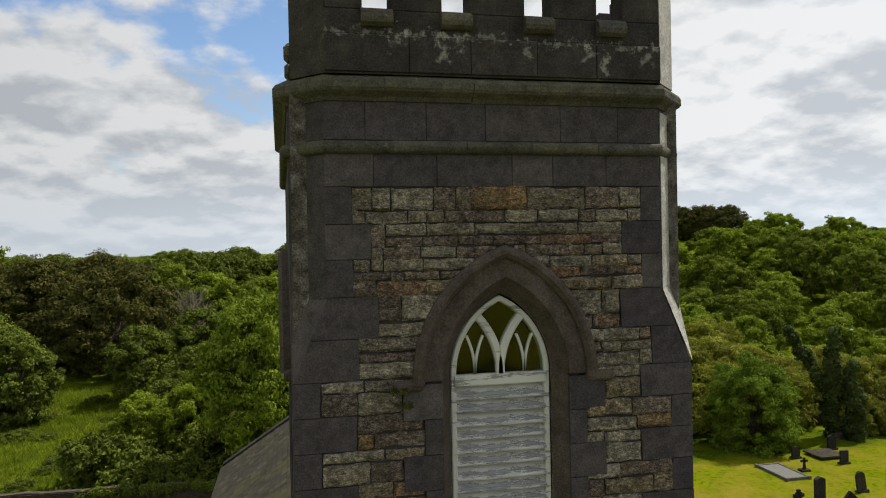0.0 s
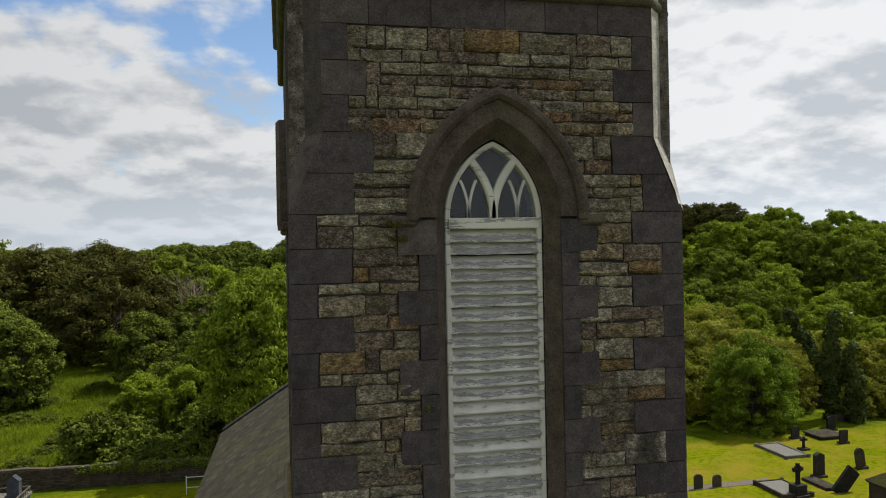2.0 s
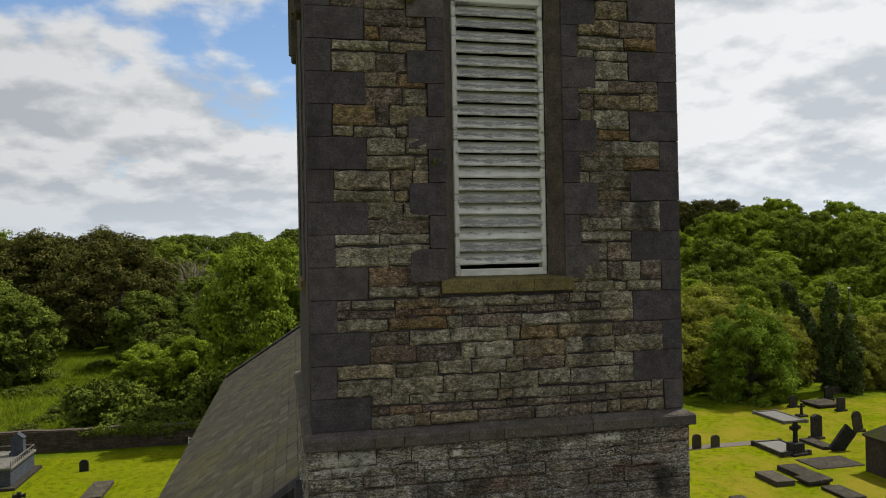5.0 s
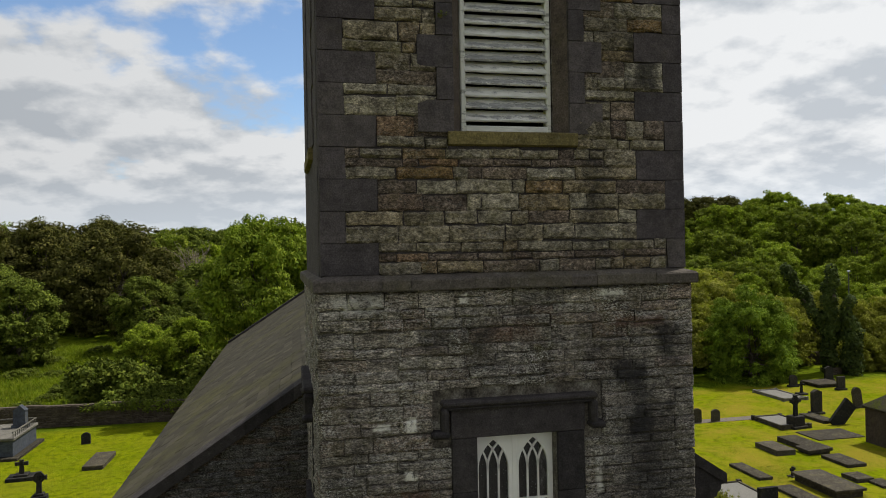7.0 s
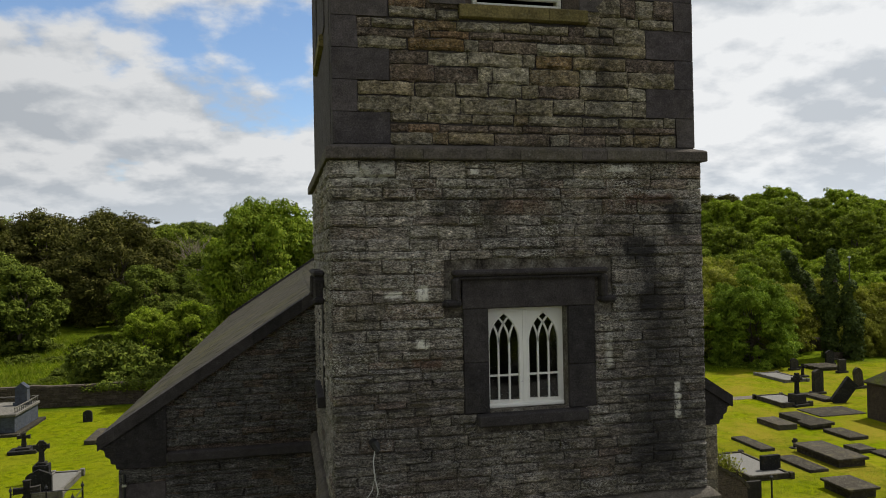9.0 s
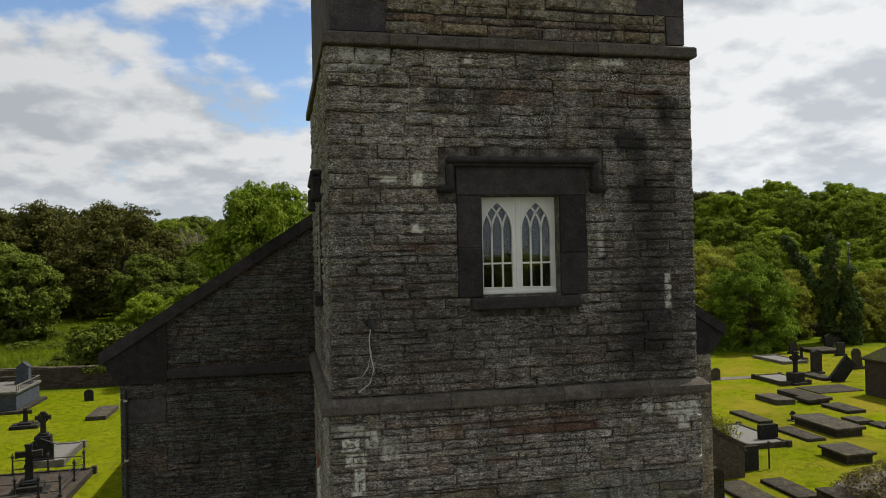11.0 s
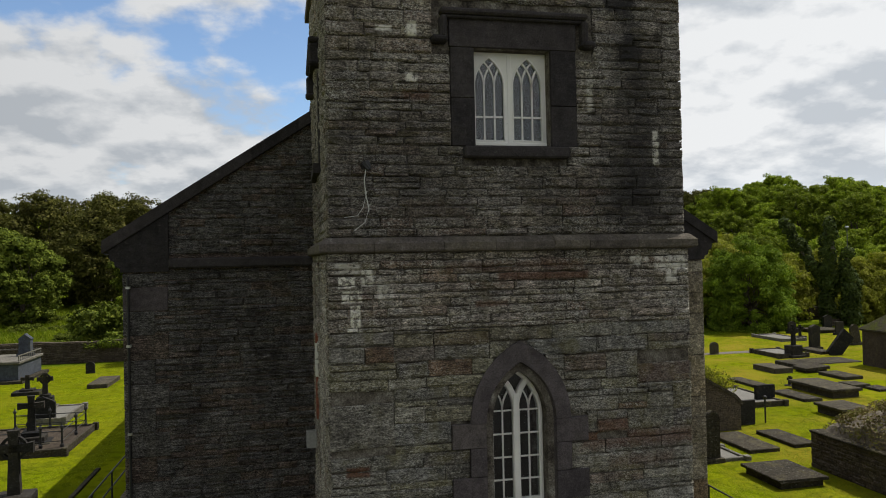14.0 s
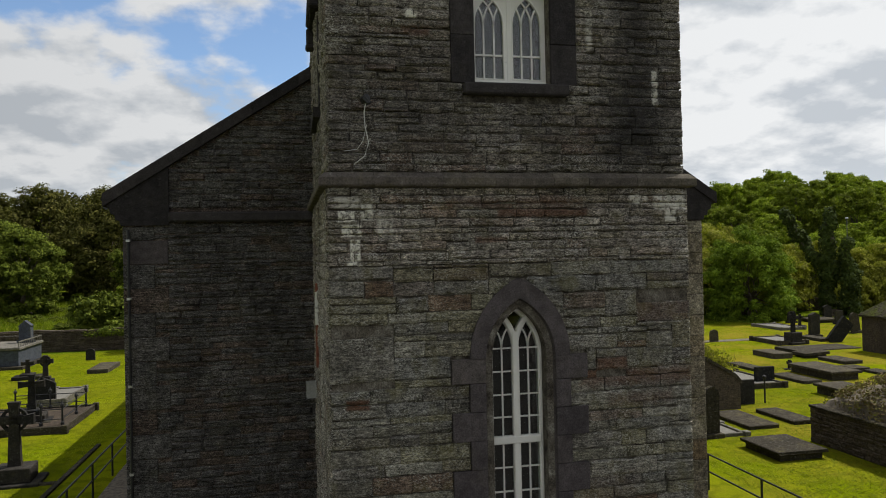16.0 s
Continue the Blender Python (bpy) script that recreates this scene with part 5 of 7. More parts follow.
for xc in lcs:
    g = Geo()
    for d in (-1, 1):
        xb = xc + d * LW / 3
        g.ribbon([(xb, LB), (xb, LS)], 0.021, wy + 0.01, wy + 0.04)
        for e in (-1, 1):
            pts = [(xb, LS)]
            rad = 0.43
            for i in range(1, 13):
                ang = i / 12 * 1.0
                x, zz = xb + e * (rad - rad * math.cos(ang)), LS + rad * math.sin(ang)
                pts.append((x, zz))
                if abs(x - xc) > arch_half(LW, LR, zz - LS):
                    break
            g.ribbon(pts, 0.021, wy + 0.01, wy + 0.04)
    g.ribbon([(xc - LW, 8.93), (xc + LW, 8.93)], 0.022, wy + 0.008, wy + 0.04)
    a = arch(LW - 0.008, LR - 0.008, 10, xc, LS)
    g.ribbon([(a[0][0], LB)] + a + [(a[-1][0], LB), (a[0][0], LB + 0.004)], 0.022, wy - 0.006, wy + 0.04, 0.004)
    mesh("glazing_bar", g, M_WHITE, win)
    mesh("pane", Geo().prism([(xc - LW - 0.01, LB - 0.01)] + arch(LW + 0.01, LR + 0.01, 10, xc, LS) + [(xc + LW + 0.01, LB - 0.01)], wy + 0.03, wy + 0.035), M_GLASSBRIGHT, win)

# the tall lancet
win = thing("window_3", "tall white lancet window with small square panes", "window", kind="structure")
wy = YL + 0.19
g = Geo()
a = arch(W3W - 0.025, W3R - 0.03, 12, W3X, W3S)
g.ribbon([(a[0][0], W3B)] + a + [(a[-1][0], W3B)], 0.055, wy, wy + 0.1, 0.012)
mesh("window_frame", g, M_WHITE, win)
mesh("mullion", Geo().box(W3X - 0.047, W3X + 0.047, wy - 0.02, wy + 0.07, W3B, 5.14, 0.014), M_WHITE, win)
g = Geo()
for s in (-1, 1):
    pts = []
    for i in range(13):
        ang = i / 12 * 0.8
        x, zz = W3X + s * (0.62 - 0.62 * math.cos(ang)), 5.12 + 0.62 * math.sin(ang)
        pts.append((x, zz))
        if abs(x - W3X) > arch_half(W3W - 0.03, W3R - 0.04, zz - W3S) > 0:
            break
    g.ribbon(pts, 0.078, wy - 0.012, wy + 0.07, 0.016)
g.box(W3X - 0.041, W3X + 0.041, wy - 0.022, wy + 0.065, 5.06, 5.35, 0.008)
mesh("forked_mullion", g, M_WHITE, win)
mesh("transom", Geo().box(W3X - W3W + 0.03, W3X + W3W - 0.03, wy - 0.03, wy + 0.07, 3.90, 4.0, 0.014), M_WHITE, win)
for s in (-1, 1):
    g = Geo()
    xb = W3X + s * 0.178
    g.ribbon([(xb, W3B), (xb, 5.14)], 0.018, wy + 0.02, wy + 0.05)
    for d in (-1, 1):
        pts = [(xb, 5.14)]
        for i in range(1, 9):
            ang = i / 8 * 0.85
            x, zz = xb + d * (0.34 - 0.34 * math.cos(ang)), 5.14 + 0.38 * math.sin(ang)
            pts.append((x, zz))
            if abs(x - W3X) > arch_half(W3W - 0.03, W3R - 0.04, zz - W3S) > 0:
                break
        g.ribbon(pts, 0.018, wy + 0.02, wy + 0.05)
    for zz in (5.13, 4.83, 4.53, 4.24, 3.59, 3.28, 2.97, 2.66, 2.35):
        g.ribbon([(W3X + s * 0.03, zz), (W3X + s * (W3W - 0.03), zz)], 0.018, wy + 0.021, wy + 0.049)
    mesh("glazing_bar", g, M_WHITE, win)
o = arch(W3W - 0.02, W3R - 0.03, 12, W3X, W3S)
mesh("pane", Geo().prism([(o[0][0], W3B)] + o + [(o[-1][0], W3B)], wy + 0.03, wy + 0.035), M_GLASS, win)

# ---- the nave ----
NY, NEND = 4.38, 30.0
NL, NR, NE = -5.66, 5.36, 6.98           # side walls and the springing of the gable
NC = (NL + NR) / 2
SLOPE = 0.65


def roof_z(x):
    return 7.48 + SLOPE * (5.83 - abs(x - NC))


nave = thing("church_nave", "long stone church nave with a mossy slate roof", "church")
g = Geo()
apex = roof_z(NC) - 0.1
for y0, y1 in ((NY, NY + 0.6), (NEND - 0.6, NEND)):
    g.prism([(NL, -0.3), (NR, -0.3), (NR, NE), (NR, roof_z(NR) - 0.1), (NC, apex), (NL, roof_z(NL) - 0.1), (NL, NE)], y0, y1)
g.box(NL, NL + 0.6, NY + 0.6, NEND - 0.6, -0.3, NE)
g.box(NR - 0.6, NR, NY + 0.6, NEND - 0.6, -0.3, NE)
nave_wall = mesh("nave_wall", g, M_NAVE, nave)
rr = random.Random(41)
cs = courses_between(0.0, 9.9, 0.06, 0.15, rr)


def beyond_gable(s):
    def f(z):
        if z < NE:
            q = 0.72 if int(z / 0.42) % 2 else 0.5
            return (-20, NL + q) if s < 0 else (NR - q, 20)
        x = 5.83 - (z - 7.36) / SLOPE
        return (-20, NC - x + 0.1) if s < 0 else (NC + x - 0.1, 20)
    return f


def gable_band(z):
    return (-20, 20) if 7.06 < z < 7.19 else None


rects = coursed(NL, -2.36, cs, (beyond_gable(-1), gable_band), (0.26, 0.66), rr, 0.15)
lay(rects, NY, 0.024, rr, M_NAVE, nave_wall, "stone", 300, (-3.4, 6.5), "dark coursed rubble stones", gap=0.0035)
rects = coursed(2.3, NR, cs, (beyond_gable(1), gable_band), (0.3, 0.7), rr, 0.15)
lay(rects, NY, 0.024, rr, M_NAVE, nave_wall, "stone", 0, (0, 0), "dark coursed rubble stones", gap=0.0035)
for i in range(17):
    q = 0.72 if i % 2 else 0.5
    za, zb = i * 0.42, min((i + 1) * 0.42, NE - 0.02)
    if zb - za < 0.1:
        continue
    for x0, x1, mt in ((NL - 0.012, NL + q, M_QUOIN if i == 15 else M_NAVE), (NR - q, NR + 0.012, M_BLOCK)):
        mesh("quoin", Geo().box(x0, x1, NY - 0.025, NY + 0.4, za + 0.005, zb - 0.005, 0.01), mt, nave_wall)
for x0, x1 in ((NL + 0.75, -2.4), (2.4, NR - 0.75)):
    mesh("string_course", Geo().box(x0, x1, NY - 0.13, NY + 0.1, 7.03, 7.21, 0.03), M_LABEL, nave_wall)

# kneelers and verge copings
for s in (-1, 1):
    xw = NL if s < 0 else NR
    prof = [(xw - s * 0.75, 6.98), (xw + s * 0.03, 6.98), (xw + s * 0.05, 7.06), (xw + s * 0.12, 7.08), (xw + s * 0.13, 7.16), (xw + s * 0.2, 7.2), (xw + s * 0.22, 7.30), (xw + s * 0.30, 7.34), (xw + s * 0.35, 7.44), (xw - s * 0.75, 7.44 + SLOPE * 1.05)]
    mesh("kneeler", Geo().prism(prof, NY - 0.06, NY + 0.45), M_LABEL, nave, "moulded dark stone kneeler")
    for yy, nm in ((NY, "front"), (NEND, "rear")):
        g = Geo()
        xe = NC + s * 5.83
        n_ = 7
        for k in range(n_):
            xa, xb = xe + (NC - xe) * k / n_, xe + (NC - xe) * (k + 1) / n_
            za, zb = roof_z(xa), roof_z(xb)
            y0, y1 = (NY - 0.10, NY + 0.42) if nm == "front" else (NEND - 0.35, NEND + 0.1)
            up = 0.05 if nm == "front" else 0.14
            o = [(xa, za - 0.17), (xb, zb - 0.17), (xb, zb + up), (xa, za + up)]
            g = Geo().prism(o, y0, y1)
            mesh("coping_stone", g, M_LABEL, nave)

# roof boarding, slates, ridge
g = Geo()
for s in (-1, 1):
    xe = NC + s * 5.80
    g.prism([(xe, roof_z(xe) - 0.12), (NC, roof_z(NC) - 0.12), (NC, roof_z(NC) - 0.03), (xe, roof_z(xe) - 0.03)], NY + 0.05, NEND - 0.05)
roof = mesh("roof", g, M_SLATE, nave, "grey slate roof with yellow-green moss")
rr = random.Random(51)
ln = math.hypot(1, SLOPE)
rows, per = 26, 66
sw = (NEND - 0.35 - (NY + 0.42)) / per
rest = Geo()
down = Vector((-1, 0, -SLOPE)).normalized()
upn = Vector((-SLOPE, 0, 1)).normalized()
for r in range(rows):
    for c_ in range(per):
        t = (r + 0.5) / rows
        x = NC - 5.85 * t
        y = NY + 0.42 + sw * (c_ + (0.04 if r % 2 else 0.0))
        if y + sw > NEND - 0.3:
            continue
        p = Vector((x, y, roof_z(x) - 0.01))
        l = 5.85 * ln / rows * 1.18
        a_, b_ = p - down * l * 0.42, p + down * l * 0.58
        lift = rr.uniform(0.016, 0.026)
        y1 = y + sw - 0.006
        v = []
        for q, h in ((a_, 0.004), (b_, lift)):
            for yy in (y, y1):
                for d in (h, h + 0.012):
                    v.append(tuple(Vector((q.x, yy, q.z)) + upn * d))
        f = [(1, 3, 7, 5), (4, 5, 7, 6), (0, 1, 5, 4), (2, 6, 7, 3)]
        if c_ < 15 and 4 < r < 24:
            mesh("slate", Geo().add(v, f), M_SLATE, roof, recalc=False)
        else:
            rest.add(v, f)
tagged(mesh("slate_course", rest, M_SLATE, roof, "grey slates with moss", recalc=False), kind="stuff")
g = Geo()
for r in range(rows):
    for c_ in range(0, per, 2):
        t0, t1 = r / rows, (r + 1) / rows
        xa, xb = NC + 5.85 * t0, NC + 5.85 * t1
        y = NY + 0.42 + sw * c_
        g.add([(xa, y, roof_z(xa)), (xb, y, roof_z(xb) + 0.02), (xb, y + 2 * sw - 0.01, roof_z(xb) + 0.02), (xa, y + 2 * sw - 0.01, roof_z(xa))], [(0, 1, 2, 3)])
tagged(mesh("slate_course", g, M_SLATE, roof, "grey slates of the far slope", recalc=False), kind="stuff")
mesh("ridge_tiles", Geo().tube([(NC, NY + 0.3, roof_z(NC) + 0.02), (NC, NEND - 0.2, roof_z(NC) + 0.02)], 0.13, 8), M_SLATE, nave)
for s in (-1, 1):
    xe = NC + s * 5.9
    mesh("gutter", Geo().tube([(xe, NY + 0.5, roof_z(xe) - 0.08), (xe, NEND - 0.3, roof_z(xe) - 0.10)], 0.06, 8), M_PIPE, nave)


# ---- churchyard: graves ----
rg = random.Random(77)


def slab(x0, x1, y0, y1, h, label="flat weathered grave slab lying in the grass", base=0.0, lift=0.0, tilt=0.0):
    """A grave slab; with a base it becomes a low chest tomb."""
    cx, cy = (x0 + x1) / 2, (y0 + y1) / 2
    ob = thing("grave_slab", label, "grave", (cx, cy, 0), group="grave slabs")
    lx, ly = (x1 - x0) / 2, (y1 - y0) / 2
    if base:
        mesh("plinth", Geo().box(-lx + 0.12, lx - 0.12, -ly + 0.12, ly - 0.12, -0.05, base, 0.01), M_SLAB, ob)
    g = Geo().box(-lx, lx, -ly, ly, base - (0.02 if not base else 0.0), base + h, 0.02)
    g.v = [(x + rg.uniform(-.015, .015), y + rg.uniform(-.015, .015), z + tilt * x) for x, y, z in g.v]
    mesh("ledger_stone", g, M_SLAB, ob)
    return ob


for r in ((12.75, 13.95, 13.5, 16.0, 0.14), (14.7, 15.65, 13.7, 15.9, 0.14), (24.2, 25.4, 27.4, 29.4, 0.3), (26.3, 27.6, 27.9, 30.2, 0.3),
          (26.3, 27.5, 24.5, 26.5, 0.18), (20.5, 21.3, 23.9, 26.5, 0.15), (20.4, 21.4, 20.3, 22.7, 0.14), (24.9, 25.9, 22.3, 23.4, 0.2)):
    slab(*r)
slab(25.5, 26.4, 21.3, 22.4, 0.12)
slab(32.0, 33.0, 33.0, 35.4, 0.2)
slab(28.7, 32.0, 29.5, 31.6, 0.06, "wide grey concrete grave cover set flush in grass")
slab(-14.55, -13.45, 35.3, 38.3, 0.25, "low stone grave slab in the sunlit grass")
slab(11.15, 12.85, 9.85, 11.75, 0.10, "large pale-spotted stone slab on a low plinth", 0.20)
slab(22.1, 23.8, 20.5, 23.6, 0.14, "broad stone slab on a stepped base", 0.30)
slab(19.4, 20.9, 16.8, 18.5, 0.12, "cracked stone slab on a low chest", 0.32)
slab(25.9, 27.5, 26.95, 28.1, 0.18, "broken pale-edged grave cover", 0.15, tilt=0.05)
slab(12.0, 13.0, 5.6, 6.6, 0.22, "rough block of stone lying in grass", 0.1)
slab(40.3, 42.8, 43.4, 45.6, 0.15, "pale stone grave cover by the boundary", 0.15)


def kerb_set(x0, x1, y0, y1, h, mat, fill, label, w=0.12):
    cx, cy = (x0 + x1) / 2, (y0 + y1) / 2
    ob = thing("grave_kerb", label, "grave", (cx, cy, 0), group="kerbed graves")
    lx, ly = (x1 - x0) / 2, (y1 - y0) / 2
    for a, b, c, d in ((-lx, lx, -ly, -ly + w), (-lx, lx, ly - w, ly), (-lx, -lx + w, -ly + w, ly - w), (lx - w, lx, -ly + w, ly - w)):
        mesh("kerb", Geo().box(a, b, c, d, -0.05, h, 0.012), mat, ob)
    for sx in (-1, 1):
        for sy in (-1, 1):
            mesh("corner_block", Geo().box(sx * lx - 0.11, sx * lx + 0.11, sy * ly - 0.11, sy * ly + 0.11, -0.05, h + 0.045, 0.02), mat, ob)
    mesh("infill", Geo().box(-lx + w, lx - w, -ly + w, ly - w, -0.05, h - 0.06), fill, ob)
    return ob


kerb_set(28.3, 30.4, 32.4, 35.3, 0.28, M_SLAB, M_GRAVEL, "stone-kerbed grave filled with gravel")
kerb_set(34.2, 36.2, 39.8, 43.4, 0.22, M_KERB, M_GRAVEL, "pale pinkish stone kerb round a gravel grave")
kerb_set(17.0, 19.1, 19.9, 23.6, 0.25, M_SLAB, M_GRAVEL, "grave with raised stone kerb and white gravel")
kerb_set(10.4, 12.2, 12.9, 14.4, 0.12, M_KERB, M_GRAVEL, "low pale kerb beside the tower path")
kerb_set(-14.3, -13.0, 25.95, 29.2, 0.3, M_KERB, M_GRAVEL, "pale kerbed grave covered in white gravel")
kerb_set(-15.5, -11.3, 20.2, 24.4, 0.28, M_SLAB, M_FIELDWALL, "broad stone kerb of an old railed plot")


def cross_mesh(h, w, t, arm, z0, celtic=False):
    """A stone cross: tapering shaft, arms that widen at their ends, and a ring if it is a Celtic one."""
    g = Geo()
    za = z0 + h * 0.72
    g.loft([[(-a, -t / 2, z), (a, -t / 2, z), (a, t / 2, z), (-a, t / 2, z)] for a, z in ((w * 0.62, z0), (w * 0.46, za - w * 0.5), (w * 0.42, za), (w * 0.46, z0 + h * 0.92), (w * 0.58, z0 + h))])
    for s in (-1, 1):
        g.loft([[(s * x, -t / 2, za - a), (s * x, -t / 2, za + a), (s * x, t / 2, za + a), (s * x, t / 2, za - a)] for x, a in ((0.0, w * 0.42), (arm * 0.6, w * 0.42), (arm, w * 0.55))])
    if celtic:
        r = arm * 0.62
        n = 28
        g.loft([[(math.cos(k * math.tau / n) * rr_, y, za + math.sin(k * math.tau / n) * rr_) for rr_, y in ((r - 0.04, -t * 0.32), (r + 0.04, -t * 0.32), (r + 0.04, t * 0.32), (r - 0.04, t * 0.32))] for k in range(n + 1)], cap=False)
    return g


def stepped_base(ob, sizes, mat):
    z = -0.05
    for lx, ly, h in sizes:
        mesh("step", Geo().box(-lx, lx, -ly, ly, z, z + h, 0.025), mat, ob)
        z += h
    return z


def grave_cross(x, y, h, w, t, arm, sizes, celtic, label, turn=0.0, mat=None):
    ob = thing("grave_cross", label, "gravestone", (x, y, 0), group="grave crosses")
    ob.rotation_euler = (0, 0, radians(turn))
    z = stepped_base(ob, sizes, mat or M_MEMORIAL)
    mesh("cross", cross_mesh(h, w, t, arm, z, celtic), mat or M_MEMORIAL, ob)
    return ob


grave_cross(29.6, 32.7, 1.35, 0.22, 0.18, 0.40, ((0.62, 0.5, 0.22), (0.45, 0.35, 0.62)), True, "dark Celtic cross on a tall pedestal", 8)
grave_cross(-10.85, 14.1, 1.85, 0.28, 0.20, 0.52, ((0.75, 0.6, 0.14), (0.5, 0.42, 0.42)), True, "large dark Celtic cross on a sloping plinth", 4)
grave_cross(-12.95, 21.8, 1.35, 0.24, 0.2, 0.46, ((0.7, 0.6, 0.3), (0.5, 0.45, 0.25), (0.32, 0.3, 0.2)), False, "plain dark stone cross on three steps", 10)
grave_cross(-14.6, 28.6, 1.0, 0.2, 0.16, 0.34, ((0.35, 0.25, 0.9), (0.22, 0.18, 0.12)), True, "weathered Celtic cross with a carved head", 6)
grave_cross(-17.4, 34.6, 0.75, 0.2, 0.16, 0.32, ((0.7, 0.5, 0.25), (0.35, 0.3, 0.12)), False, "small dark stone cross on a low block", 5)
grave_cross(22.6, 24.1, 0.45, 0.12, 0.1, 0.18, ((0.25, 0.2, 0.1),), False, "small broken cross standing on the grass", 20)
grave_cross(37.2, 41.6, 0.9, 0.16, 0.14, 0.3, ((0.4, 0.3, 0.2),), False, "small dark stone cross in the grass")


def headstone(x, y, w, h, t, top, label, lean=0.0, turn=0.0, mat=None, base=True, side=0.0, group="headstones"):
    """A headstone with a round, pointed or shouldered head."""
    ob = thing("headstone", label, "gravestone", (x, y, 0), group=group)
    ob.rotation_euler = (radians(lean), radians(side), radians(turn))
    w2 = w / 2
    if top == "round":
        o = [(-w2, -0.1)] + [(-w2 * math.cos(a), h - w2 * 0.8 + w2 * 0.8 * math.sin(a)) for a in [math.pi * i / 14 for i in range(15)]] + [(w2, -0.1)]
    elif top == "point":
        o = [(-w2, -0.1)] + arch(w2, w2 * 1.2, 8, 0, h - w2 * 1.2) + [(w2, -0.1)]
    elif top == "gable":
        o = [(-w2, -0.1), (-w2, h - w2 * 0.5), (-w2 * 0.8, h - w2 * 0.35), (0, h), (w2 * 0.8, h - w2 * 0.35), (w2, h - w2 * 0.5), (w2, -0.1)]
    else:
        o = [(-w2, -0.1), (-w2, h), (w2, h), (w2, -0.1)]
    mesh("stone", Geo().prism(o, -t / 2, t / 2), mat or M_MEMORIAL, ob)
    if base:
        mesh("base", Geo().box(-w2 - 0.12, w2 + 0.12, -t, t, -0.08, 0.16, 0.015), mat or M_MEMORIAL, ob)
    return ob


headstone(-13.95, 26.2, 1.05, 1.25, 0.16, "gable", "black polished headstone with a low gabled head")
headstone(24.2, 35.6, 0.62, 1.0, 0.14, "round", "small grey round-headed headstone", base=False, mat=M_SLAB)
headstone(25.6, 35.6, 0.62, 0.85, 0.14, "round", "small grey round-headed headstone", base=False, mat=M_SLAB)
headstone(-16.0, 41.6, 0.55, 0.75, 0.14, "round", "little dark round-headed headstone", base=False)
headstone(33.6, 35.6, 0.75, 1.75, 0.3, "gable", "dark carved memorial on a pale base", 0, 4)
headstone(37.8, 36.4, 0.7, 1.55, 0.2, "point", "pale-mottled pointed headstone leaning a little", 0, 0, M_SLAB, side=-8)
headstone(41.5, 42.3, 0.7, 1.1, 0.2, "square", "plain dark square headstone")
headstone(18.65, 20.75, 0.95, 0.85, 0.2, "square", "low black block headstone in a kerbed grave", mat=M_MEMORIAL)
headstone(15.25, 17.3, 0.75, 1.0, 0.15, "square", "black upright stone panel", base=False)
headstone(10.95, 13.0, 0.5, 1.75, 0.2, "point", "tall mottled dark headstone beside the path", mat=M_SLAB)
headstone(32.5, 32.6, 1.0, 1.9, 0.2, "square", "dark slab leaning far over sideways", 0, 0, base=False, side=42)
headstone(43.5, 46.0, 0.8, 1.3, 0.2, "gable", "dark headstone near the boundary wall")
headstone(38.8, 44.6, 0.7, 1.0, 0.2, "round", "low dark headstone near the boundary wall")

# marker post
post = thing("marker_post", "thin black iron marker post with a small knob", "post", (16.15, 17.3, 0))
mesh("shaft", Geo().tube([(0, 0, -0.1), (0, 0, 1.0)], 0.035), M_IRON, post)
mesh("knob", Geo().tube([(0, 0, 1.0), (0, 0, 1.04), (0, 0, 1.10), (0, 0, 1.14)], [0.035, 0.075, 0.075, 0.03]), M_IRON, post)

# grey railed tomb with a small obelisk, far to the north
tomb = thing("railed_tomb", "large blue-grey raised tomb with railing and a pointed memorial", "tomb", (-21.2, 40.9, 0))
mesh("step", Geo().box(-2.2, 2.2, -2.4, 2.4, -0.05, 0.18, 0.02), M_SLAB, tomb)
mesh("body", Geo().box(-1.85, 1.85, -2.0, 2.0, 0.18, 1.15, 0.02), M_BLUESTONE, tomb)
mesh("ledge", Geo().box(-1.95, 1.95, -2.1, 2.1, 1.15, 1.32, 0.03), M_KERB, tomb)
mesh("memorial", Geo().prism([(-0.48, 1.32), (-0.48, 1.5), (-0.36, 1.52), (-0.34, 2.35), (-0.4, 2.4), (0, 2.75), (0.4, 2.4), (0.34, 2.35), (0.36, 1.52), (0.48, 1.5), (0.48, 1.32)], -0.25, 0.25).turned(lambda x, y, z: (x + 1.3, y + 0.9, z)), M_BLUESTONE, tomb)
for s in (-1, 1):
    mesh("rail", Geo().box(s * 1.85 - 0.03, s * 1.85 + 0.03, -2.0, 2.0, 1.62, 1.68), M_KERB, tomb)
    for k in range(12):
        mesh("baluster", Geo().box(s * 1.85 - 0.02, s * 1.85 + 0.02, -1.95 + k * 0.35, -1.91 + k * 0.35, 1.3, 1.63), M_KERB, tomb)
mesh("rail", Geo().box(-1.85, 1.85, 1.94, 2.0, 1.62, 1.68), M_KERB, tomb)

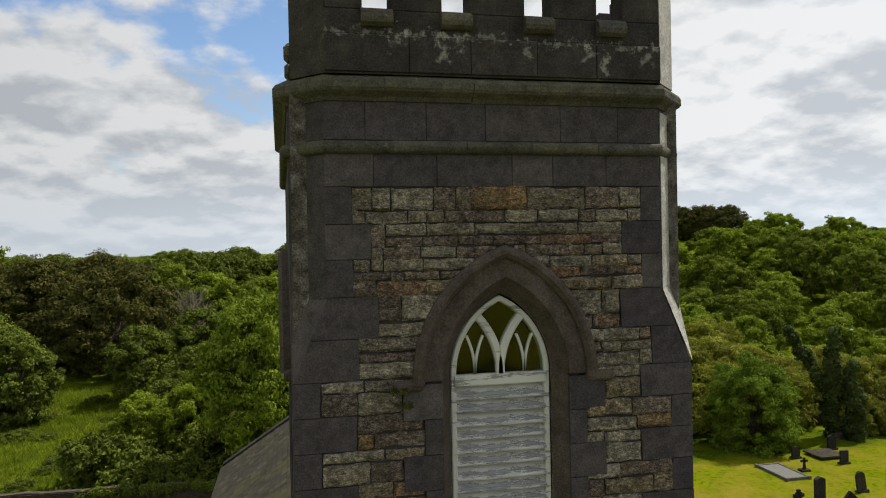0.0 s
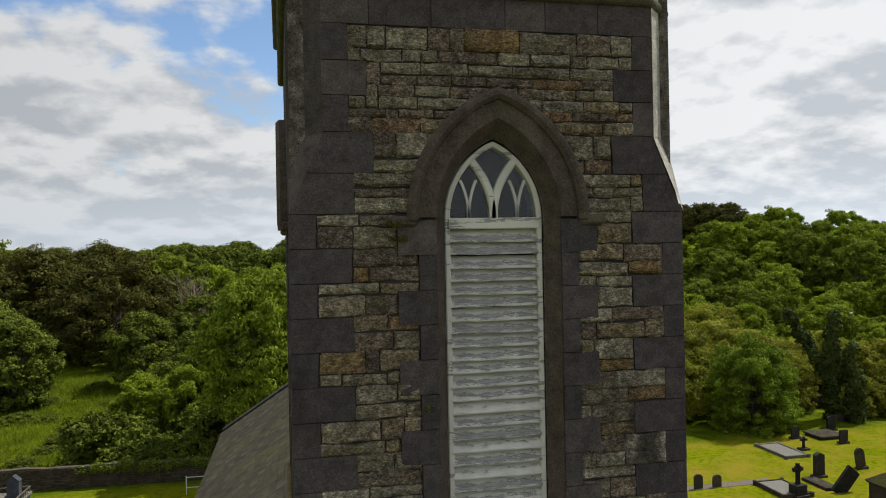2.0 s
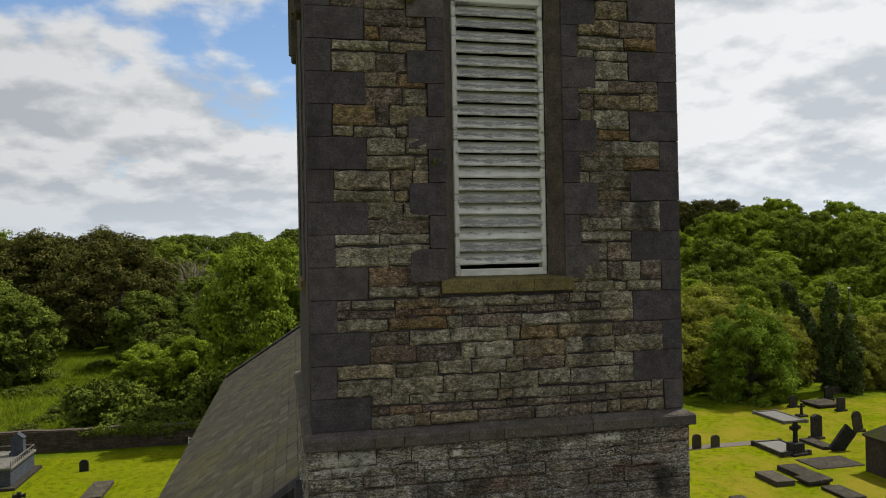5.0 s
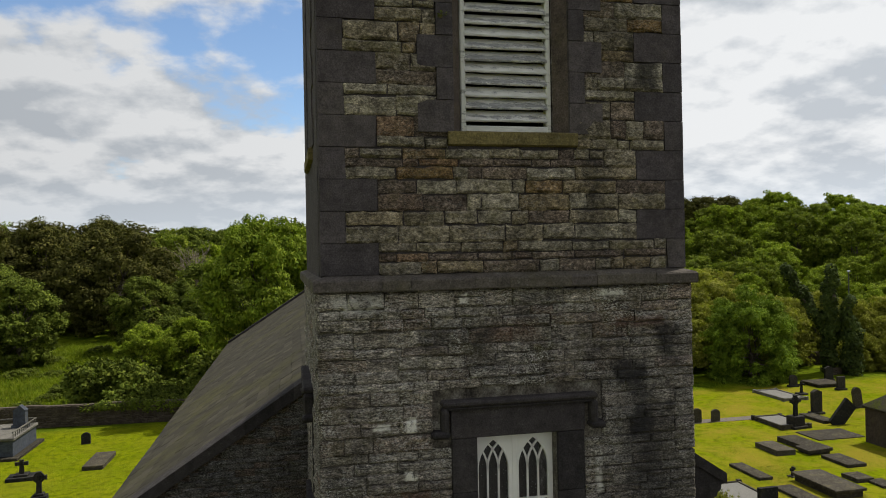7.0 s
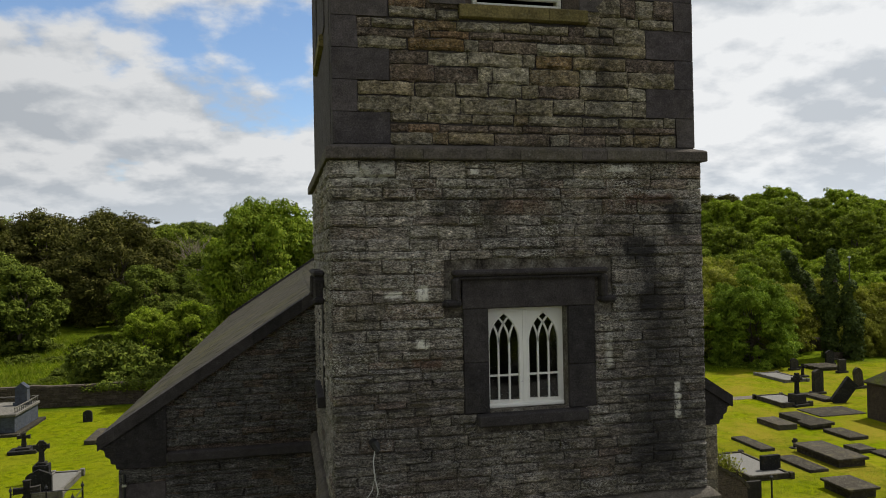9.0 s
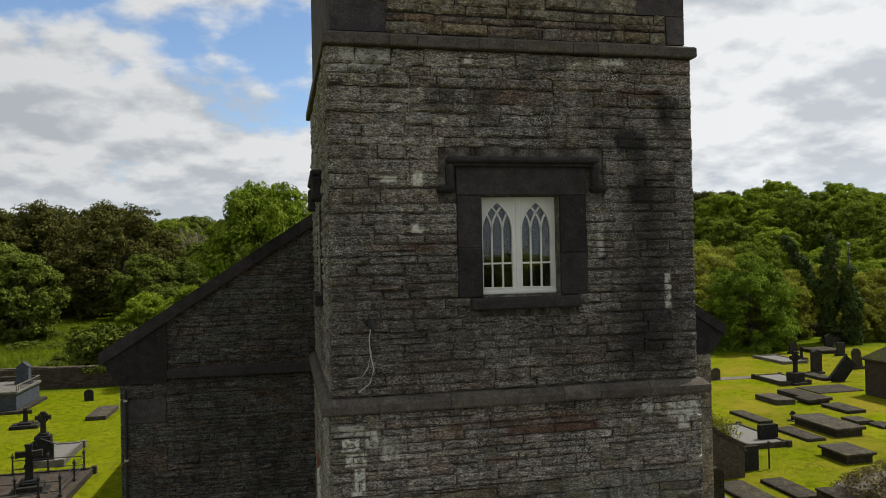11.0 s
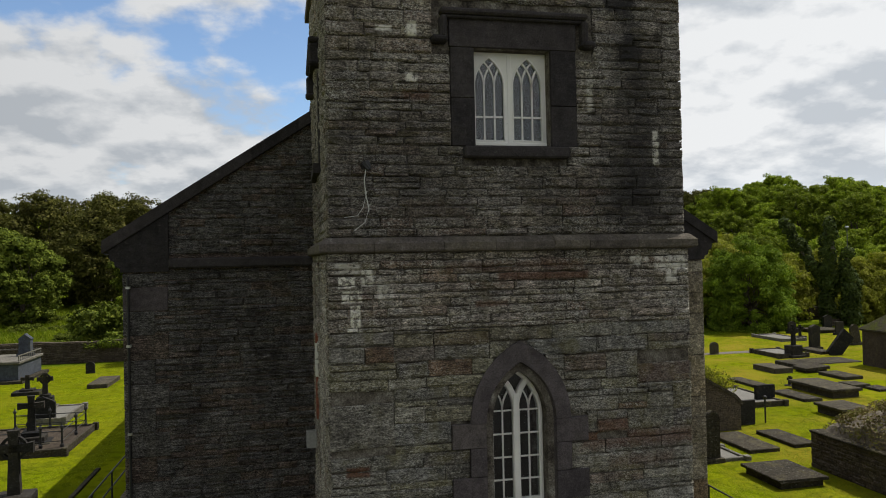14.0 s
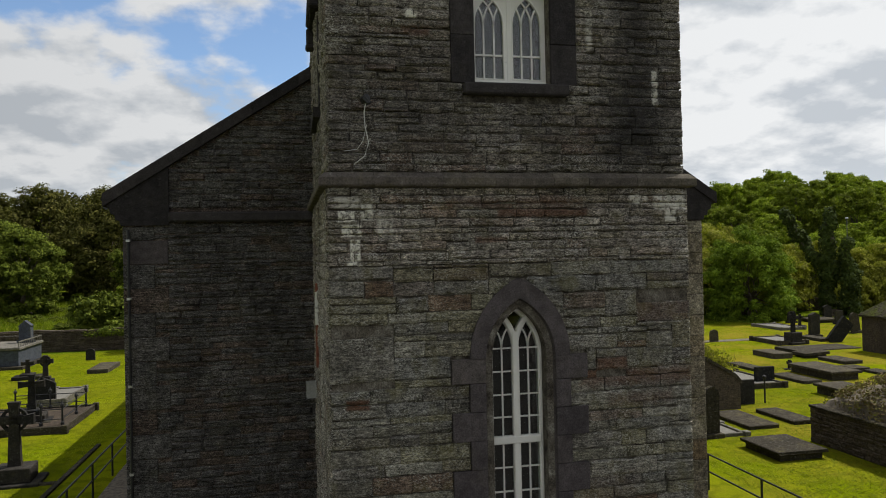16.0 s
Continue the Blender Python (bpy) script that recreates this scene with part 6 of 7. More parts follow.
# iron railing of the old plot
fence = thing("plot_railing", "low black cast-iron railing with urn-topped posts", "railing", (-13.4, 22.3, 0))
posts = [(-11.55, 20.75), (-12.3, 20.75), (-13.1, 20.75), (-14.4, 20.75), (-11.6, 22.7), (-11.65, 24.25), (-13.05, 24.25), (-14.4, 24.25)]
for px, py in posts:
    x, y = px + 13.4, py - 22.3
    p = mesh("post", Geo().tube([(x, y, 0.2), (x, y, 0.32), (x, y, 0.36), (x, y, 0.9)], [0.07, 0.07, 0.04, 0.035]), M_IRON, fence)
    mesh("finial", Geo().tube([(x, y, 0.9), (x, y, 0.95), (x, y, 1.02), (x, y, 1.06), (x, y, 1.14)], [0.03, 0.075, 0.06, 0.03, 0.01]), M_IRON, p)
for a, b in (((1.85, -1.55), (-1.0, -1.55)), ((1.85, -1.55), (1.75, 1.95)), ((1.75, 1.95), (-1.0, 1.95))):
    mesh("rail", Geo().tube([(a[0], a[1], 0.82), (b[0], b[1], 0.82)], 0.02, 6), M_IRON, fence)
    mesh("rail", Geo().tube([(a[0], a[1], 0.45), (b[0], b[1], 0.45)], 0.018, 6), M_IRON, fence)


# handrails along the paths on both sides of the nave
def handrail(x, ys, label, h=0.95):
    ob = thing("handrail", label, "railing", (x, ys[0], 0), group="path handrails")
    for y in ys:
        mesh("post", Geo().tube([(0, y - ys[0], -0.1), (0, y - ys[0], h)], 0.028), M_IRON, ob)
    for z in (h, h * 0.52):
        mesh("rail", Geo().tube([(0, -0.3, z), (0, ys[-1] - ys[0] + 0.1, z)], 0.024), M_IRON, ob)
    return ob


handrail(-8.22, [5.4, 7.6, 9.8, 12.0, 14.1, 16.2, 18.3], "black tubular handrail beside the nave path")
handrail(7.85, [0.0, 2.1, 4.2, 6.1, 8.3], "black tubular handrail at the churchyard path")
g = Geo()
g.box(-8.1, NL, -3, 28, -0.2, 0.02)
tagged(mesh("path", g, M_EARTH), "worn brown earth path along the nave wall", "path", kind="structure")
for i in range(16):
    y0 = -2 + i * 1.25
    k = mesh("kerb_stone", Geo().box(-9.65, -9.5, y0, y0 + 1.23, -0.1, 0.07, 0.015), M_SLAB)
    tagged(k, "low stone kerb edging the churchyard path", "kerb", group="path kerbs")
for i in range(6):
    k = mesh("kerb_stone", Geo().box(-9.65 - (i + 1) * 1.0, -9.65 - i * 1.0, 13.6, 13.75, -0.1, 0.07, 0.015), M_SLAB)
    tagged(k, "low stone kerb edging the churchyard path", "kerb", group="path kerbs")


# burial vaults
def earth_mound(name, x0, x1, y0, y1, z0, h, parent, mat, seed, n=26):
    g = Geo()
    for j in range(n + 1):
        for i in range(n + 1):
            u, v = i / n, j / n
            x, y = x0 + (x1 - x0) * u, y0 + (y1 - y0) * v
            e = min(1.0, 3 * min(u, 1 - u)) ** 0.45 * min(1.0, 3.0 * min(v, 1 - v)) ** 0.45
            z = z0 + h * e * (0.8 + 0.35 * noise.noise((x * 0.8, y * 0.8, seed))) + 0.10 * noise.noise((x * 4, y * 4, seed)) * (0.3 + e)
            g.v.append((x, y, z))
    g.f = [(j * (n + 1) + i, j * (n + 1) + i + 1, (j + 1) * (n + 1) + i + 1, (j + 1) * (n + 1) + i) for j in range(n) for i in range(n)]
    return mesh(name, g, mat, parent, recalc=False)


vault = thing("burial_vault", "low stone burial vault heaped with earth and dead growth", "tomb")
mesh("wall", Geo().box(13.75, 19.2, 6.0, 6.35, -0.1, 1.1, 0.02), M_VAULT, vault)
mesh("wall", Geo().box(13.75, 14.1, 6.35, 11.7, -0.1, 1.15, 0.02), M_VAULT, vault)
mesh("wall", Geo().box(14.1, 19.2, 11.35, 11.7, -0.1, 1.15, 0.02), M_VAULT, vault)
rw = random.Random(44)
lay(coursed(6.0, 11.7, courses_between(0.0, 1.14, 0.12, 0.22, rw), (), (0.25, 0.6), rw, 0.1), 0.0, 0.03, rw, M_VAULT, vault, "stone", 60, (9, 1), "rough vault stones", put=lambda x, y, z: (13.75 + y, x, z))
lay(coursed(13.75, 19.2, courses_between(0.0, 1.1, 0.12, 0.22, rw), (), (0.25, 0.6), rw, 0.1), 6.0, 0.03, rw, M_VAULT, vault, "stone", 0, (9, 1), "rough vault stones")
for y0 in (6.3, 7.65, 9.0, 10.35):
    mesh("coping_stone", Geo().box(13.66, 14.2, y0, y0 + 1.34, 1.14, 1.22, 0.02), M_SLAB, vault)
earth_mound("mound", 13.95, 19.6, 6.1, 11.6, 1.16, 1.55, vault, M_EARTH, 3.3)


gv = thing("gabled_vault", "dark stone vault with a sloping gable beside the nave", "tomb")
o = [(10.5, -0.1), (14.55, -0.1), (14.55, 1.05), (14.3, 1.3), (13.0, 2.05), (12.5, 2.15), (10.5, 2.15)]
mesh("gable_wall", Geo().prism(o, 16.6, 17.0), M_VAULT, gv)
mesh("vault_body", Geo().prism([(x - 0.05 if x > 12 else x, z - 0.05) for x, z in o], 17.0, 19.5), M_FIELDWALL, gv)
mesh("coping_stone", Geo().ribbon([(14.62, 1.02), (14.32, 1.36), (13.0, 2.1), (12.0, 2.2)], 0.12, 16.55, 17.05), M_SLAB, gv)

hut = thing("stone_mausoleum", "small dark stone mausoleum with a mossy pitched roof", "mausoleum")
hx0, hx1, hy0, hy1 = 31.2, 34.6, 25.5, 28.6
g = Geo()
g.box(hx0, hx1, hy0, hy1, -0.1, 2.25, 0.02)
mesh("wall", g, M_FIELDWALL, hut)
g = Geo()
ym = (hy0 + hy1) / 2
g.add([(hx0 - 0.15, hy0 - 0.15, 2.22), (hx1 + 0.15, hy0 - 0.15, 2.22), (hx1 + 0.15, hy1 + 0.15, 2.22), (hx0 - 0.15, hy1 + 0.15, 2.22), (hx0 + 0.8, ym, 3.35), (hx1 - 0.8, ym, 3.35)], [(0, 1, 5, 4), (1, 2, 5), (2, 3, 4, 5), (3, 0, 4), (3, 2, 1, 0)])
mesh("roof", g, M_MOSSROOF, hut, "mossy pitched roof")
mesh("eaves_stone", Geo().box(hx0 - 0.12, hx1 + 0.12, hy0 - 0.12, hy1 + 0.12, 2.1, 2.22, 0.03), M_SLAB, hut)

# gravel path across the graves
g = Geo().box(19.0, 30.0, 35.4, 36.3, -0.1, 0.02)
tagged(mesh("gravel_path", g, M_EARTH), "narrow pale gravel path across the grass", "path", kind="structure")

def leaf_cloud(g, centre, radii, count, size, rng, flat=0.25, lower=-0.35, inner=0.72):
    """Small leaves, each a blade of three corners, strewn over an ellipsoid's shell."""
    if count < 1:
        return
    r = np.random.RandomState(rng.getrandbits(31))
    u, a = r.uniform(lower, 1.0, count), r.uniform(0, math.tau, count)
    s = np.sqrt(np.maximum(0.0, 1 - u * u))
    out = np.stack([s * np.cos(a), s * np.sin(a), u], 1)
    p = np.array(centre) + out * np.array(radii) * r.uniform(inner, 1.06, (count, 1))
    nrm = out + r.normal(0, 0.36, (count, 3)) + np.array((0, 0, flat))
    nrm /= np.linalg.norm(nrm, axis=1, keepdims=True) + 1e-6
    t = np.cross(nrm, r.normal(0, 1, (count, 3)))
    t /= np.linalg.norm(t, axis=1, keepdims=True) + 1e-6
    q = np.cross(nrm, t)
    w = size * r.uniform(0.6, 1.35, (count, 1))
    v = np.stack([p + t * w, p - t * w * 0.7 + q * w * 0.58, p - t * w * 0.7 - q * w * 0.58], 1).reshape(-1, 3)
    n = len(g.v)
    g.v += list(map(tuple, v.tolist()))
    g.f += [(n + 3 * i, n + 3 * i + 1, n + 3 * i + 2) for i in range(count)]


# boundary walls
def field_wall(name, a, b, h, label, seed):
    a, b = Vector(a), Vector(b)
    ln_ = (b - a).length
    d = (b - a).normalized()
    nrm = Vector((-d.y, d.x))
    rr = random.Random(seed)
    ob = thing(name, label, "wall", kind="structure")
    g = Geo()
    n = int(ln_ / 1.2)
    rings = []
    for i in range(n + 1):
        p = a + d * (ln_ * i / n)
        top = h + 0.12 * noise.noise((p.x * 0.5, p.y * 0.5, seed))
        zz = ground_height(p.x, p.y)
        q = [p + nrm * 0.22, p - nrm * 0.22]
        rings.append([(q[1].x, q[1].y, zz - 0.2), (q[1].x, q[1].y, zz + top), (q[0].x, q[0].y, zz + top), (q[0].x, q[0].y, zz - 0.2)])
    g.loft(rings)
    core = mesh("core", g, M_FIELDWALL, ob)
    cs = courses_between(0.0, h - 0.05, 0.12, 0.24, rr)
    rects = coursed(0, ln_, cs, (), (0.3, 0.7), rr, 0.1)

    def put(x, y, z):
        p = a + d * x + nrm * (y - 0.22)
        return (p.x, p.y, z + ground_height(p.x, p.y))
    lay(rects, 0.0, 0.04, rr, M_FIELDWALL, core, "stone", 0, (0, 0), "rough field stones", put=put, gap=0.012)
    return ob


field_wall("wall_north_boundary", (-60, 49.5), (2, 46.2), 1.55, "old rubble boundary wall, partly overgrown", 9)
field_wall("wall_east_boundary", (36, 52.5), (75, 54.5), 1.3, "old rubble boundary wall under trees", 19)
field_wall("wall_ruin", (45.6, 48.3), (51, 49.6), 0.6, "ruined low wall of reddish rubble", 29)
# ivy that hangs over the boundary wall
g = Geo()
rv = random.Random(15)
for _ in range(120):
    x = rv.uniform(-17.5, -4.0)
    y = 49.5 - (x + 60) * 3.3 / 62
    leaf_cloud(g, (x, y - 0.15, ground_height(x, y) + 1.55 - abs(rv.gauss(0, 0.3))), (0.5, 0.35, 0.3), 60, 0.09, rv, lower=-0.7)
tagged(mesh("ivy_growth", g, M_LEAFSHADED, recalc=False), "ragged ivy trailing over the boundary wall", "ivy", kind="stuff")
gate = thing("iron_gate", "small white-painted gate frame by the nave", "gate", (-9.8, 43.5, 0))
for x in (0, 1.9):
    mesh("post", Geo().tube([(x, 0, -0.1), (x, 0, 1.3)], 0.04), M_CABLE, gate)
for z in (0.5, 1.2):
    mesh("rail", Geo().tube([(0, 0, z), (1.9, 0, z)], 0.03), M_CABLE, gate)

# ---- trees ----
def limb(g, a, b, r0, r1, rng, n=5):
    a, b = Vector(a), Vector(b)
    pts = []
    for i in range(n + 1):
        t = i / n
        p = a.lerp(b, t)
        if 0 < i < n:
            p += Vector((rng.gauss(0, 1), rng.gauss(0, 1), rng.gauss(0, 0.5))) * (b - a).length * 0.04
        pts.append(tuple(p))
    g.tube(pts, [r0 + (r1 - r0) * i / n for i in range(n + 1)], 6)


def make_tree(name, label, height, radius, mat, seed, leaves=11000, size=0.26, bottom=0.25, lobes=38, shape=1.0):
    """A broad-leaved tree: tapered trunk and limbs, and a crown of many leaf clumps in uneven lobes."""
    rng = random.Random(seed)
    ob = thing(name, label, "tree", (0, 0, -60))
    zc = height * (bottom + (1 - bottom) * 0.48)
    rz = height * (1 - bottom) * 0.5
    wood, crown = Geo(), Geo()
    limb(wood, (0, 0, -0.4), (rng.uniform(-.2, .2), rng.uniform(-.2, .2), zc), height * 0.035, height * 0.016, rng, 6)
    cl = []
    for i in range(lobes):
        u = 1 - 1.75 * (i + 0.5) / lobes
        a = i * 2.39996 + rng.uniform(-.4, .4)
        s = math.sqrt(max(0.0, 1 - abs(u) ** (2 * shape)))
        k = rng.uniform(0.66, 1.0)
        c = (s * math.cos(a) * radius * k, s * math.sin(a) * radius * k, zc + u * rz * rng.uniform(0.72, 0.95))
        r = radius * rng.uniform(0.18, 0.36)
        cl.append((c, r))
        if i % 3 == 0:
            limb(wood, (0, 0, zc * rng.uniform(0.55, 0.9)), tuple(0.55 * v if j < 2 else v - 0.3 * r for j, v in enumerate(c)), height * 0.009, 0.02, rng)
    # each lobe is a shaded inner mass with smaller clumps of leaves over its upper side
    tot = sum(r * r for _, r in cl)
    for c, r in cl:
        n = leaves * r * r / tot
        leaf_cloud(crown, c, (r * 0.8, r * 0.8, r * 0.62), int(n * 0.30), size * 1.6, rng, lower=-0.6, inner=0.35)
        clumps = 8
        for k in range(clumps):
            u, a = rng.uniform(-0.25, 1.0), rng.uniform(0, math.tau)
            s = math.sqrt(max(0.0, 1 - u * u))
            d = rng.uniform(0.62, 0.95) * r
            q = r * rng.uniform(0.32, 0.55)
            leaf_cloud(crown, (c[0] + s * math.cos(a) * d, c[1] + s * math.sin(a) * d, c[2] + u * d * 0.8), (q, q, q * 0.7), int(n * 0.64 / clumps), size, rng, lower=-0.15, inner=0.7)
    # sprays that stand out of the outline
    for _ in range(26):
        c, r = rng.choice(cl)
        leaf_cloud(crown, (c[0] * 1.15, c[1] * 1.15, c[2] + r * 0.6), (r * 0.36, r * 0.36, r * 0.34), int(leaves * 0.08 / 26), size * 0.9, rng, inner=0.2)
    mesh("trunk", wood, M_BARK, ob, recalc=False)
    mesh("crown", crown, mat, ob, recalc=False)
    return ob


def plant(proto, x, y, scale=1.0, zs=1.0, turn=None, label="", group=""):
    """A copy of the tree at (x, y) on the ground."""
    t = turn if turn is not None else (x * 37 + y * 91) % 360
    ob = copy_thing(proto, pose(x, y, ground_height(x, y) - 0.1, 0, 0, t) @ Matrix.Diagonal((scale, scale, scale * zs, 1)))
    return tagged(ob, label, group=group)


ash = make_tree("ash_tree", "broad fresh-green tree in full leaf", 13.5, 5.2, M_LEAFASH, 1, 64000, 0.12, 0.10, 60)
oak = make_tree("oak_tree", "large dark olive-green tree with a domed crown", 17.0, 8.0, M_LEAFDARK, 2, 44000, 0.19, -0.12, 72)
beech = make_tree("beech_tree", "mid-green woodland tree with a rounded crown", 13.0, 5.6, M_LEAFMID, 3, 25000, 0.2, -0.06, 48)
lime = make_tree("lime_tree", "leafy green woodland tree with layered lobes", 13.0, 5.4, M_LEAF, 4, 25000, 0.195, -0.04, 48)
hazel = make_tree("hazel_tree", "small deep-green tree with a rounded leafy crown", 13.0, 5.2, M_LEAFSHADED, 14, 30000, 0.17, -0.16, 60)
bush = make_tree("bush", "dense rounded green bush reaching the ground", 8.0, 4.0, M_BUSH, 5, 80000, 0.085, -0.30, 80)
shrub = make_tree("shrub", "yellow-green spreading willow shrub", 6.0, 4.0, M_SHRUB, 6, 22000, 0.11, -0.22, 50)
bramble = make_tree("bramble_bush", "low tangled bramble and hedge growth", 3.0, 2.8, M_LEAFSHADED, 7, 8000, 0.13, -0.22, 26)

plant(ash, -4.75, 50.0, 0.88, 1.30)
plant(ash, -0.5, 54.0, 0.85, 1.1)
for x, y, s, z in ((-38.5, 108.0, 1.0, 1.02), (-27.5, 101.0, 0.98, 0.98), (-49.0, 112.0, 1.0, 1.0), (-33.0, 118.0, 1.05, 1.0), (-58, 118, 1.0, 1.0)):
    plant(oak, x, y, s, z, group="trees along the field")
for x, y, s, z in ((-30.5, 73.0, 0.74, 1.0), (-34.5, 77.0, 0.82, 1.0), (-38.0, 84.0, 0.95, 0.95)):
    plant(hazel, x, y, s, z, group="trees along the field")
for x, y, s, z in ((-15.2, 57.5, 0.46, 1.05), (-11.8, 58.0, 0.50, 1.05), (-13.9, 62.5, 0.50, 1.0), (-9.0, 60.5, 0.55, 1.0), (-12.0, 70.0, 0.62, 1.0), (-19.8, 81.0, 0.72, 1.0), (-13.5, 86.0, 0.85, 1.0), (-6.5, 74.0, 0.85, 1.0), (1.0, 80.0, 1.1, 1.0), (-8.5, 92.0, 0.9, 1.0)):
    plant(hazel if y > 59 else lime, x, y, s, z, group="trees along the field")
rt = random.Random(8)
for k in range(18):
    x = -16.3 + k * 0.95 + rt.uniform(-.6, .6)
    plant(bramble, x, 49.8 + rt.uniform(0, 5.5) + (1.5 if k < 3 else 0), rt.uniform(0.55, 0.95), rt.uniform(0.7, 1.0), group="hedge along the boundary wall")
for x, y, s_ in ((-17.2, 53.0, 1.15), (-16.2, 54.0, 0.95), (-9.5, 55.5, 1.1), (-7.2, 54.0, 1.2)):
    plant(bramble, x, y, s_, 1.15, group="hedge along the boundary wall")
for k in range(6):
    plant(shrub, -15.5 + k * 2.0 + rt.uniform(-1, 1), 63 + rt.uniform(0, 7), rt.uniform(0.5, 0.75), rt.uniform(0.8, 1.1), group="hedge along the boundary wall")
for k in range(34):
    x, y = rt.uniform(-42, -15), rt.uniform(50, 84)
    plant(bramble, x, y, rt.uniform(0.25, 0.6), rt.uniform(0.45, 0.8), group="rough growth in the field")
# woods behind the field
for row, (d, n) in enumerate(((140, 9), (158, 10), (176, 11))):
    for k in range(n):
        b = radians(-21 + 24 * (k + rt.uniform(-.2, .2)) / (n - 1))
        proto = rt.choice((beech, lime, hazel, beech))
        plant(proto, -2.6 + d * math.sin(b), -8 + d * math.cos(b), rt.uniform(1.05, 1.24) * (0.98, 1.04, 1.16)[row], rt.uniform(0.9, 1.1), group="woods behind the field")
# the bushes and woods east of the graves
plant(bush, 37.7, 48.6, 0.90, 1.16)
for x, y, s in ((50.5, 50.5, 0.55), (53.0, 49.0, 0.5), (56.0, 49.5, 0.6), (54.0, 52.5, 0.75), (43.0, 54.5, 0.8), (44.5, 55.0, 1.0), (41.0, 54.5, 0.95)):
    plant(shrub, x, y, s, 1.1, group="shrubs at the churchyard edge")
for x, y, s in ((31.0, 53.5, 1.0), (35.0, 58.0, 1.25), (39.5, 58.0, 1.2), (43.0, 57.0, 1.1), (47.5, 58.0, 0.9), (54.0, 54.0, 0.9), (57.0, 52.0, 1.0), (52.0, 57.0, 1.0), (60.5, 53.0, 0.9), (30.0, 60.0, 1.3), (36.0, 66.0, 1.4), (44.0, 66.0, 1.3)):
    plant(shrub, x, y, s, 1.1, group="shrubs at the churchyard edge")
for d in (92, 104, 116, 128, 142, 156, 170, 184):
    f = 0.52 + 0.42 * smooth01(90, 160, d)
    n = max(4, int(d * radians(20) / 8.5))
    for k in range(n):
        b = radians(28.5 + 19 * (k + 0.5 + rt.uniform(-.3, .3)) / n)
        proto = rt.choice((lime, beech, lime, lime, lime, beech))
        plant(proto, -2.6 + d * math.sin(b), -8 + d * math.cos(b), f * rt.uniform(0.9, 1.12) * (0.75 if proto is oak else 1.0), rt.uniform(0.9, 1.1), group="woods on the hillside")
for k in range(6):
    b = radians(29.5 + k * 0.9)
    plant(oak, -2.6 + 330 * math.sin(b), -8 + 330 * math.cos(b), 1.0, 0.9, group="distant trees")


def ivy_tree(x, y, label, seed, limbs):
    """A dead trunk and its stubs, wrapped all over in ivy; each limb is (start, end, thickness at both)."""
    rng = random.Random(seed)
    ob = thing("ivy_clad_tree", label, "tree", (x, y, ground_height(x, y)))
    wood, ivy = Geo(), Geo()
    for a, e, r0, r1 in limbs:
        limb(wood, a, e, r0 * 0.28, r1 * 0.2, rng, 6)
        n = max(4, int((Vector(e) - Vector(a)).length / 0.55))
        for i in range(n + 1):
            t = i / n
            r = r0 + (r1 - r0) * t
            r *= rng.uniform(0.8, 1.15)
            c = Vector(a).lerp(Vector(e), t) + Vector((rng.gauss(0, .16), rng.gauss(0, .16), 0))
            leaf_cloud(ivy, tuple(c), (r, r, 0.55 + 0.2 * r), int(420 * r), 0.15, rng, lower=-0.8)
    mesh("trunk", wood, M_BARK, ob, recalc=False)
    mesh("ivy", ivy, M_IVY, ob, "dense dark ivy", recalc=False)
    return ob


ivy_tree(46.6, 49.4, "tall dead tree wrapped in dark ivy with two antler-like limbs", 61,
         (((0, 0, 0.2), (0.1, 0, 4.8), 0.7, 0.8), ((0, 0, 4.6), (0.2, -0.2, 9.6), 0.8, 0.65), ((-0.1, 0.1, 4.0), (-1.8, 1.6, 7.6), 0.55, 0.55), ((-1.8, 1.6, 7.4), (-2.6, 2.3, 9.7), 0.6, 0.6)))
ivy_tree(47.7, 48.0, "stout dead trunk wrapped in dark trailing ivy", 62,
         (((0, 0, 0.2), (0, 0, 3.4), 0.95, 1.0), ((0, 0, 3.4), (-0.2, 0.15, 6.7), 0.95, 0.5)))

spr = thing("spruce_tree", "dark narrow spruce tip behind the broad tree", "tree", (-2.4, 58.5, ground_height(-2.4, 58.5)))
g, w = Geo(), Geo()
rs = random.Random(9)
limb(w, (0, 0, -0.3), (0, 0, 15.0), 0.22, 0.03, rs, 6)
for i in range(34):
    t = i / 33
    leaf_cloud(g, (0, 0, 2 + 12.9 * t), (2.4 * (1 - t) + 0.12, 2.4 * (1 - t) + 0.12, 0.3), int(240 * (1 - t) + 20), 0.15, rs, 0.1, -0.6)
mesh("trunk", w, M_BARK, spr, recalc=False)
mesh("crown", g, M_LEAFDARK, spr, recalc=False)

bare = thing("bare_tree", "half-dead tree with bare grey twigs", "tree", (-16.0, 95.0, ground_height(-16, 95)))
g = Geo()
rs = random.Random(12)
limb(g, (0, 0, -0.3), (0, 0, 9), 0.25, 0.12, rs, 6)
for i in range(46):
    a, e = rs.uniform(0, math.tau), rs.uniform(0.5, 1.2)
    b0 = Vector((0, 0, rs.uniform(5, 9)))
    e0 = b0 + Vector((math.cos(a) * 3.0 * rs.uniform(.4, 1), math.sin(a) * 3.0 * rs.uniform(.4, 1), 3.4 * e))
    limb(g, tuple(b0), tuple(e0), 0.07, 0.025, rs, 4)
    for _ in range(3):
        limb(g, tuple(b0.lerp(e0, rs.uniform(.5, .9))), tuple(e0 + Vector((rs.gauss(0, .8), rs.gauss(0, .8), rs.uniform(0, .9)))), 0.03, 0.012, rs, 3)
mesh("branch", g, M_TWIG, bare, recalc=False)

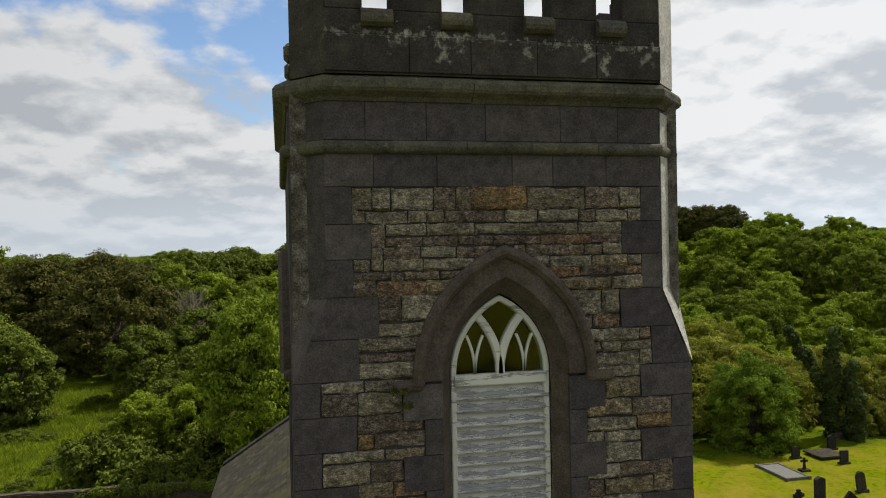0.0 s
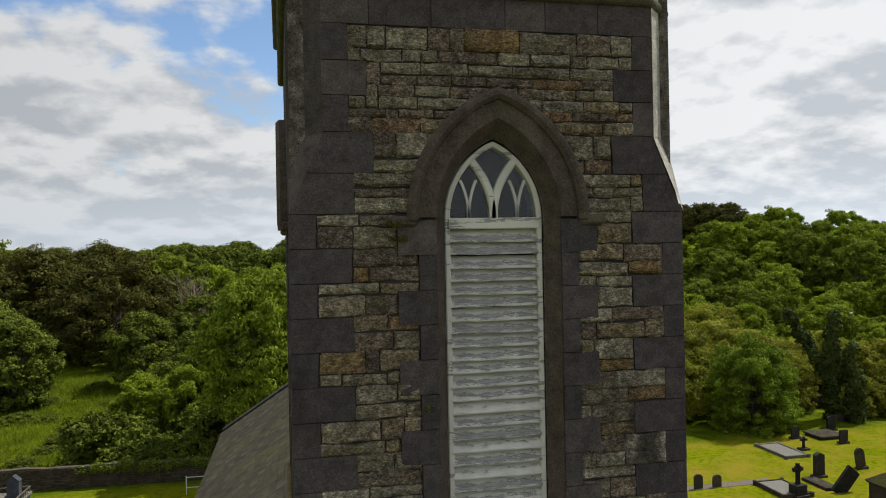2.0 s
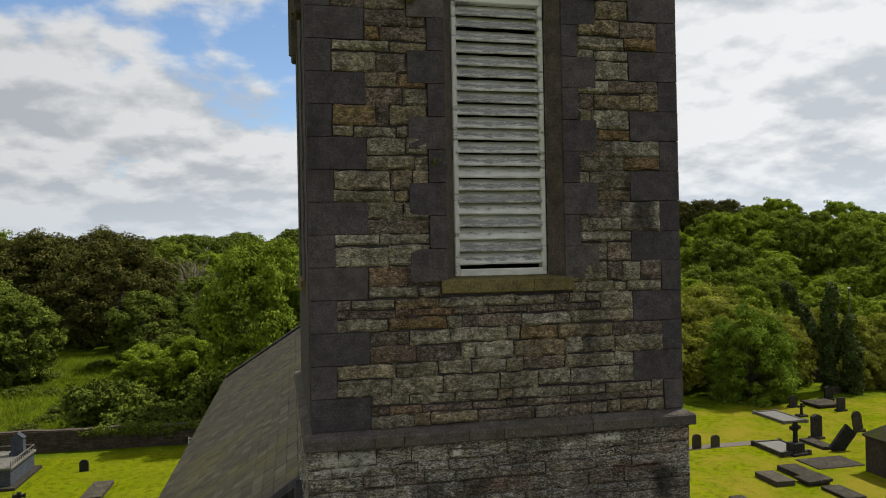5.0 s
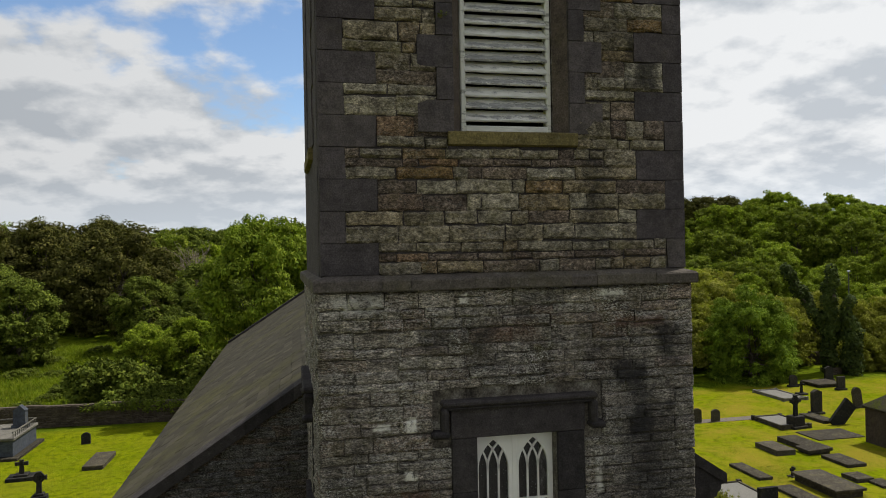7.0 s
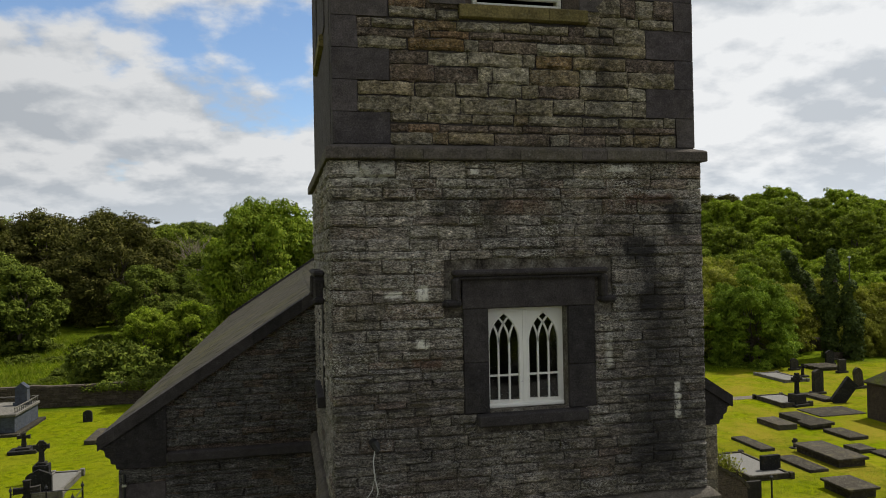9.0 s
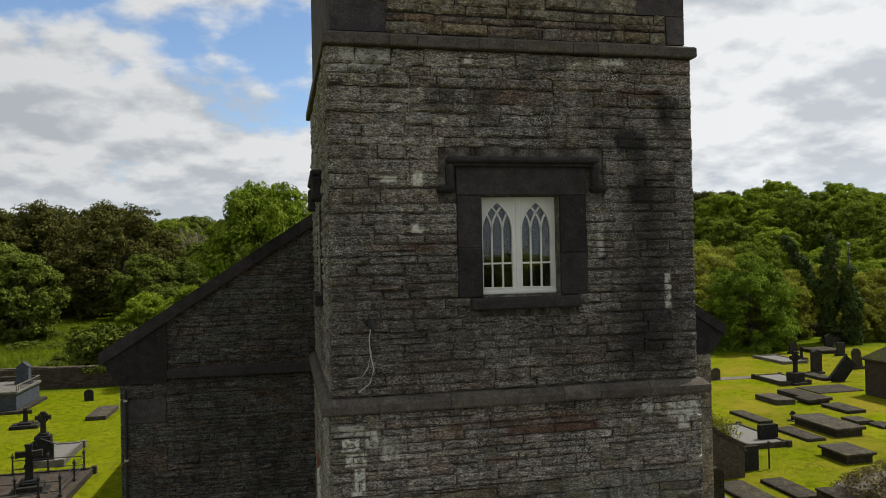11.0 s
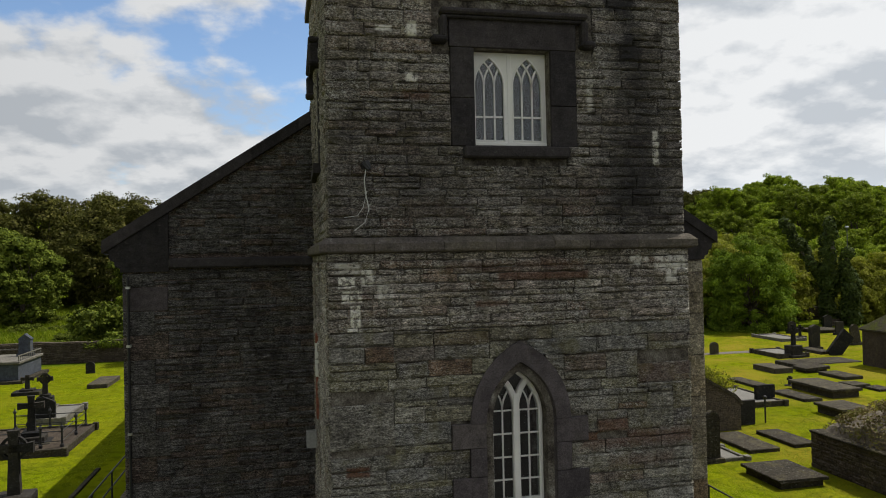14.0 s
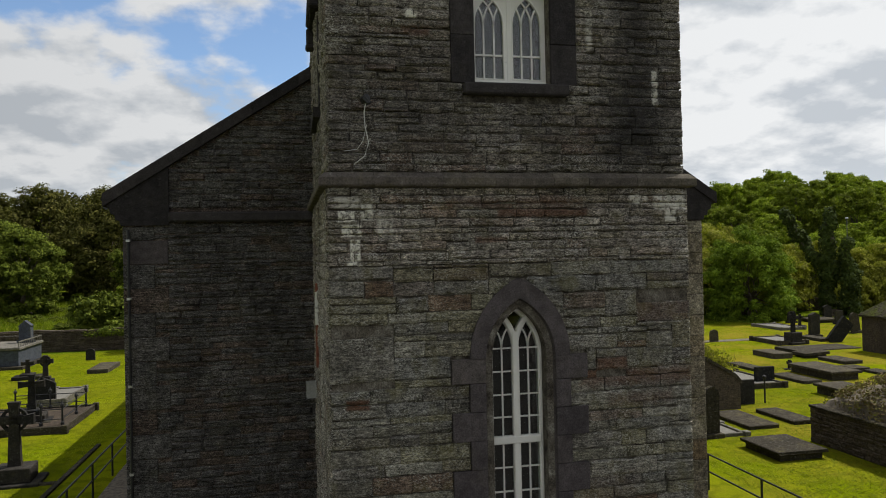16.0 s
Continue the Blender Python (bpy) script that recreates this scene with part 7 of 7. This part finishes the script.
lamp = thing("street_lamp", "slim grey street lamp with a pale head", "street lamp", (52.1, 53.1, ground_height(52.1, 53.1)))
mesh("pole", Geo().tube([(0, 0, -0.2), (0, 0, 8.0), (0, 0, 9.2)], [0.07, 0.045, 0.04]), M_PIPE, lamp)
mesh("lamp_head", Geo().box(-0.16, 0.16, -0.1, 0.1, 9.15, 9.3, 0.04), M_CABLE, lamp)

# dead growth on the heaped vault
g = Geo()
rv = random.Random(14)
for _ in range(260):
    x, y = rv.uniform(13.95, 18.9), rv.uniform(6.2, 11.6)
    u, v = (x - 13.95) / 5.25, (y - 6.1) / 5.5
    e = min(1.0, 3 * min(u, 1 - u)) ** 0.45 * min(1.0, 3 * min(v, 1 - v)) ** 0.45
    leaf_cloud(g, (x, y, 1.12 + 1.35 * e), (0.35, 0.35, 0.2), 60, 0.05, rv)
tagged(mesh("dead_growth", g, M_DEAD, vault, "dead stems and leaves", recalc=False), kind="stuff")

# unseen trees added west, closing the place behind the camera and darkening window reflections
for k in range(20):
    plant((hazel, beech)[k % 2], -48 + k * 5.6 + rt.uniform(-1.5, 1.5), -42 - rt.uniform(0, 9), 0.74, 0.95, group="trees west of the church")

# blades of the lawn among the graves
def lawn(name, label, x0, x1, y0, y1, n, seed, h, mat=None, lean=2.4):
    r = np.random.RandomState(seed)
    x, y = r.uniform(x0, x1, n), r.uniform(y0, y1, n)
    a, hh = r.uniform(0, math.tau, n), h * r.uniform(0.5, 1.3, n)
    w = (0.022 + 0.02 * r.rand(n)) * (1.0 if h > 0.2 else 0.5)
    lx, ly = lean * hh * np.cos(a + 1.57), lean * hh * np.sin(a + 1.57)
    z = np.zeros(n) if y1 < 47 else np.array([ground_height(p, q) for p, q in zip(x, y)])
    v = np.stack([np.stack([x - w * np.cos(a), y - w * np.sin(a), z], 1), np.stack([x + w * np.cos(a), y + w * np.sin(a), z], 1), np.stack([x + lx, y + ly, z + hh], 1)], 1).reshape(-1, 3)
    g = Geo()
    g.v, g.f = v.tolist(), np.arange(3 * n).reshape(-1, 3).tolist()
    tagged(mesh(name, g, mat or M_BLADE, recalc=False), label, "grass", kind="stuff")


lawn("grass", "short bright lawn grass among the graves", 9.0, 24.0, 4.5, 26.0, 70000, 1, 0.03)
lawn("grass", "short bright lawn grass among the graves", 20.0, 48.0, 24.0, 50.0, 60000, 2, 0.03)
lawn("grass", "short bright lawn grass north of the nave", -22.0, -9.6, 11.0, 46.0, 70000, 3, 0.03)
lawn("meadow_grass", "tall rough meadow grass behind the wall", -45.0, 0.0, 47.5, 92.0, 70000, 4, 0.5, M_MEADOW, 0.8)

# growth on the vaults and the masonry
def weed(name, label, x, y, z, r, h, stems, leaves, size, seed, mat):
    """A wild plant: thin bent stems, each set with small leaves."""
    rng = random.Random(seed)
    ob = thing(name, label, "plant", (x, y, z))
    stalk, foliage = Geo(), Geo()
    for _ in range(stems):
        a = rng.uniform(0, math.tau)
        p = Vector((rng.gauss(0, r * 0.4), rng.gauss(0, r * 0.4), -0.03))
        e = p + Vector((math.cos(a) * r * rng.uniform(.2, .9), math.sin(a) * r * rng.uniform(.2, .9), h * rng.uniform(0.4, 1.0)))
        limb(stalk, tuple(p), tuple(e), size * 0.14, size * 0.06, rng, 3)
        for k in range(leaves):
            t = rng.uniform(0.25, 1.0)
            leaf_cloud(foliage, tuple(p.lerp(e, t)), (size * 1.2, size * 1.2, size), 1, size * rng.uniform(.6, 1.1), rng)
    mesh("stems", stalk, M_DEAD, ob, recalc=False)
    mesh("leaves", foliage, mat, ob, recalc=False)
    return ob


for i, (x, y, z) in enumerate(((13.1, 17.0, 2.0), (13.5, 17.2, 1.8), (13.9, 17.1, 1.55), (14.2, 17.4, 1.3), (13.2, 17.6, 1.95), (13.8, 17.9, 1.6), (14.25, 18.1, 1.25))):
    weed("wild_plant", "wild yellow-green plants growing on the vault", x, y, z, 0.55, 0.75, 26, 12, 0.055, 100 + i, M_SHRUB)
weed("wall_plant", "small dark fern rooted in the masonry", -1.17, -0.12, 16.86, 0.15, 0.06, 26, 8, 0.020, 120, M_LEAFDARK)
weed("wall_plant", "wisp of trailing fern under the hood stop", -1.13, -0.06, 16.68, 0.12, 0.10, 18, 7, 0.018, 122, M_LEAFDARK)
weed("wall_plant", "tiny weed rooted in the masonry", -0.86, -0.05, 14.8, 0.06, 0.10, 14, 6, 0.016, 121, M_LEAFMID)

# fittings on the church
al = thing("alarm_box", "small open pale grey box on the tower's side wall", "box", (-2.55, 3.2, 4.19))
al.scale = (0.8, 0.8, 0.78)
g = Geo()
for x0, x1, y0, y1 in ((-0.10, 0.10, -0.09, -0.075), (-0.10, 0.10, 0.075, 0.09), (-0.10, -0.085, -0.075, 0.075), (0.085, 0.10, -0.075, 0.075)):
    g.box(x0, x1, y0, y1, -0.17, 0.17)
g.box(-0.085, 0.085, -0.075, 0.075, -0.17, -0.15)
mesh("case", g, M_BOXGREY, al)
mesh("rim", Geo().ribbon([(-0.1, 0.16), (0.1, 0.16)], 0.03, -0.10, -0.088), M_BOXGREY, al)
cab = thing("loose_cable", "loose white cable hanging from a bracket on the wall", "cable", (-1.9, -0.12, 8.25))
mesh("bracket", Geo().tube([(-0.02, 0.06, 0.02), (0, -0.05, 0.02), (0.03, -0.07, -0.05)], [0.05, 0.055, 0.03], 7), M_IRON, cab)
mesh("cable", Geo().tube([(0.0, -0.05, 0.0), (-0.03, -0.06, -0.16), (-0.02, -0.05, -0.32), (0.02, -0.05, -0.52), (-0.03, -0.05, -0.68), (-0.16, -0.04, -0.78)], 0.007, 6), M_CABLE, cab)
mesh("cable", Geo().tube([(0.0, -0.05, -0.30), (-0.05, -0.05, -0.50), (-0.12, -0.045, -0.60), (-0.28, -0.04, -0.62)], 0.005, 6), M_CABLE, cab)
dp = thing("downpipe", "thin black downpipe with pale clips at the nave corner", "pipe", (-5.57, NY - 0.09, 0))
mesh("pipe", Geo().tube([(0, 0, 0), (0, 0, 6.9)], 0.024), M_IRON, dp)
for z in (1.2, 2.7, 4.2, 5.7, 6.7):
    mesh("bracket", Geo().box(-0.034, 0.034, -0.03, 0.1, z, z + 0.04), M_BRASS, dp)
pole = thing("roof_aerial", "old metal aerial frame standing on the tower roof", "aerial", (0.75, 2.6, 20.25))
mesh("mast", Geo().tube([(0, 0, 0), (0, 0, 2.2)], 0.03, 6), M_PIPE, pole)
for a in (-0.5, 0.5):
    mesh("strut", Geo().tube([(a, 0, 0), (0, 0, 1.6)], 0.02, 6), M_CABLE, pole)

for proto in (hazel, ash, oak, beech, lime, bush, shrub, bramble):
    for o in (*proto.children_recursive, proto):
        bpy.data.objects.remove(o)
